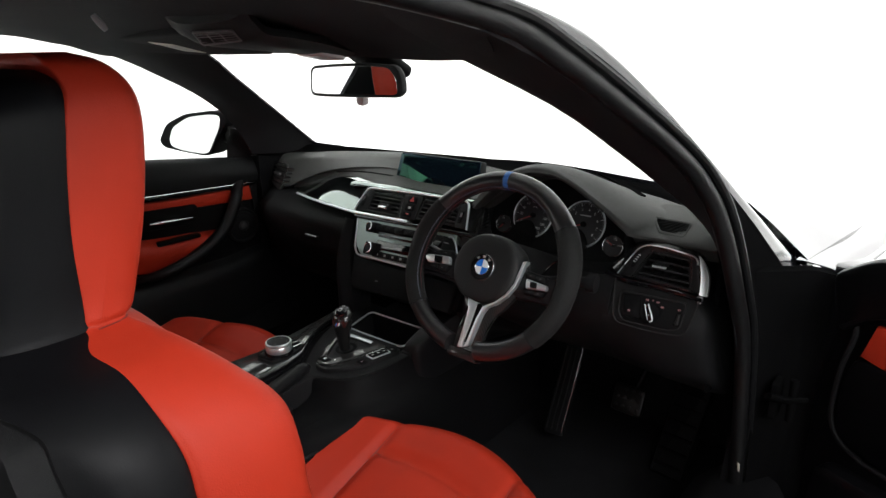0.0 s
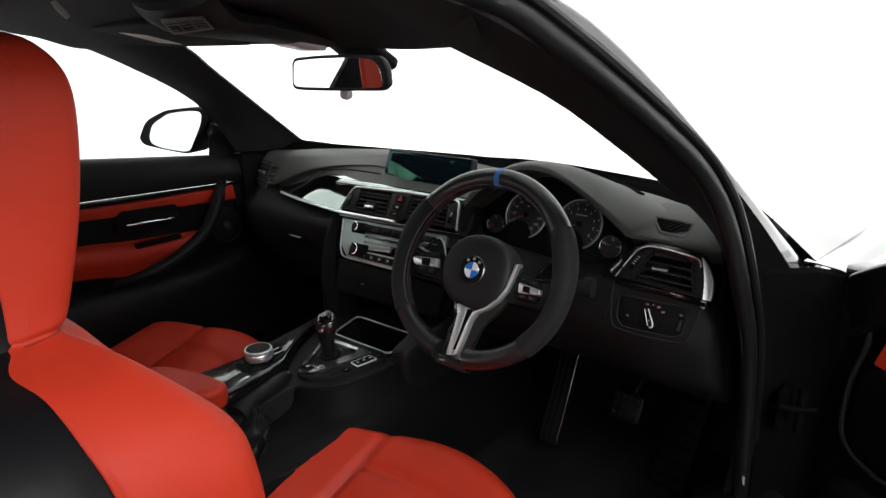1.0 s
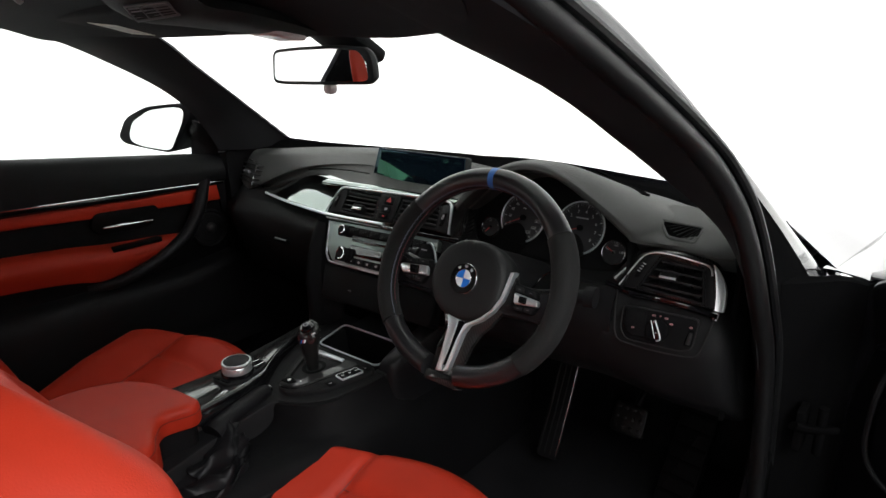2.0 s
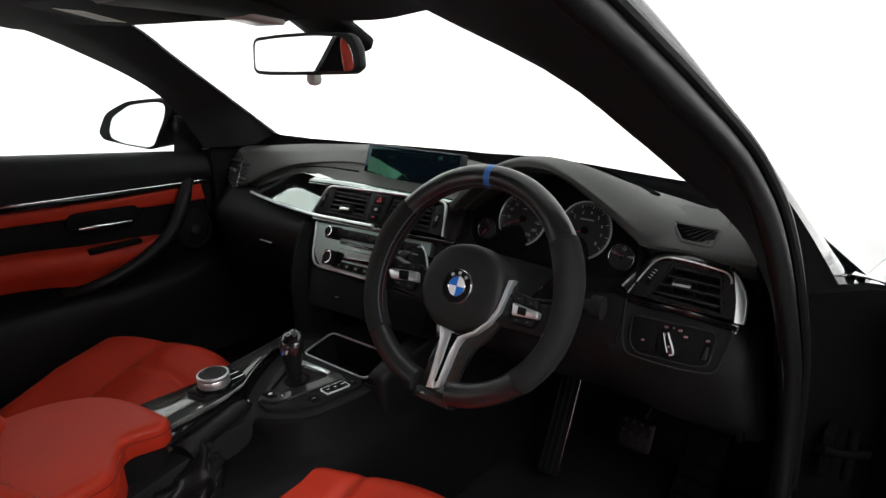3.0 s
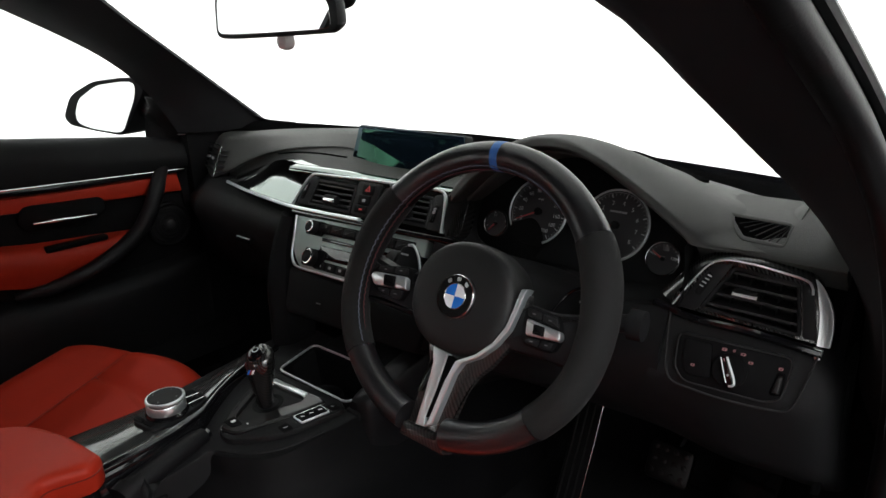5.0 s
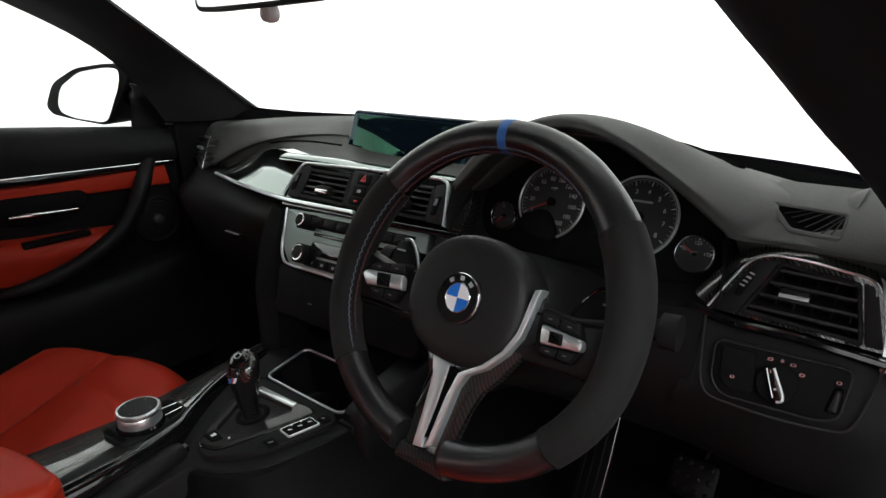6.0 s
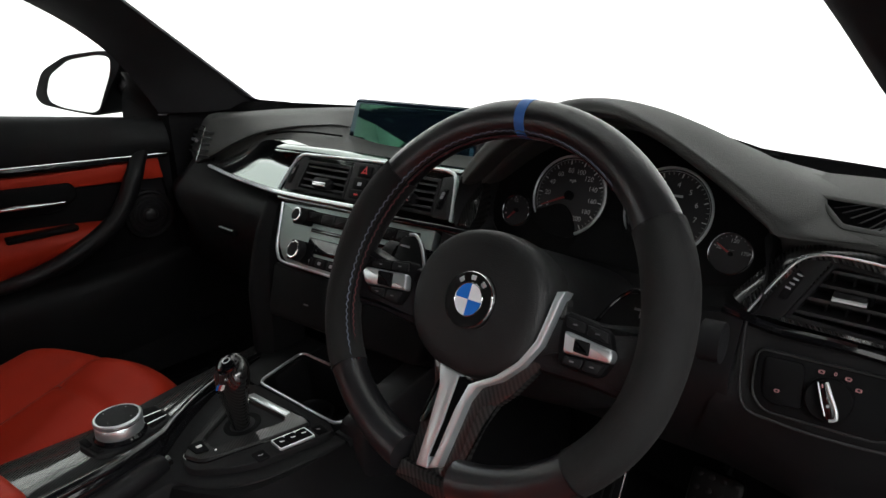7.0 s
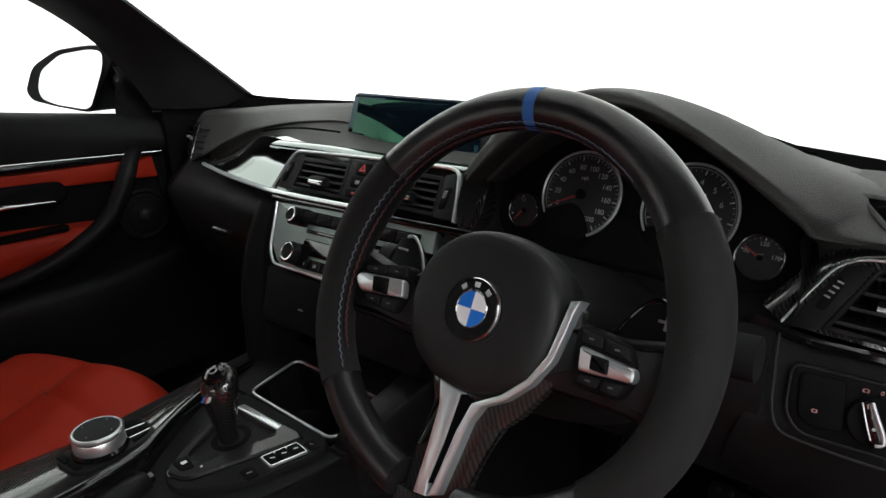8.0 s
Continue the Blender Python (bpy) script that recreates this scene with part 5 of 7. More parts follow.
for k, mat in enumerate((BADGE_WHITE, BADGE_BLUE, BADGE_WHITE, BADGE_BLUE)):
    part("quarter", slab(WHEEL, [(0, 0)] + circle(0, 0, 0.0138, 10, 90 * k, 90 * k + 90), -0.003, 0.0009, 0), mat, badge, "blue enamel quarter" if k % 2 else "white enamel quarter", smooth=0)


for a in (128, 90, 52):
    c, w = math.cos(radians(a)), math.sin(radians(a))
    part("badge_mark", slab(WHEEL, [(c * p - w * q, w * p + c * q) for p, q in ((0.0168, -0.0022), (0.0208, -0.0026), (0.0208, 0.0026), (0.0168, 0.0022))], 0.0, 0.0012, 0.0002), SATIN, badge, "plain silver mark", smooth=0)


def mirrored(poly, s):
    q = [(s * u, v) for u, v in poly]
    return q if s > 0 else q[::-1]


for s in (1, -1):
    part("side_spoke", slab(WHEEL, rp(mirrored([(0.05, 0.016), (0.11, 0.012), (0.156, 0.022), (0.160, -0.040), (0.118, -0.036), (0.05, -0.04)], s), 0.01), -0.036, -0.016, 0.008), BLACK_LEATHER, wheel, "black side spoke")
PODS = (
    ([(0.083, 0.0135), (0.1231, 0.0095), (0.1320, -0.0106), (0.1247, -0.0270), (0.0895, -0.0270), (0.084, -0.010)],
     [(0.0905, 0.000), (0.1305, -0.0040), (0.1330, -0.0085), (0.1315, -0.0135), (0.0935, -0.0168)],
     [(0.1002, -0.0030), (0.1142, -0.0034), (0.1156, -0.0135), (0.1014, -0.0138)],
     ([(0.087, 0.0105), (0.104, 0.009), (0.105, 0.0015), (0.089, 0.0025)], [(0.106, 0.0088), (0.1225, 0.007), (0.126, -0.0008), (0.107, 0.0010)], [(0.094, -0.0185), (0.1095, -0.0170), (0.1085, -0.0245), (0.0935, -0.0245)], [(0.1115, -0.0168), (0.1265, -0.0155), (0.123, -0.0245), (0.1105, -0.0245)])),
    ([(-0.1448, -0.0042), (-0.1339, 0.0090), (-0.0809, 0.0175), (-0.0765, -0.010), (-0.0840, -0.0265), (-0.1276, -0.0225)],
     [(-0.1370, -0.0055), (-0.1330, 0.0000), (-0.0794, 0.0045), (-0.0751, -0.0103), (-0.1270, -0.0156)],
     [(-0.1145, 0.0006), (-0.0938, 0.0022), (-0.0915, -0.0114), (-0.1108, -0.0128)],
     ([(-0.130, 0.0075), (-0.106, 0.0115), (-0.105, 0.0042), (-0.129, 0.0020)], [(-0.103, 0.0120), (-0.083, 0.0148), (-0.081, 0.0068), (-0.103, 0.0045)], [(-0.122, -0.0172), (-0.104, -0.0150), (-0.102, -0.0235), (-0.120, -0.0215)], [(-0.100, -0.0145), (-0.081, -0.0125), (-0.085, -0.0240), (-0.100, -0.0238)])),
)
for outline, bar, roll, keys in PODS:
    pod = part("button_pod", slab(WHEEL, rp(outline, 0.006), -0.024, -0.009, 0.003), MATTE, wheel, "black button pod")
    part("rocker", slab(WHEEL, rp(bar, 0.003), -0.012, -0.0035, 0.0025), SATIN, pod, "satin silver rocker bar")
    part("roller", slab(WHEEL, rp(roll, 0.002), -0.010, -0.0015, 0.003), MATTE, pod)
    for q in keys:
        part("button", slab(WHEEL, rp(q, 0.0018, 3), -0.011, -0.0072, 0.001), PLASTIC, pod)
        cu, cv = sum(p[0] for p in q) / 4, sum(p[1] for p in q) / 4
        part("button_mark", slab(WHEEL, [(cu - 0.0018, cv + 0.0005), (cu + 0.0018, cv + 0.0008), (cu + 0.0018, cv - 0.0004), (cu - 0.0018, cv - 0.0006)], -0.0074, -0.0068, 0), GREYTRIM, pod, smooth=0)
spoke = [(0.066, 0.022), (0.0804, 0.0240), (0.0830, 0.0018), (0.0765, -0.0298), (0.0560, -0.0635), (0.0445, -0.0762), (0.0360, -0.0946), (0.0305, -0.1243), (0.0300, -0.1600), (-0.0290, -0.1600), (-0.0255, -0.11), (-0.0225, -0.080), (-0.034, -0.055), (0.0, -0.04), (0.05, -0.02)]
part("carbon_spoke", slab(WHEEL, rp(spoke, 0.004, 3), -0.025, -0.0165, 0.003), CARBON_WHEEL, wheel, "glossy carbon fibre lower spoke")
# tilted metallic facet, added to give the carbon its pale window reflection
GLINT = lambda u, v, h=0.0: WHEEL(u, v, h + 0.27 * (u + 0.0155) - 0.22 * (v + 0.091))
part("spoke_glint", slab(GLINT, rp([(-0.0151, -0.0700), (-0.0120, -0.0735), (-0.0133, -0.0870), (-0.0150, -0.1030), (-0.0172, -0.1125), (-0.0190, -0.1104), (-0.0194, -0.0988), (-0.0190, -0.082)], 0.002, 3), -0.020, -0.0088, 0.0012), SMOKE, wheel, "facet added for the pale reflection on the carbon spoke")
RIDGE = lambda u, v, h=0.0: WHEEL(u, v, h - 0.40 * (u - 0.037))
part("spoke_ridge", slab(RIDGE, rp([(0.0325, -0.0800), (0.0393, -0.0765), (0.0460, -0.0735), (0.0425, -0.0836), (0.0390, -0.0943), (0.0361, -0.1085), (0.0330, -0.1278), (0.0300, -0.1480), (0.0270, -0.1480), (0.0280, -0.122), (0.0285, -0.1012)], 0.002, 3), -0.020, -0.0150, 0.001), CARBON_WHEEL, wheel, "bevelled carbon fibre ridge of the spoke")
part("spoke_foot", slab(WHEEL, rp([(-0.031, -0.1485), (0.031, -0.1485), (0.033, -0.1665), (-0.033, -0.1665)], 0.004, 3), -0.030, -0.0105, 0.004), CARBON_WHEEL, wheel, "carbon fibre foot of the lower spoke")
sweep = [(0.0732, 0.0262), (0.0815, 0.0285), (0.0790, 0.0206), (0.0764, 0.0023), (0.0727, -0.0179), (0.0617, -0.0378), (0.0457, -0.0550), (0.0275, -0.0665), (0.0210, -0.0812), (0.0175, -0.1050), (0.0120, -0.1400), (0.0015, -0.1455), (0.0054, -0.1336), (0.0115, -0.0905), (0.0180, -0.0668), (0.0405, -0.0522), (0.0568, -0.0352), (0.0672, -0.0146), (0.0705, 0.0069)]
part("chrome_sweep", slab(WHEEL, sweep, -0.020, -0.0075, 0.0016), WHEELCHROME, wheel, "curved satin chrome spoke trim")
left_arm = [(-0.0165, -0.0590), (0.0062, -0.0625), (0.0064, -0.0680), (0.0040, -0.1026), (-0.0003, -0.1357), (0.0015, -0.1455), (-0.0110, -0.1475), (-0.0100, -0.1107), (-0.0105, -0.0780)]
part("chrome_vee", slab(WHEEL, left_arm, -0.020, -0.0075, 0.0018), WHEELCHROME, wheel, "satin chrome arm of the spoke")
part("vee_slot", slab(WHEEL, [(0.0064, -0.064), (0.0180, -0.0668), (0.0115, -0.0905), (0.0054, -0.1336), (0.0, -0.1357), (0.0040, -0.1026)], -0.019, -0.0092, 0), BAND, wheel)

column = thing("steering_column", WHEEL(0, 0, -0.12), "black steering column shroud with stalks and shift paddles", "steering column")
shroud = []
for h, ru, rt, rb in ((-0.045, 0.055, 0.05, 0.055), (-0.06, 0.072, 0.06, 0.07), (-0.12, 0.080, 0.066, 0.078), (-0.20, 0.085, 0.07, 0.085), (-0.27, 0.085, 0.07, 0.085)):
    shroud.append([WHEEL(ru * math.cos(t), (rt if math.sin(t) > 0 else rb) * math.sin(t), h) for t in (2 * math.pi * j / 16 for j in range(16))])
part("shroud", loft(shroud, 40, 16, closed_u=True, caps=True), PLASTIC, column)
for s in (1, -1):
    pad = part("shift_paddle", slab(WHEEL, rp(mirrored([(0.092, 0.012), (0.106, 0.034), (0.118, 0.044), (0.138, 0.040), (0.142, 0.0), (0.122, -0.026), (0.10, -0.016)], s), 0.008), -0.050, -0.045, 0.002), PLASTIC, column, "black shift paddle")
    part("paddle_edge", tube([WHEEL(s * u, v, -0.0445) for u, v in ((0.093, 0.010), (0.105, 0.032), (0.117, 0.0435), (0.126, 0.043))], 0.0016, 8, 20), SATIN if s < 0 else GLOSS, pad)
    part("paddle_mark", slab(WHEEL, mirrored([(0.122, 0.0315), (0.134, 0.0315), (0.134, 0.0295), (0.122, 0.0295)], s), -0.046, -0.0435, 0), GREYPRINT, pad, smooth=0)
    if s > 0:
        part("paddle_mark", slab(WHEEL, [(0.127, 0.0365), (0.129, 0.0365), (0.129, 0.0245), (0.127, 0.0245)], -0.046, -0.0434, 0), GREYPRINT, pad, smooth=0)
    part("stalk", tube([WHEEL(s * 0.06, 0.004, -0.085), WHEEL(s * 0.11, 0.010, -0.083), WHEEL(s * 0.165, 0.023 if s > 0 else 0.012, -0.080)], [0.010, 0.0100, 0.0100], 14, 12), PLASTIC, column, "black column stalk")
    part("stalk_end", tube([WHEEL(s * 0.165, 0.023 if s > 0 else 0.012, -0.080), WHEEL(s * 0.181, 0.024 if s > 0 else 0.012, -0.079)], 0.0108 if s > 0 else 0.0150, 14, flat=1.5, up=tuple(WHEEL(0, 1, 0) - WHEEL(0, 0, 0))), PLASTIC, column)
STALK = lambda a, b, c=0.0: WHEEL(a, b, c - 0.070)
sw = part("stalk_switch", rbox(STALK, -0.150, -0.062, 0.000, 0.034, -0.012, 0.0, 0.005), GLOSS, column, "glossy black stalk face")
for u in (-0.140, -0.118, -0.09):
    part("stalk_mark", rbox(STALK, u, u + 0.008, 0.014, 0.018, -0.001, 0.0006, 0.0003), GREYPRINT, sw, smooth=0)

# ---- centre console ----
CON = level(0.545, 0.1, -0.03)
CARB = level(0.553, 0.0, -0.15)
con = thing("centre_console", (0, -0.15, 0.2), "black centre console between the front seats", "console")
part("body", slab(CON, rp([(-0.155, -0.50), (-0.155, 0.030), (0.150, 0.030), (0.148, 0.0), (0.120, -0.082), (0.076, -0.124), (0.036, -0.138), (0.034, -0.20), (0.06, -0.50)], [0.01, 0, 0, 0.01, 0.03, 0.03, 0.01, 0.01, 0.01], 4), -0.33, -0.006, 0.006), PLASTIC, con)
part("body_wing", slab(CON, [(-0.155, 0.030), (-0.155, 0.16), (-0.058, 0.16), (-0.046, 0.030)], -0.33, -0.006, 0.004), PLASTIC, con)
part("body_wing", slab(CON, [(0.122, 0.030), (0.128, 0.16), (0.160, 0.16), (0.152, 0.030)], -0.33, -0.006, 0.004), PLASTIC, con)
part("body_front", slab(CON, [(-0.058, 0.126), (-0.058, 0.20), (0.128, 0.20), (0.128, 0.126)], -0.33, -0.008, 0.004), PLASTIC, con)
part("side_skirt", shell([[(0.150, 0.50, 0.545), (0.150, 0.18, 0.545), (0.150, 0.03, 0.542), (0.126, -0.085, 0.53), (0.08, -0.124, 0.526), (0.04, -0.14, 0.522)], [(0.165, 0.50, 0.50), (0.165, 0.18, 0.50), (0.165, 0.03, 0.495), (0.145, -0.10, 0.485), (0.10, -0.15, 0.48), (0.045, -0.18, 0.475)], [(0.185, 0.50, 0.42), (0.185, 0.18, 0.42), (0.19, 0.03, 0.43), (0.175, -0.12, 0.44), (0.15, -0.25, 0.45), (0.14, -0.45, 0.45)], [(0.19, 0.50, 0.22), (0.19, 0.18, 0.22), (0.195, 0.03, 0.22), (0.19, -0.12, 0.22), (0.17, -0.25, 0.22), (0.15, -0.45, 0.22)]], 20, 16, (-0.02, 0, 0)), MATTE, con, "black console side")
part("brake_well", slab(CON, [(0.02, -0.50), (0.02, -0.13), (0.12, -0.13), (0.155, -0.25), (0.15, -0.50)], -0.30, -0.075, 0.004), MATTE, con)
pocket = rp([(-0.048, 0.033), (-0.060, 0.118), (0.130, 0.124), (0.122, 0.037)], 0.014, 5)
part("cup_well", ring(CON, inset(pocket, -0.003), inset(pocket, 0.003), -0.10, -0.004, 0.001), MATTE, con)
part("cup_floor", slab(CON, inset(pocket, -0.001), -0.105, -0.085, 0), MATTE, con)
part("cup_rim", tube([CON(u, v, -0.001) for u, v in pocket], 0.0020, 8, closed=True), SATIN, con, "satin chrome rim of the cup tray")
part("cup_ring", turned(CON, [(0.034, -0.086), (0.036, -0.07), (0.034, -0.065), (0.031, -0.07), (0.031, -0.086)], 28, -0.005, 0.078), PLASTIC, con)
part("cup_ring", turned(CON, [(0.034, -0.086), (0.036, -0.07), (0.034, -0.065), (0.031, -0.07), (0.031, -0.086)], 28, 0.075, 0.080), PLASTIC, con)

knee_block = [[(x0, y, z0 - 0.01), (x0 + 0.004, y, z0 + h), (x1 - 0.010, y, z0 + h + 0.002), (x1 - 0.002, y, z0 + h - 0.006), (x1 + 0.001, y, z0 - 0.012), (x1 + 0.002, y, z0 - 0.060)] for x0, x1, y, z0, h in ((0.128, 0.156, 0.036, 0.553, 0.004), (0.128, 0.166, 0.046, 0.553, 0.013), (0.130, 0.176, 0.09, 0.557, 0.026), (0.140, 0.190, 0.15, 0.567, 0.040), (0.150, 0.202, 0.20, 0.580, 0.050))]
kp = part("knee_pad", shell(knee_block, 20, 20, (0, 0.0, -0.02)), BLACK_LEATHER, con, "black leather knee pad with red stitching")
for d in (0.022, 0.028):
    part("stitching", tube([(x0 + d + 0.1 * (y - 0.034), y, z0 + h + 0.0015) for x0, y, z0, h in ((0.124, 0.050, 0.553, 0.0140), (0.124, 0.09, 0.557, 0.0262), (0.130, 0.15, 0.567, 0.0402), (0.136, 0.195, 0.580, 0.0492))], 0.0006, 5, 20), THREAD_RED, kp, "dark red stitching")

carb_poly = [(-0.118, -0.30), (-0.012, -0.30), (-0.006, -0.268), (-0.012, -0.187), (-0.022, -0.146), (-0.032, -0.116), (-0.048, -0.094), (-0.070, -0.062), (-0.088, -0.030), (-0.100, -0.002), (-0.112, 0.038), (-0.120, 0.080), (-0.146, 0.090), (-0.138, 0.020), (-0.114, -0.05), (-0.102, -0.09), (-0.108, -0.18)]
strip = part("carbon_panel", slab(CARB, carb_poly, -0.03, 0.0, 0.003), CARBON, con, "glossy carbon fibre console panel")
part("panel_edge", tube([CARB(u + 0.004, v, 0.0005) for u, v in carb_poly[1:12]], [0.0085, 0.0085, 0.008, 0.0075, 0.007, 0.0065, 0.006, 0.006, 0.006, 0.005, 0.003], 14, 70, flat=0.75, up=(0, 0, 1)), GLOSS, strip, "rounded gloss black panel edge")
part("panel_flank", sheet([[CARB(q.x + d, q.y - 0.2 * d, h) for q in cr([(a, b, 0) for a, b in carb_poly[1:12]], 60)] for d, h in ((0.008, -0.002), (0.0135, -0.010), (0.016, -0.030))]), GLOSS, strip, "gloss black flank of the panel")

# selector plate
plate_poly = rp([(0.012, -0.116), (0.046, -0.122), (0.100, -0.074), (0.134, 0.024), (0.110, 0.034), (-0.046, 0.026), (-0.040, -0.03)], [0.012, 0.016, 0.035, 0.012, 0.005, 0.008, 0.02], 6)
sel = thing("selector_plate", CON(0.04, -0.03, -0.006), "black gear selector surround with carbon inlay and buttons", "selector plate")
part("plate", slab(CON, plate_poly, -0.008, 0.003, 0.003), PLASTIC, sel)
inlay_out = rp([(0.006, -0.100), (0.020, -0.1155), (0.050, -0.106), (0.0785, -0.039), (0.0985, 0.0135), (0.084, 0.0180), (-0.026, 0.0070), (-0.0305, -0.020)], [0.012, 0.012, 0.012, 0.03, 0.004, 0.004, 0.006, 0.01], 5)
inlay_in = rp([(0.0105, -0.080), (0.016, -0.084), (0.038, -0.082), (0.051, -0.040), (0.067, -0.003), (0.060, 0.0005), (-0.016, -0.007), (-0.019, -0.020)], [0.003, 0.003, 0.004, 0.02, 0.003, 0.002, 0.003, 0.004], 5)
part("carbon_inlay", ring(CON, inlay_out, inlay_in, 0.001, 0.0068, 0.0022), CARBON_INLAY, sel, "glossy carbon fibre inlay")
part("inlay_floor", slab(CON, inset(inlay_in, -0.001), -0.001, 0.0022, 0), PLASTIC, sel)
part("inlay_edge", tube([CON(u, v, 0.0032) for u, v in inset(inlay_out, -0.0006)], 0.0009, 6, closed=True), GLOSS, sel)
part("gate_bar", slab(CON, rp([(-0.021, -0.002), (-0.017, 0.008), (0.060, 0.0125), (0.0625, 0.003)], 0.002, 3), 0.003, 0.0082, 0.001), SATIN, sel, "satin display bar")
part("park_button", slab(CON, rp([(0.010, -0.104), (0.033, -0.1035), (0.040, -0.090), (0.014, -0.0875)], 0.003, 3), 0.004, 0.0086, 0.001), MATTE, sel)
part("button_mark", slab(CON, [(0.021, -0.098), (0.026, -0.098), (0.027, -0.092), (0.022, -0.092)], 0.006, 0.0091, 0), WHITE, sel, smooth=0)
part("lock_light", turned(CON, [(0.0014, 0.006), (0.0014, 0.0076), (0.0008, 0.008)], 10, 0.045, -0.085), WHITE, sel)
ring_out = rp([(0.0850, -0.0355), (0.1085, -0.0370), (0.1225, 0.0040), (0.0985, 0.0055)], 0.003, 4)
part("button_frame", ring(CON, ring_out, inset(ring_out, 0.0018), 0.002, 0.0062, 0.0005), SATIN, sel, "satin frame round three buttons")
for i in range(3):
    v0 = -0.0335 + 0.0129 * i
    u0 = 0.0872 + 0.0043 * i
    part("mode_button", slab(CON, rp([(u0 + 0.0005, v0), (u0 + 0.0205, v0 - 0.0012), (u0 + 0.0240, v0 + 0.0108), (u0 + 0.0040, v0 + 0.0120)], 0.002, 3), 0.002, 0.0068, 0.001), MATTE, sel)
    part("button_mark", tube([CON(u0 + 0.0105, v0 + 0.0035, 0.0069), CON(u0 + 0.0125, v0 + 0.0055, 0.0069), CON(u0 + 0.0138, v0 + 0.0078, 0.0069)], 0.0007, 6), WHITE, sel)
part("mode_button", slab(CON, rp([(0.084, -0.0625), (0.1035, -0.0640), (0.1075, -0.0500), (0.0880, -0.0485)], 0.003, 3), 0.002, 0.0046, 0.001), MATTE, sel)
part("button_mark", tube([CON(0.0945, -0.059, 0.0047), CON(0.0965, -0.0565, 0.0047), CON(0.0972, -0.0535, 0.0047)], 0.0006, 6), GREYPRINT, sel)
part("mode_button", slab(CON, rp([(0.1045, 0.0095), (0.1235, 0.0080), (0.1275, 0.0200), (0.1085, 0.0215)], 0.003, 3), 0.002, 0.0046, 0.001), MATTE, sel)
part("button_mark", tube([CON(0.113, 0.013, 0.0047), CON(0.117, 0.0155, 0.0047)], 0.0006, 6), GREYPRINT, sel)
part("plate_lip", tube([CON(u, v, -0.008) for u, v in plate_poly], 0.0022, 8, closed=True), PLASTIC, sel)

lever = thing("gear_lever", CON(0.023, -0.035, 0.003), "short carbon fibre gear lever with a chrome emblem", "gear lever")
part("collar", turned(CON, [(0.024, 0.001), (0.0235, 0.0032), (0.020, 0.0042), (0.014, 0.0025)], 28, 0.023, -0.036), MATTE, lever)
stem = []
for t, w, d in ((0.0, 0.0115, 0.0115), (0.15, 0.0125, 0.0125), (0.35, 0.0155, 0.0150), (0.55, 0.0200, 0.0175), (0.72, 0.0235, 0.0200), (0.86, 0.0240, 0.0205), (0.96, 0.0210, 0.0180), (1.03, 0.0135, 0.0120), (1.06, 0.0055, 0.005)):
    c = Vector((0.022 + 0.002 * t, -0.038 + 0.008 * t * t - 0.010 * t, 0.546 + 0.090 * t))
    stem.append([c + Vector((w * math.cos(a), d * math.sin(a), 0.006 * math.sin(a) * t)) for a in (2 * math.pi * j / 14 for j in range(14))])
part("grip", loft(stem, 32, 34, closed_u=True, caps=True), CARBON_UPRIGHT, lever, "glossy carbon fibre grip")
CAP = framed(Matrix.Translation((0.0235, -0.0445, 0.6385)) @ pose(0, 0, 0, 22, 0, 8))
part("top_cap", turned(CAP, [(0.0155, -0.0045), (0.0148, 0.0005), (0.012, 0.0028), (0.006, 0.0040), (0.002, 0.0042)], 26), GLOSS, lever, "gloss black cap with emblem")
part("cap_mark", ring(CAP, circle(0, 0, 0.0052, 16), circle(0, 0, 0.0034, 16), 0.0030, 0.0044, 0.0003), GREYPRINT, lever)
MARK = framed(Matrix.Translation((0.0365, -0.0625, 0.6165)) @ pose(0, 0, 0, 74, 0, 38))
for k, mat in enumerate((BADGE_BLUE, DIMRED, WHITE)):
    part("cap_mark", slab(MARK, [(-0.0075 + 0.0030 * k, -0.003), (-0.0055 + 0.0030 * k, -0.003), (-0.0035 + 0.0030 * k, 0.003), (-0.0055 + 0.0030 * k, 0.003)], -0.004, 0.0016, 0.0003), mat, lever, "small striped emblem", smooth=0)

KNOB = CARB
KU, KV = -0.0580, -0.1520
rot = thing("rotary_controller", KNOB(KU, KV, 0.0), "round silver-rimmed rotary controller knob on the console", "controller")
base_poly = rp([(-0.078, -0.1965), (-0.036, -0.1905), (-0.027, -0.178), (-0.0335, -0.122), (-0.0460, -0.0915), (-0.0885, -0.0925), (-0.1035, -0.110), (-0.094, -0.160)], [0.012, 0.012, 0.012, 0.02, 0.012, 0.012, 0.012, 0.02], 6)
part("base", slab(KNOB, base_poly, -0.002, 0.0055, 0.003), PLASTIC, rot, "gloss black base")
part("skirt", turned(KNOB, [(0.0300, 0.005), (0.0300, 0.0085), (0.0275, 0.0115)], 48, KU, KV), GLOSS, rot)
knurl = [[KNOB(KU + (r + (0.0003 if j % 2 else 0.0)) * math.cos(2 * math.pi * j / 96), KV + (r + (0.0003 if j % 2 else 0.0)) * math.sin(2 * math.pi * j / 96), h) for j in range(96)] for r, h in ((0.0262, 0.010), (0.0268, 0.012), (0.0268, 0.023), (0.0258, 0.0245))]
part("knob", sheet(knurl, True, caps=True), SATIN, rot, "knurled metal side")
part("knob_groove", turned(KNOB, [(0.0254, 0.0235), (0.0254, 0.0262)], 40, KU, KV), GLOSS, rot)
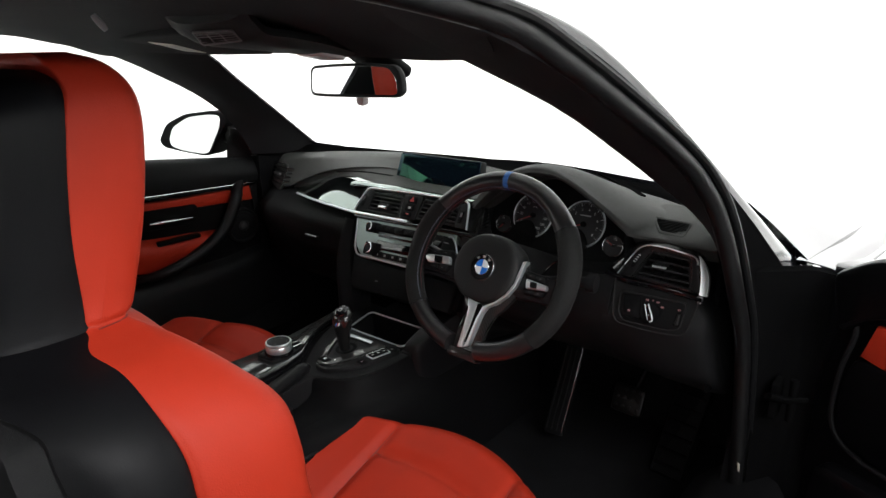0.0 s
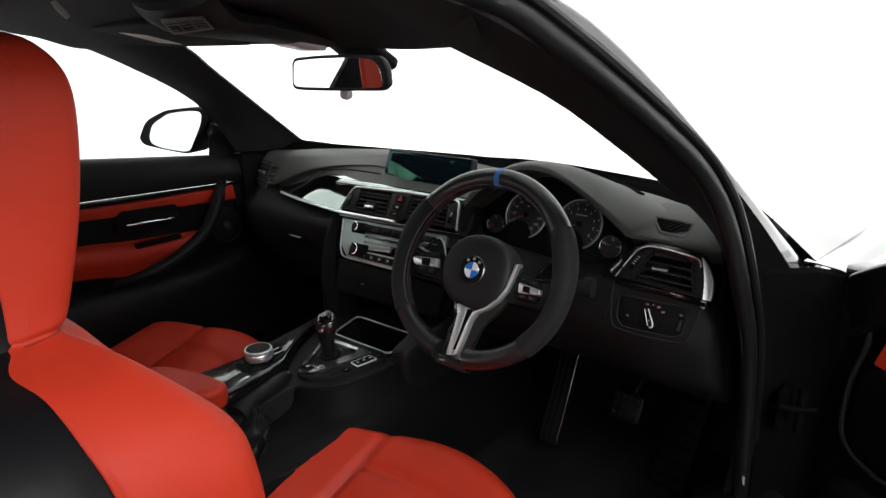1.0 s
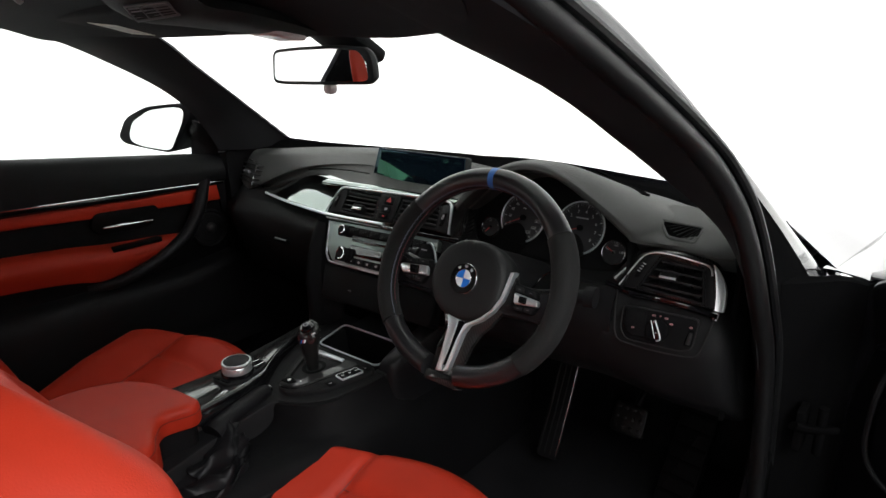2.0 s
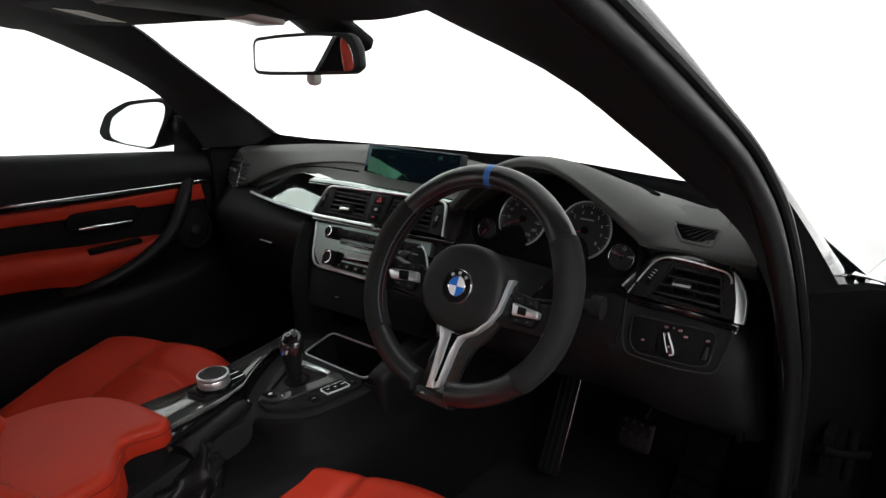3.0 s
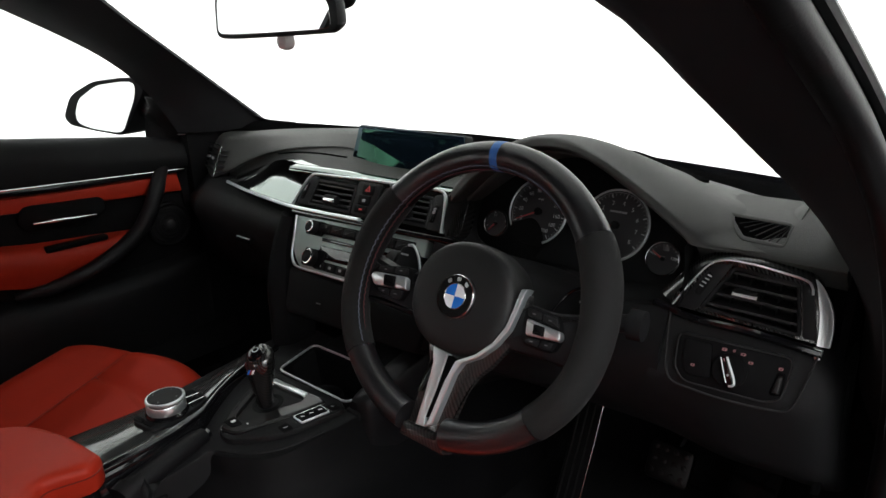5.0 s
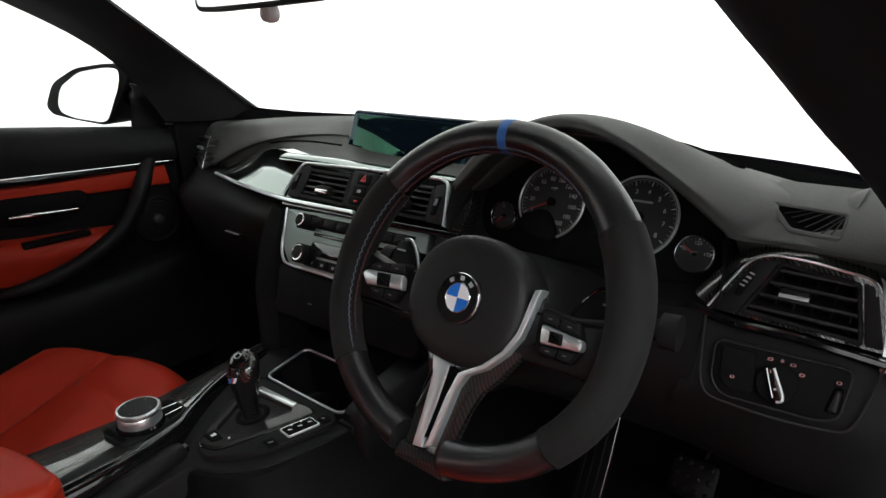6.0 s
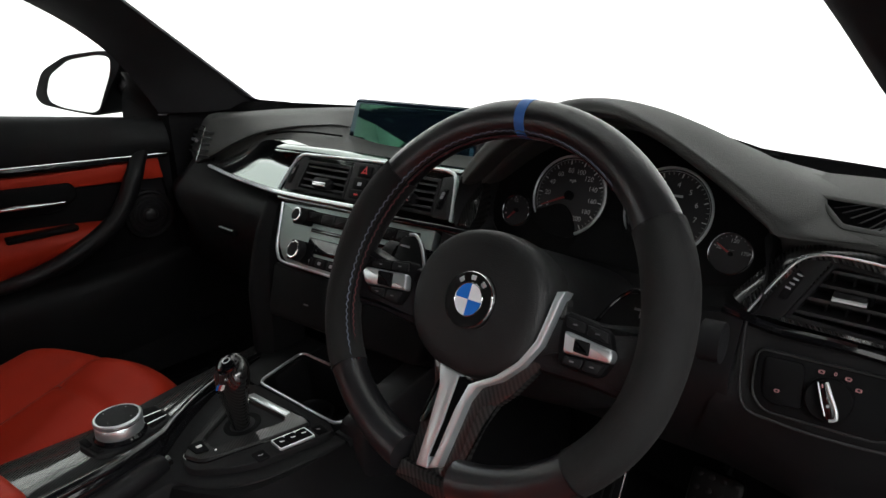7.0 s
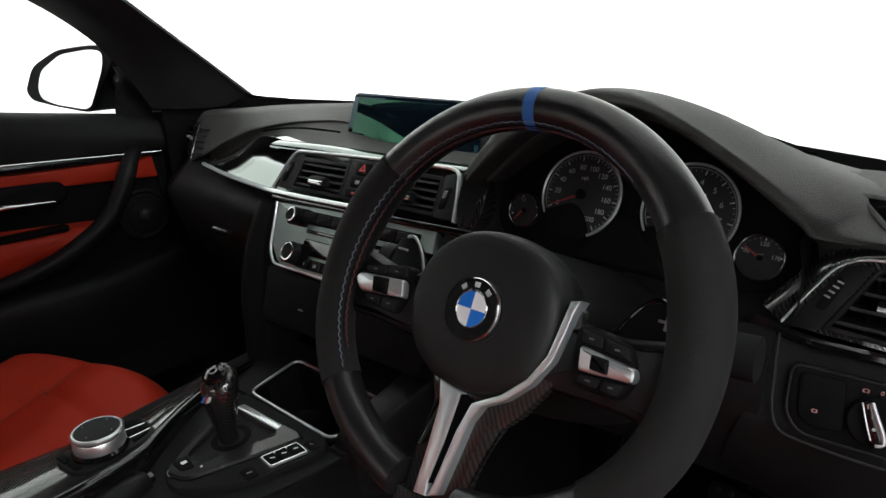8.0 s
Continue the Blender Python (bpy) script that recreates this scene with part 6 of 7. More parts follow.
part("knob_rim", turned(KNOB, [(0.0258, 0.0258), (0.0276, 0.0275), (0.0276, 0.0300), (0.0262, 0.0316), (0.0246, 0.0318), (0.0236, 0.0308)], 48, KU, KV), SATIN, rot, "bright silver rim")
part("touch_pad", turned(KNOB, [(0.0240, 0.029), (0.0238, 0.0316), (0.020, 0.0321)], 40, KU, KV), PLASTIC, rot, "dark touch surface")
for a in (35, 125, 215, 305):
    part("pad_mark", turned(KNOB, [(0.0008, 0.0318), (0.0008, 0.0324)], 8, KU + 0.018 * math.cos(radians(a)), KV + 0.018 * math.sin(radians(a))), GREYPRINT, rot)
for q in ([(-0.0885, -0.1165), (-0.0700, -0.1195), (-0.0680, -0.0985), (-0.0850, -0.0985)], [(-0.0665, -0.1195), (-0.0510, -0.1215), (-0.0520, -0.1110), (-0.0660, -0.1095)], [(-0.0660, -0.1080), (-0.0520, -0.1095), (-0.0530, -0.0985), (-0.0650, -0.0985)], [(-0.0480, -0.1225), (-0.0395, -0.1225), (-0.0480, -0.1010), (-0.0500, -0.1010)], [(-0.0780, -0.1935), (-0.0570, -0.1905), (-0.0610, -0.1835), (-0.0790, -0.1850)], [(-0.0550, -0.1900), (-0.0370, -0.1870), (-0.0370, -0.1790), (-0.0560, -0.1830)]):
    part("key", slab(KNOB, rp(q, 0.0018, 3), 0.004, 0.0082, 0.0012), MATTE, rot)
for a, b in (((-0.0690, -0.1215), (-0.0668, -0.0985)), ((-0.0495, -0.1245), (-0.0510, -0.0985))):
    part("key_edge", tube([KNOB(*a, 0.0080), KNOB(*b, 0.0080)], 0.0009, 6), CHROME, rot, "thin chrome divider")

brake = thing("handbrake", (0.02, -0.2, 0.45), "black leather handbrake lever with gathered boot", "handbrake")
part("grip", tube([(0.001, -0.132, 0.531), (0.005, -0.150, 0.532), (0.012, -0.185, 0.530), (0.019, -0.22, 0.527), (0.026, -0.255, 0.521)], [0.0125, 0.0150, 0.0155, 0.0165, 0.018], 20, 30), BLACK_LEATHER, brake)
part("grip_seam", tube([(0.0115, -0.150, 0.5425), (0.0185, -0.185, 0.5410), (0.0262, -0.22, 0.5385), (0.034, -0.252, 0.534)], 0.0008, 6, 20), BLACK_LEATHER, brake)
part("button", tube([(-0.001, -0.124, 0.531), (0.001, -0.134, 0.531)], 0.0085, 14), GLOSS, brake)
part("collar", tube([(0.0245, -0.247, 0.522), (0.0285, -0.262, 0.518)], 0.0205, 20), BLACK_LEATHER, brake, "ribbed collar of the lever")
boot = []
for t in range(12):
    u = t / 11
    c = Vector((0.026 + 0.012 * u, -0.252 - 0.055 * u, 0.520 - 0.062 * u))
    fold = 0.04 + 0.20 * math.sin(math.pi * min(1, u * 1.25))
    boot.append([c + Vector(((0.022 + 0.070 * u ** 0.8) * math.cos(a) * (1 + fold * math.sin(5 * a + 3.1 * u)), (0.021 + 0.070 * u ** 0.8) * math.sin(a) * (1 + fold * math.cos(4 * a - 2.2 * t)), (0.016 * math.sin(3 * a + 1.4 * t) + 0.007 * math.sin(7 * a - 2.3 * t)) * u + 0.018 * math.sin(a) * (1 - u))) for a in (2 * math.pi * j / 28 for j in range(28))])
part("boot", loft(boot, 84, 56, closed_u=True, caps=True), BLACK_LEATHER, brake, "gathered black leather boot")
part("boot_frame", tube([(0.128, -0.20, 0.447), (0.150, -0.235, 0.447), (0.135, -0.30, 0.446), (0.10, -0.36, 0.446), (0.06, -0.40, 0.446)], 0.005, 8, 30, flat=0.6, up=(0, 0, 1)), PLASTIC, brake, "black frame round the boot")

arm = thing("armrest", (-0.04, -0.45, 0.53), "red leather centre armrest with stitched edge", "armrest")
ARM = level(0.5905, 0.02, -0.35)
arm_poly = rp([(-0.185, -0.66), (-0.185, -0.385), (-0.138, -0.308), (-0.060, -0.280), (0.022, -0.270), (0.038, -0.290), (0.020, -0.340), (0.045, -0.362), (0.092, -0.385), (0.095, -0.66)], [0.02, 0.05, 0.05, 0.04, 0.018, 0.015, 0.02, 0.03, 0.03, 0.02], 7)


def pillow(at, poly, c0, c1, r):
    """A padded plate: rounded shoulders and a softly crowned top."""
    rings = [(inset(poly, 0.002), c0), (poly, c0 + 0.006), (poly, c1 - r)]
    rings += [(inset(poly, r * (1 - math.cos(a))), c1 - r + r * math.sin(a)) for a in np.linspace(0.3, 1.35, 5)]
    rings += [(inset(poly, r + 0.003), c1 + 0.0003)]
    rows = [[at(a, b, c) for a, b in q] for q, c in rings]
    return sheet(rows, True, caps=True)


part("pad", pillow(ARM, arm_poly, -0.040, 0.0, 0.013), RED, arm, "red leather pad")
part("seam", tube([ARM(u, v, -0.0165) for u, v in inset(arm_poly, -0.0002)], 0.0009, 5, closed=True), CREASE, arm)
part("base", slab(ARM, inset(arm_poly, 0.010), -0.33, -0.038, 0.002), MATTE, arm)
bin_poly = rp([(-0.183, -0.66), (-0.183, -0.375), (-0.110, -0.348), (0.018, -0.346), (0.045, -0.364), (0.089, -0.387), (0.092, -0.66)], [0.02, 0.04, 0.04, 0.02, 0.02, 0.03, 0.02], 6)
part("bin_side", slab(ARM, bin_poly, -0.085, -0.0405, 0.004), RED, arm, "red leather side below the pad")

# ---- seats ----
INSERT = 0.46


def cushion_point(a, s, x0, yf, z0, wide):
    """A point of the seat cushion: a across (-1..1), s from front (0) to back (1)."""
    half = wide + 0.01 * math.sin(math.pi * s)
    edge = abs(a)
    rise = 0.046 * math.exp(-((edge - 0.76) / 0.21) ** 2) * (0.10 + 0.90 * min(1, s * 1.9) ** 0.9)
    drop = -0.14 * max(0, (edge - 0.84) / 0.16) ** 2
    crown = 0.012 * max(0, 1 - (edge / 0.85) ** 2) * max(0, 1 - s / 0.55)
    front = -0.115 * max(0, 1 - s / 0.17) ** 2.2
    groove = -0.010 * math.exp(-((edge - INSERT) / 0.030) ** 2) * min(1, s * 4.0)
    if edge < INSERT:
        groove += -0.009 * math.exp(-((s - 0.29) / 0.022) ** 2) + 0.004 * math.cos(edge / INSERT * math.pi / 2)
    y = yf - 0.47 * s + (0.024 - 0.19 * edge ** 2) * (1 - s) ** 2
    return Vector((x0 + a * half, y, z0 + rise + drop + front + crown + groove - 0.15 * s))


def seat_shape(x0, yf, z0, yb, name, label, wide=0.262, shift=0.0):
    seat = thing(name, (x0, yf - 0.3, 0.2), label, "car seat", "front seats")
    n, m = 90, 70
    rows = [[cushion_point(-1 + 2 * j / (n - 1), (i / (m - 1)) ** 1.35, x0, yf, z0, wide) for j in range(n)] for i in range(m)]
    base = [[Vector((q.x, q.y - 0.012, z0 - 0.19)) for q in rows[0]]]
    part("cushion", sheet(base + rows), RED, seat, "red leather seat cushion", smooth=60)
    part("cushion_base", box(x0 - 0.245, x0 + 0.245, yf - 0.47, yf - 0.10, 0.2, z0 - 0.20), BLACK_LEATHER, seat, "black seat base")
    lift = Vector((0, 0, -0.0004))
    part("seam", tube([cushion_point(a, 0.29, x0, yf, z0, wide) + lift for a in np.linspace(-INSERT, INSERT, 26)], 0.0012, 6), CREASE, seat, "dark cross seam")
    for a in (-INSERT, INSERT):
        part("seam", tube([cushion_point(a, s, x0, yf, z0, wide) + lift for s in np.linspace(0.02, 0.95, 30)], 0.0012, 6), CREASE, seat, "dark side seam")
        part("stitching", tube([cushion_point(a * 1.75, s, x0, yf, z0, wide) + Vector((0, 0, 0.0002)) for s in np.linspace(0.03, 0.95, 30)], 0.0007, 5), RED, seat, "tone-on-tone bolster stitching")
    # height, half width, front of bolster, front of middle, red-to-black edge, back
    x0 += shift
    spec = ((0.27, 0.262, 0.20, 0.16, 0.09, 0.0), (0.44, 0.258, 0.175, 0.13, 0.06, -0.03), (0.60, 0.253, 0.105, 0.065, -0.01, -0.10), (0.73, 0.250, 0.018, -0.015, -0.085, -0.18), (0.80, 0.248, 0.001, -0.025, -0.094, -0.19), (0.845, 0.244, -0.001, -0.03, -0.102, -0.195), (0.885, 0.232, -0.006, -0.036, -0.102, -0.195), (0.915, 0.210, -0.028, -0.045, -0.107, -0.195), (0.940, 0.170, -0.052, -0.052, -0.112, -0.195), (0.950, 0.134, -0.066, -0.062, -0.120, -0.19), (0.958, 0.1065, -0.077, -0.072, -0.112, -0.187), (0.966, 0.104, -0.070, -0.066, -0.110, -0.185), (0.985, 0.101, -0.062, -0.058, -0.108, -0.18), (1.03, 0.099, -0.048, -0.046, -0.106, -0.178), (1.08, 0.098, -0.037, -0.038, -0.100, -0.172), (1.125, 0.096, -0.032, -0.034, -0.092, -0.165), (1.150, 0.090, -0.036, -0.038, -0.086, -0.155), (1.168, 0.076, -0.050, -0.050, -0.092, -0.135), (1.176, 0.045, -0.066, -0.066, -0.090, -0.11))
    red, black = [], []
    for z, w, f, c, split, b in spec:
        half = [(0.0, c), (0.45 * w, c), (0.72 * w, f - 0.003), (0.88 * w, f), (0.965 * w, f - 0.010), (w, f - 0.030), (1.002 * w, (f + split) / 2 - 0.010), (0.998 * w, split + 0.010), (0.984 * w, split + 0.001), (0.955 * w, split - 0.003), (0.80 * w, split - 0.003), (0.40 * w, split - 0.003), (0.0, split - 0.003)]
        red.append([Vector((x0 + s * a, yb + y, z)) for s, q in ((1, half), (-1, half[::-1])) for a, y in (q if s > 0 else [p for p in q if p[0] > 0])])
        back = [(0.0, split + 0.003), (w * 0.50, split + 0.003), (w * 0.85, split + 0.003), (w * 0.940, split + 0.003), (w * 0.970, split - 0.002), (w * 0.990, split - 0.012), (w * 0.996, split - 0.024), (w * 0.985, split - 0.042), (w * 0.93, (split + b) / 2 - 0.024), (w * 0.80, b - 0.002), (w * 0.5, b - 0.012), (0.0, b - 0.016)]
        zz = z if z < 1.08 else 1.08 + (z - 1.08) * 0.86
        black.append([Vector((x0 + s * a, yb + y, zz)) for s, q in ((1, back), (-1, back[::-1])) for a, y in (q if s > 0 else [p for p in q if p[0] > 0])])
    part("backrest", loft(red, 96, 110, closed_u=True, caps=True), RED, seat, "red leather backrest with built-in headrest", smooth=60)
    part("back_shell", loft(black[:11], 72, 70, closed_u=True, caps=True), SEAT_BLACK, seat, "black leather seat back", smooth=60)
    part("headrest_back", loft([[q + Vector((0, 0, 0.0)) for q in black[10]]] + black[11:], 72, 60, closed_u=True, caps=True), SEAT_BLACK, seat, "black leather headrest back", smooth=60)
    for side in (1, -1):
        for rows_, nm in ((spec[2:10], "stitched bolster seam"), (spec[11:17], "stitched headrest seam")):
            edge = cr([(x0 + side * w * 0.865, yb + f - 0.0009, z) for z, w, f, c, split, b in rows_], 160)
            bm = bmesh.new()
            for k in range(0, 157, 3):
                tube([edge[k], edge[k + 1], edge[k + 2].lerp(edge[k + 1], 0.4)], 0.0007, 6, bm=bm)
            part("stitching", bm, RED_THREAD, seat, nm)
        z, w, f, c, split, b = spec[10]
        fold = [(0.45 * w, c), (0.72 * w, f - 0.003), (0.88 * w, f), (0.965 * w, f - 0.010), (w, f - 0.028), (1.002 * w, (f + split) / 2 - 0.008)]
        # thin dark tube stands in for the shade inside this fold
        part("crease", tube([(x0 + side * a, yb + y, z) for a, y in fold], 0.0008, 6, 30), CREASE, seat, "dark red line as shade in the fold below the headrest")
    return seat


seat_shape(0.362, -0.002, 0.476, -0.561, "driver_seat", "red and black leather sports seat beside the open door", 0.296, 0.014)
seat_shape(-0.385, 0.045, 0.472, -0.545, "passenger_seat", "red and black leather sports seat beside the closed door", 0.285)

belt = thing("seat_belt", (0.66, -0.78, 0.9), "dark grey woven seat belt hanging beside the driver's seat", "seat belt")
strap = [(0.66, -0.95, 1.13), (0.655, -0.86, 1.06), (0.65, -0.778, 0.988), (0.655, -0.764, 0.93), (0.67, -0.72, 0.70), (0.70, -0.65, 0.45), (0.715, -0.64, 0.31)]
part("strap", loft([[Vector(p) + Vector((0.018 * k, 0.006 * k, 0.009 * k)) for p in strap] for k in (-1, -0.5, 0.5, 1)], 40, 6), WEBBING, belt)
part("strap_lining", loft([[Vector(p) + Vector((0.018 * k, -0.0015 + 0.006 * k, -0.001 + 0.009 * k)) for p in strap] for k in (1, 0.5, -0.5, -1)], 40, 6), WEBBING, belt)

# ---- passenger door ----
door = thing("door_1", (-0.78, -0.2, 0.35), "closed passenger door with black and red leather trim", "car door")
DOOR = lambda y, z, h=0.0: Vector((-0.752 + h, y, z))
def belt_z(y):
    return 0.879 - 0.11 * y
part("panel", slab(DOOR, [(-1.0, 0.30), (0.34, 0.30), (0.34, 0.80), (0.25, belt_z(0.25) - 0.004), (-1.0, belt_z(-1.0) - 0.004)], -0.07, 0.0, 0.004), MATTE, door, "black door panel")
up_rows = [[Vector((-0.775, y, belt_z(y))), Vector((-0.755, y, belt_z(y) + 0.002)), Vector((-0.735, y, belt_z(y) - 0.012)), Vector((-0.722, y, belt_z(y) - 0.045)), Vector((-0.728, y, 0.802 - 0.05 * (y + 0.25) * 0.8))] for y in (-1.0, -0.6, -0.25, 0.0, 0.15, 0.27)]
part("upper_pad", shell(up_rows, 12, 24, (-0.015, 0, 0)), PLASTIC, door, "grained black upper door pad")
chrome_line = [DOOR(y, 0.800 - 0.046 * (y + 0.25), 0.024) for y in (-1.0, -0.5, -0.25, 0.0, 0.15, 0.262)]
part("chrome_strip", tube(chrome_line, 0.0022, 8, 40), CHROME, door, "thin chrome strip")
part("gloss_strip", slab(DOOR, [(-1.0, 0.833), (0.262, 0.775), (0.262, 0.768), (0.0, 0.773), (-0.25, 0.782), (-1.0, 0.812)], 0.0, 0.022, 0.003), GLOSS, door, "gloss black strip")
part("red_insert", slab(DOOR, [(-1.0, 0.812), (-0.25, 0.780), (0.0, 0.768), (0.20, 0.766), (0.285, 0.775), (0.257, 0.720), (0.14, 0.727), (-0.11, 0.740), (-0.27, 0.752), (-1.0, 0.786)], 0.0, 0.012, 0.005), RED, door, "red leather upper insert")
part("handle_plate", slab(DOOR, rp([(-0.104, 0.754), (0.062, 0.745), (0.070, 0.712), (0.030, 0.687), (-0.098, 0.694), (-0.116, 0.716)], [0.02, 0.02, 0.02, 0.03, 0.02, 0.015], 6), 0.0, 0.015, 0.005), MATTE, door)
part("door_handle", tube([DOOR(-0.088, 0.715, 0.022), DOOR(-0.05, 0.714, 0.028), (DOOR(0.0, 0.711, 0.030)), DOOR(0.038, 0.708, 0.024)], [0.003, 0.006, 0.004, 0.0025], 10, 20), CHROME, door, "chrome door release handle")
part("red_armrest", shell([[(-0.752, y, za) for y, za in ((-1.0, 0.735), (-0.28, 0.688), (-0.08, 0.666), (0.06, 0.655), (0.125, 0.648))], [(-0.722, y, za) for y, za in ((-1.0, 0.722), (-0.28, 0.675), (-0.08, 0.653), (0.06, 0.645), (0.12, 0.640))], [(-0.712, y, za) for y, za in ((-1.0, 0.69), (-0.28, 0.645), (-0.08, 0.62), (0.03, 0.622), (0.09, 0.628))], [(-0.730, y, za) for y, za in ((-1.0, 0.655), (-0.295, 0.606), (-0.11, 0.576), (-0.03, 0.585), (0.05, 0.61))]], 26, 14, (-0.02, 0, 0)), RED, door, "red leather door armrest")
part("armrest_switches", rbox(lambda y, z, h=0.0: Vector((-0.735 + h, y, z)), -0.08, 0.05, 0.648, 0.660, 0.0, 0.022, 0.004), MATTE, door)
part("grab_handle", tube([(-0.738, 0.212, 0.785), (-0.722, 0.192, 0.768), (-0.704, 0.172, 0.742), (-0.700, 0.142, 0.690), (-0.700, 0.100, 0.643), (-0.700, 0.012, 0.597), (-0.706, -0.08, 0.573), (-0.735, -0.15, 0.562)], [0.013, 0.016, 0.018, 0.0185, 0.0185, 0.0175, 0.015, 0.010], 18, 56), BLACK_LEATHER, door, "curved black leather grab handle")
SPK = lambda y, z, h=0.0: Vector((-0.742 + h, y, z))
speaker = part("speaker", turned(SPK, [(0.056, -0.004), (0.055, 0.006), (0.051, 0.009), (0.048, 0.007), (0.046, 0.004), (0.030, 0.006), (0.016, 0.008)], 40, 0.206, 0.645), PLASTIC, door, "round black door speaker")
for r in (0.022, 0.030, 0.038):
    part("speaker_ring", tube([SPK(0.206 + r * math.cos(a), 0.645 + r * math.sin(a), 0.0065) for a in (2 * math.pi * k / 36 for k in range(36))], 0.0012, 6, closed=True), MATTE, speaker)
part("speaker_cap", turned(SPK, [(0.017, 0.004), (0.016, 0.012), (0.011, 0.017), (0.004, 0.019)], 24, 0.206, 0.645), SLAT, speaker, "dull black speaker cap")
part("door_pocket", shell([[(-0.75, -0.75, 0.56), (-0.75, -0.13, 0.555), (-0.75, 0.11, 0.553), (-0.75, 0.28, 0.57)], [(-0.70, -0.75, 0.535), (-0.70, -0.13, 0.53), (-0.70, 0.11, 0.528), (-0.72, 0.28, 0.545)], [(-0.695, -0.75, 0.44), (-0.695, -0.13, 0.44), (-0.70, 0.11, 0.44), (-0.72, 0.28, 0.46)], [(-0.72, -0.75, 0.32), (-0.72, -0.13, 0.32), (-0.72, 0.11, 0.32), (-0.73, 0.28, 0.34)]], 20, 14, (-0.02, 0, 0)), PLASTIC, door, "black door pocket")
part("mirror_sail", shell([[(-0.758, 0.215, 0.940), (-0.764, 0.200, 0.90), (-0.766, 0.195, 0.854)], [(-0.745, 0.20, 0.955), (-0.742, 0.24, 0.90), (-0.742, 0.28, 0.845)], [(-0.715, 0.235, 0.935), (-0.712, 0.29, 0.88), (-0.712, 0.34, 0.83)]], 10, 10, (-0.01, 0.01, 0)), PLASTIC, door, "black triangular trim behind the mirror")
part("sail_mark", turned(lambda a, b, c=0.0: Vector((-0.7335 + c, 0.262 + a, 0.884 + b)), [(0.006, 0.0), (0.006, 0.002), (0.004, 0.003)], 12, 0.0, 0.0), GREYTRIM, door)
part("sail_mark", tube([(-0.724, 0.255, 0.862), (-0.722, 0.30, 0.857)], 0.0015, 6), GREYPRINT, door)

MIR = slope(0.155, 0.42, 0.02, -0.88, 0.925)
mir = thing("door_mirror", (-0.80, 0.2, 0.86), "glossy black door mirror with clear glass", "door mirror")
case = rp([(-1.0, 0.905), (-0.970, 0.958), (-0.90, 0.990), (-0.81, 0.999), (-0.755, 0.995), (-0.757, 0.965), (-0.825, 0.866), (-0.845, 0.861), (-0.925, 0.872), (-0.987, 0.884)], [0.02, 0.02, 0.02, 0.02, 0.01, 0.01, 0.01, 0.01, 0.02, 0.015], 5)
part("case", slab(lambda x, z, h=0.0: MIR(x, z, h), case, -0.075, 0.004, 0.006), MATTE, mir)
glass_poly = rp([(-0.960, 0.910), (-0.944, 0.948), (-0.885, 0.981), (-0.81, 0.990), (-0.776, 0.986), (-0.782, 0.952), (-0.826, 0.874), (-0.845, 0.868), (-0.92, 0.877), (-0.955, 0.890)], 0.016, 5)
part("mirror_glass", slab(MIR, glass_poly, 0.0, 0.0055, 0.0004), MIRROR, mir, "silvered mirror glass", smooth=0)
part("arm", tube([(-0.815, 0.25, 0.925), (-0.79, 0.245, 0.922), (-0.765, 0.245, 0.915)], [0.045, 0.044, 0.04], 16, 12, flat=0.8), BODY, mir)

# ---- driver's door, open ----
od = thing("door_2", (0.86, 0.33, 0.35), "open driver's door with black and red leather trim", "car door")
HINGE = Matrix.Translation((0.835, 0.36, 0)) @ pose(0, 0, 0, 0, 0, 62)
OD = lambda y, z, h=0.0: HINGE @ Vector((-h, -y, z))
part("skin", slab(OD, [(0.0, 0.25), (1.1, 0.25), (1.1, 0.90), (0.0, 0.80)], -0.10, -0.02, 0.01), PAINT, od, "glossy black door skin")
part("panel", slab(OD, rp([(0.02, 0.28), (1.08, 0.28), (1.08, 0.88), (0.06, 0.79), (0.02, 0.6)], 0.03), -0.02, 0.0, 0.008), BODY, od)
part("upper_pad", slab(OD, rp([(0.03, 0.80), (0.10, 0.848), (1.05, 0.90), (1.05, 0.80), (0.12, 0.755), (0.055, 0.70)], [0.015, 0.03, 0.02, 0.02, 0.03, 0.02]), 0.0, 0.022, 0.010), BODY, od, "grained black upper door pad")
part("red_insert", slab(OD, [(0.094, 0.674), (0.112, 0.735), (0.9, 0.785), (0.9, 0.70), (0.131, 0.668)], 0.0, 0.012, 0.004), RED, od, "red leather door insert")
part("armrest_panel", slab(OD, rp([(0.072, 0.62), (0.090, 0.668), (0.9, 0.692), (0.9, 0.505), (0.15, 0.500), (0.075, 0.515)], [0.03, 0.01, 0.02, 0.02, 0.05, 0.04]), 0.0, 0.014, 0.006), BODY, od, "black leather armrest panel")
part("panel_ridge", tube([OD(u, v, 0.006) for u, v in ((0.075, 0.735), (0.078, 0.70), (0.066, 0.645), (0.062, 0.59), (0.064, 0.54), (0.085, 0.508), (0.125, 0.494), (0.20, 0.490), (0.9, 0.49))], 0.005, 8, 60), PLASTIC, od)
part("door_pocket", slab(OD, rp([(0.06, 0.46), (0.9, 0.47), (0.9, 0.30), (0.05, 0.30)], 0.04), 0.0, 0.03, 0.012), BODY, od)
strip = thing("check_strap", (0.80, 0.34, 0.55), "dark metal door check strap and hinge", "door hinge")
part("hinge_plate", rbox(lambda y, z, h=0.0: Vector((0.80 + h, y, z)), 0.27, 0.31, 0.53, 0.60, 0.0, 0.012, 0.004), BAND, strip)
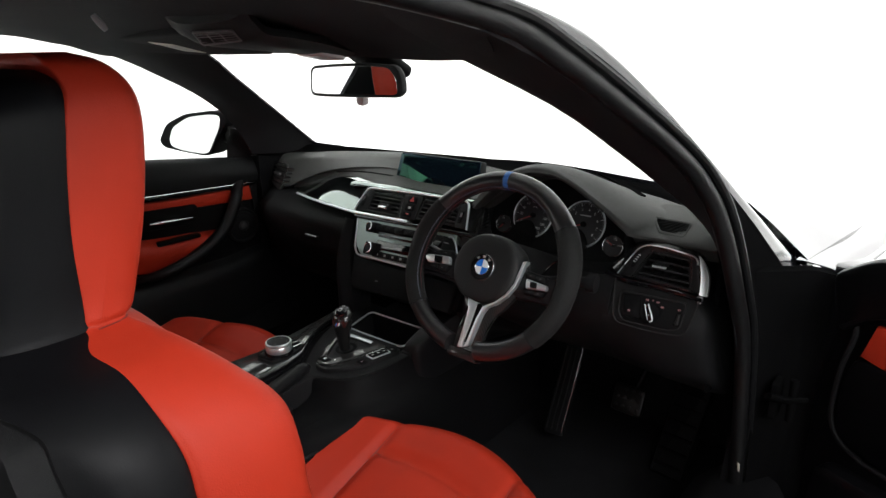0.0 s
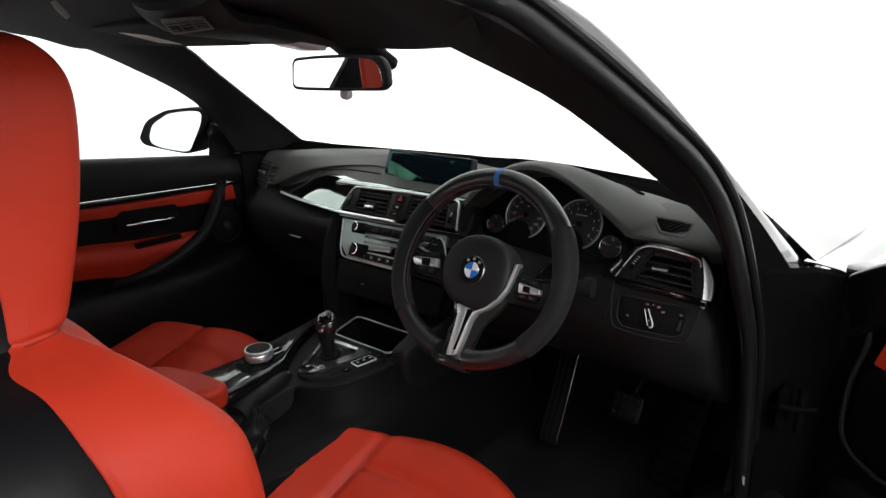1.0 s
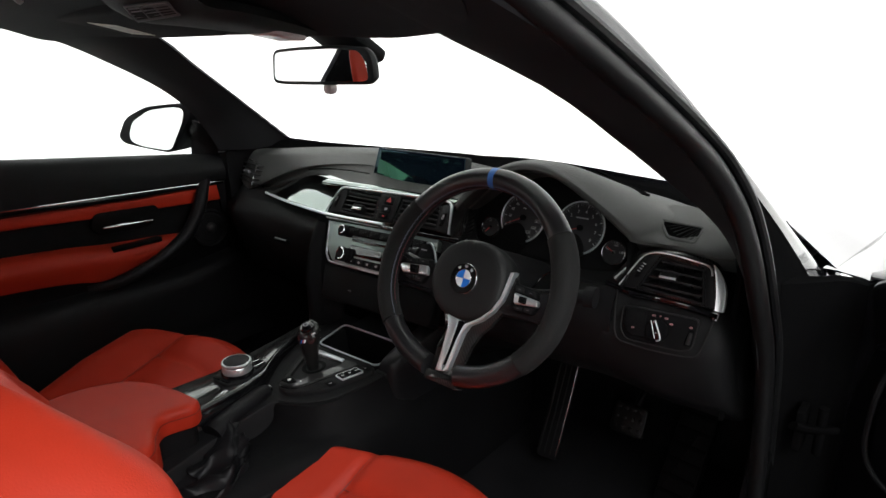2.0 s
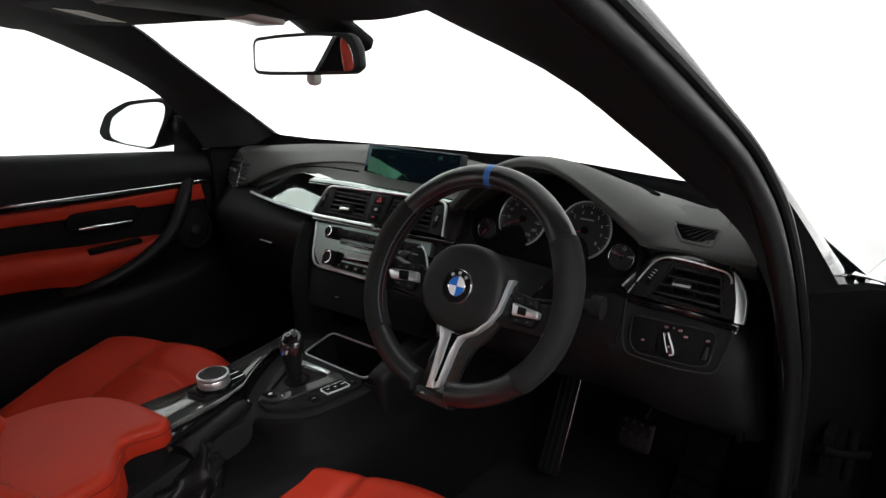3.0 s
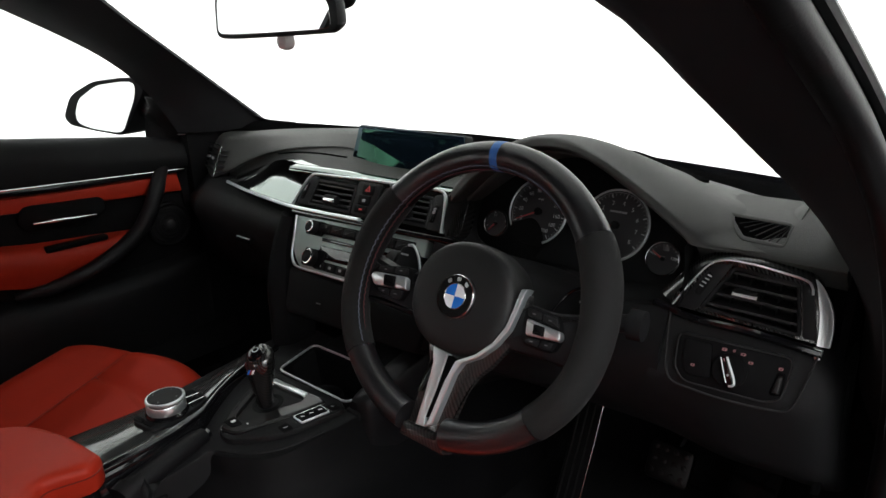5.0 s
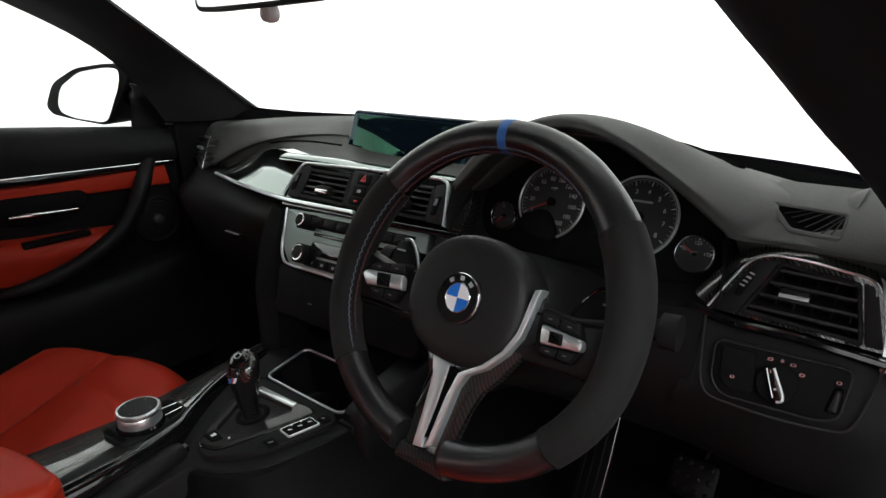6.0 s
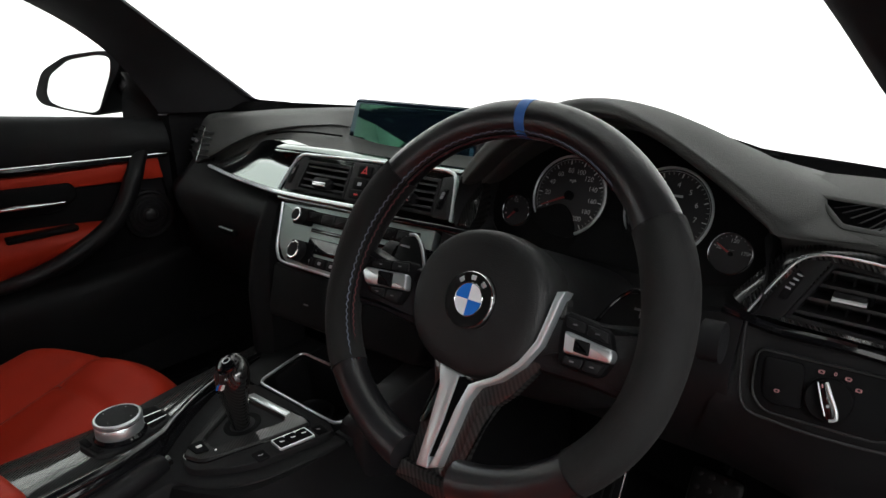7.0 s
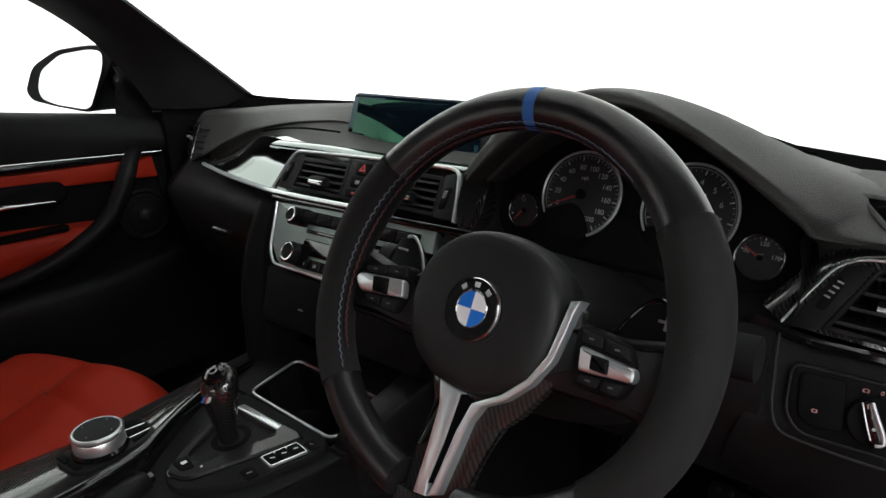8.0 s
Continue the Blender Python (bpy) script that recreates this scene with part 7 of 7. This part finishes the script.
part("hinge_arm", tube([(0.80, 0.25, 0.585), (0.82, 0.27, 0.575), (0.85, 0.30, 0.57)], 0.006, 10, 12, flat=1.6), BAND, strip)
part("hinge_pin", tube([(0.832, 0.285, 0.53), (0.832, 0.285, 0.61)], 0.007, 12), BAND, strip)

# pale plate added in place of a light reflection on the sill end
guard = thing("sill_highlight", (0.765, 0.33, 0.35), "small pale plate standing in for a light reflection on the sill", "sill plate")
part("plate", slab(lambda y, z, h=0.0: Vector((0.7655 + h, y, z)), [(0.255, 0.430), (0.290, 0.402), (0.400, 0.318), (0.398, 0.292), (0.280, 0.378)], 0.0, 0.003, 0.001), LABEL, guard)

# ---- roof things ----
IM = slope(0.074, 0.077, 0.0, 0, 1.105)
im = thing("rear_view_mirror", (0.0, 0.14, 1.15), "black framed rear-view mirror hanging from the windscreen", "mirror")
mo = rp([(-0.150, 1.0755), (-0.143, 1.138), (-0.07, 1.1425), (0.02, 1.1445), (0.100, 1.1395), (0.114, 1.118), (0.1155, 1.086), (0.102, 1.0770), (-0.02, 1.0745), (-0.11, 1.0735)], [0.016, 0.016, 0.02, 0.02, 0.016, 0.02, 0.010, 0.012, 0.02, 0.02], 6)
mirror_rings = [(0.0085, 0.0044), (0.004, 0.0052), (0.0012, 0.0042), (0.0, 0.0015), (0.0, -0.006), (0.003, -0.013), (0.010, -0.021), (0.022, -0.026)]
part("housing", sheet([[IM(u, v, h) for u, v in inset(mo, d)] for d, h in mirror_rings], True, caps=True), PLASTIC, im)
glass_edge = rp([(-0.1425, 1.082), (-0.136, 1.1325), (-0.07, 1.1368), (0.02, 1.1385), (0.083, 1.1345), (0.100, 1.113), (0.1022, 1.086), (0.092, 1.0822), (-0.02, 1.0805), (-0.11, 1.080)], [0.012, 0.012, 0.02, 0.02, 0.012, 0.02, 0.006, 0.006, 0.02, 0.02], 6)
part("mirror_glass", slab(IM, glass_edge, 0.0, 0.0056, 0.0003), MIRROR, im, "silvered mirror glass", smooth=0)
part("sensor_ball", turned(IM, [(0.011, -0.02), (0.012, -0.012), (0.010, -0.004), (0.005, -0.001)], 18, -0.010, 1.068), LENS, im, "frosted sensor lens")
foot_rows = [[(x * w + 0.008, y, z - d) for x, d in ((-1.0, 0.0), (-0.9, 0.010), (-0.45, 0.016), (0.0, 0.017), (0.45, 0.016), (0.9, 0.010), (1.0, 0.0))] for w, y, z in ((0.066, 0.035, 1.196), (0.065, 0.071, 1.175), (0.064, 0.115, 1.148), (0.0635, 0.145, 1.130), (0.060, 0.154, 1.1245))]
part("foot_cover", shell(foot_rows, 20, 14, (0, 0.003, 0.005)), PLASTIC, im, "black cover of the mirror foot on the windscreen")
part("stem", tube([(0.008, 0.128, 1.130), (0.004, 0.110, 1.120), (-0.004, 0.092, 1.112)], [0.013, 0.011, 0.012], 14, 10), PLASTIC, im, "black mirror stem")

oc = thing("overhead_console", (0.02, -0.15, 1.2), "black overhead console with lamp lens and grille", "overhead console")
part("body", shell([[(-0.10, -0.275, 1.230), (-0.05, -0.272, 1.218), (0.06, -0.262, 1.218), (0.12, -0.26, 1.230)], [(-0.10, -0.262, 1.212), (-0.05, -0.256, 1.207), (0.055, -0.243, 1.207), (0.12, -0.245, 1.212)], [(-0.098, -0.235, 1.196), (-0.05, -0.236, 1.184), (0.055, -0.222, 1.188), (0.12, -0.222, 1.196)], [(-0.095, -0.17, 1.192), (-0.04, -0.17, 1.176), (0.06, -0.17, 1.177), (0.12, -0.17, 1.190)], [(-0.08, -0.09, 1.182), (-0.02, -0.09, 1.167), (0.06, -0.09, 1.166), (0.11, -0.09, 1.178)], [(-0.06, -0.02, 1.170), (0.0, -0.01, 1.156), (0.06, -0.02, 1.156), (0.10, -0.02, 1.164)]], 20, 30, (0, 0, 0.012)), PLASTIC, oc)


def OCF(u, v, h=0.0):
    """A place on the console's sloping rear face: u across, v downwards."""
    return Vector((u, -0.250 + 0.13 * u + 0.020 * v / 0.021, 1.206 - v + 0.06 * u * v / 0.021)) + Vector((0, -0.0009, -0.0008)) * (h / 0.001)


part("grille_frame", ring(OCF, rp([(-0.05, 0.0), (0.052, 0.0), (0.052, 0.020), (-0.05, 0.020)], 0.003), rp([(-0.046, 0.0025), (0.048, 0.0025), (0.048, 0.0175), (-0.046, 0.0175)], 0.002), -0.002, 0.0022, 0.0004), GREYTRIM, oc, "dull grey grille frame")
for i in range(4):
    part("grille_bar", rbox(OCF, -0.046, 0.048, 0.0042 + 0.0034 * i, 0.0055 + 0.0034 * i, -0.002, 0.0015, 0.0003), GREYTRIM, oc)
for u in (-0.016, 0.016):
    part("grille_rib", rbox(OCF, u - 0.0012, u + 0.0012, 0.002, 0.018, -0.002, 0.0022, 0.0005), GREYTRIM, oc)
part("lamp_lens", rbox(lambda x, y, h=0.0: Vector((x, y, 1.160 + 0.18 * (-0.05 - y) - h)), 0.0, 0.075, -0.085, -0.025, -0.004, 0.004, 0.008), LENS, oc, "frosted reading lamp lens")

visor = thing("sun_visor", (-0.3, -0.1, 1.2), "folded dark cloth sun visor with a warning label", "sun visor")
VIS = lambda x, y, h=0.0: Vector((x, y, 1.172 - 0.25 * (y + 0.05) - h))
part("board", slab(VIS, rp([(-0.52, -0.075), (-0.48, -0.20), (-0.12, -0.20), (-0.12, -0.04), (-0.40, -0.045)], 0.02), -0.012, 0.006, 0.005), CLOTH, visor)
label = part("label", slab(VIS, [(-0.402, -0.087), (-0.402, -0.168), (-0.345, -0.141), (-0.345, -0.068)], 0.004, 0.0068, 0), LABEL, visor, "pale printed warning label", smooth=0)
for k in range(4):
    part("print_bar", slab(VIS, [(-0.395 + 0.012 * k, -0.095 + 0.004 * k), (-0.395 + 0.012 * k, -0.145 + 0.004 * k), (-0.390 + 0.012 * k, -0.143 + 0.004 * k), (-0.390 + 0.012 * k, -0.093 + 0.004 * k)], 0.0066, 0.0071, 0), GREYPRINT, label, smooth=0)

clip = thing("visor_clip", (-0.16, -0.36, 1.232), "small pale hook on the dark headliner", "hook")
part("body", tube([(-0.166, -0.366, 1.236), (-0.164, -0.362, 1.228), (-0.158, -0.356, 1.217), (-0.155, -0.353, 1.211)], [0.003, 0.0035, 0.0035, 0.0025], 8, 12, flat=1.7), GREYPRINT, clip)

# ---- pedals and rest ----
PED = framed(Matrix.Translation((0.40, 0.50, 0.33)) @ pose(0, 0, 0, 62, 0, 0))
pb = thing("brake_pedal", PED(0, 0, -0.02), "square steel brake pedal with rubber studs", "pedal")
part("plate", rbox(PED, 0.005, 0.085, -0.04, 0.03, -0.012, 0.0, 0.012), STEEL, pb)
for i in range(4):
    for j in range(3):
        part("stud", turned(PED, [(0.005, -0.002), (0.005, 0.0012), (0.004, 0.0018)], 10, 0.018 + 0.018 * i, -0.025 + 0.022 * j), RUBBER, pb)
part("arm", tube([PED(0.05, 0.02, -0.015), PED(0.06, 0.10, -0.04), PED(0.06, 0.22, -0.09)], 0.008, 8, 12), STEEL, pb)
ACC = framed(Matrix.Translation((0.301, 0.42, 0.34)) @ pose(0, 0, 0, 62, 0, 6))
pa = thing("accelerator_pedal", ACC(0, -0.12, -0.02), "tall steel accelerator pedal with rubber strips", "pedal")
part("plate", slab(ACC, rp([(-0.022, -0.115), (0.030, -0.115), (0.034, 0.115), (-0.012, 0.115)], 0.01), -0.012, 0.0, 0.003), MATTE, pa)
for i in range(4):
    u = -0.014 + 0.0135 * i
    part("strip", tube([ACC(u, -0.105, 0.001), ACC(u + 0.004, 0.0, 0.001), ACC(u + 0.006, 0.108, 0.001)], 0.0016, 6), DARKCHROME if i == 3 else STEEL, pa)
FR = framed(Matrix.Translation((0.58, 0.50, 0.30)) @ pose(0, 0, 0, 55, 0, -4))
fr = thing("foot_rest", FR(0, -0.1, -0.03), "black ribbed driver's foot rest", "foot rest")
part("plate", rbox(FR, -0.04, 0.04, -0.12, 0.12, -0.02, 0.0, 0.008), MATTE, fr)
for i in range(6):
    part("rib", rbox(FR, -0.034, 0.034, -0.10 + 0.035 * i, -0.092 + 0.035 * i, -0.001, 0.003, 0.001), BAND, fr)
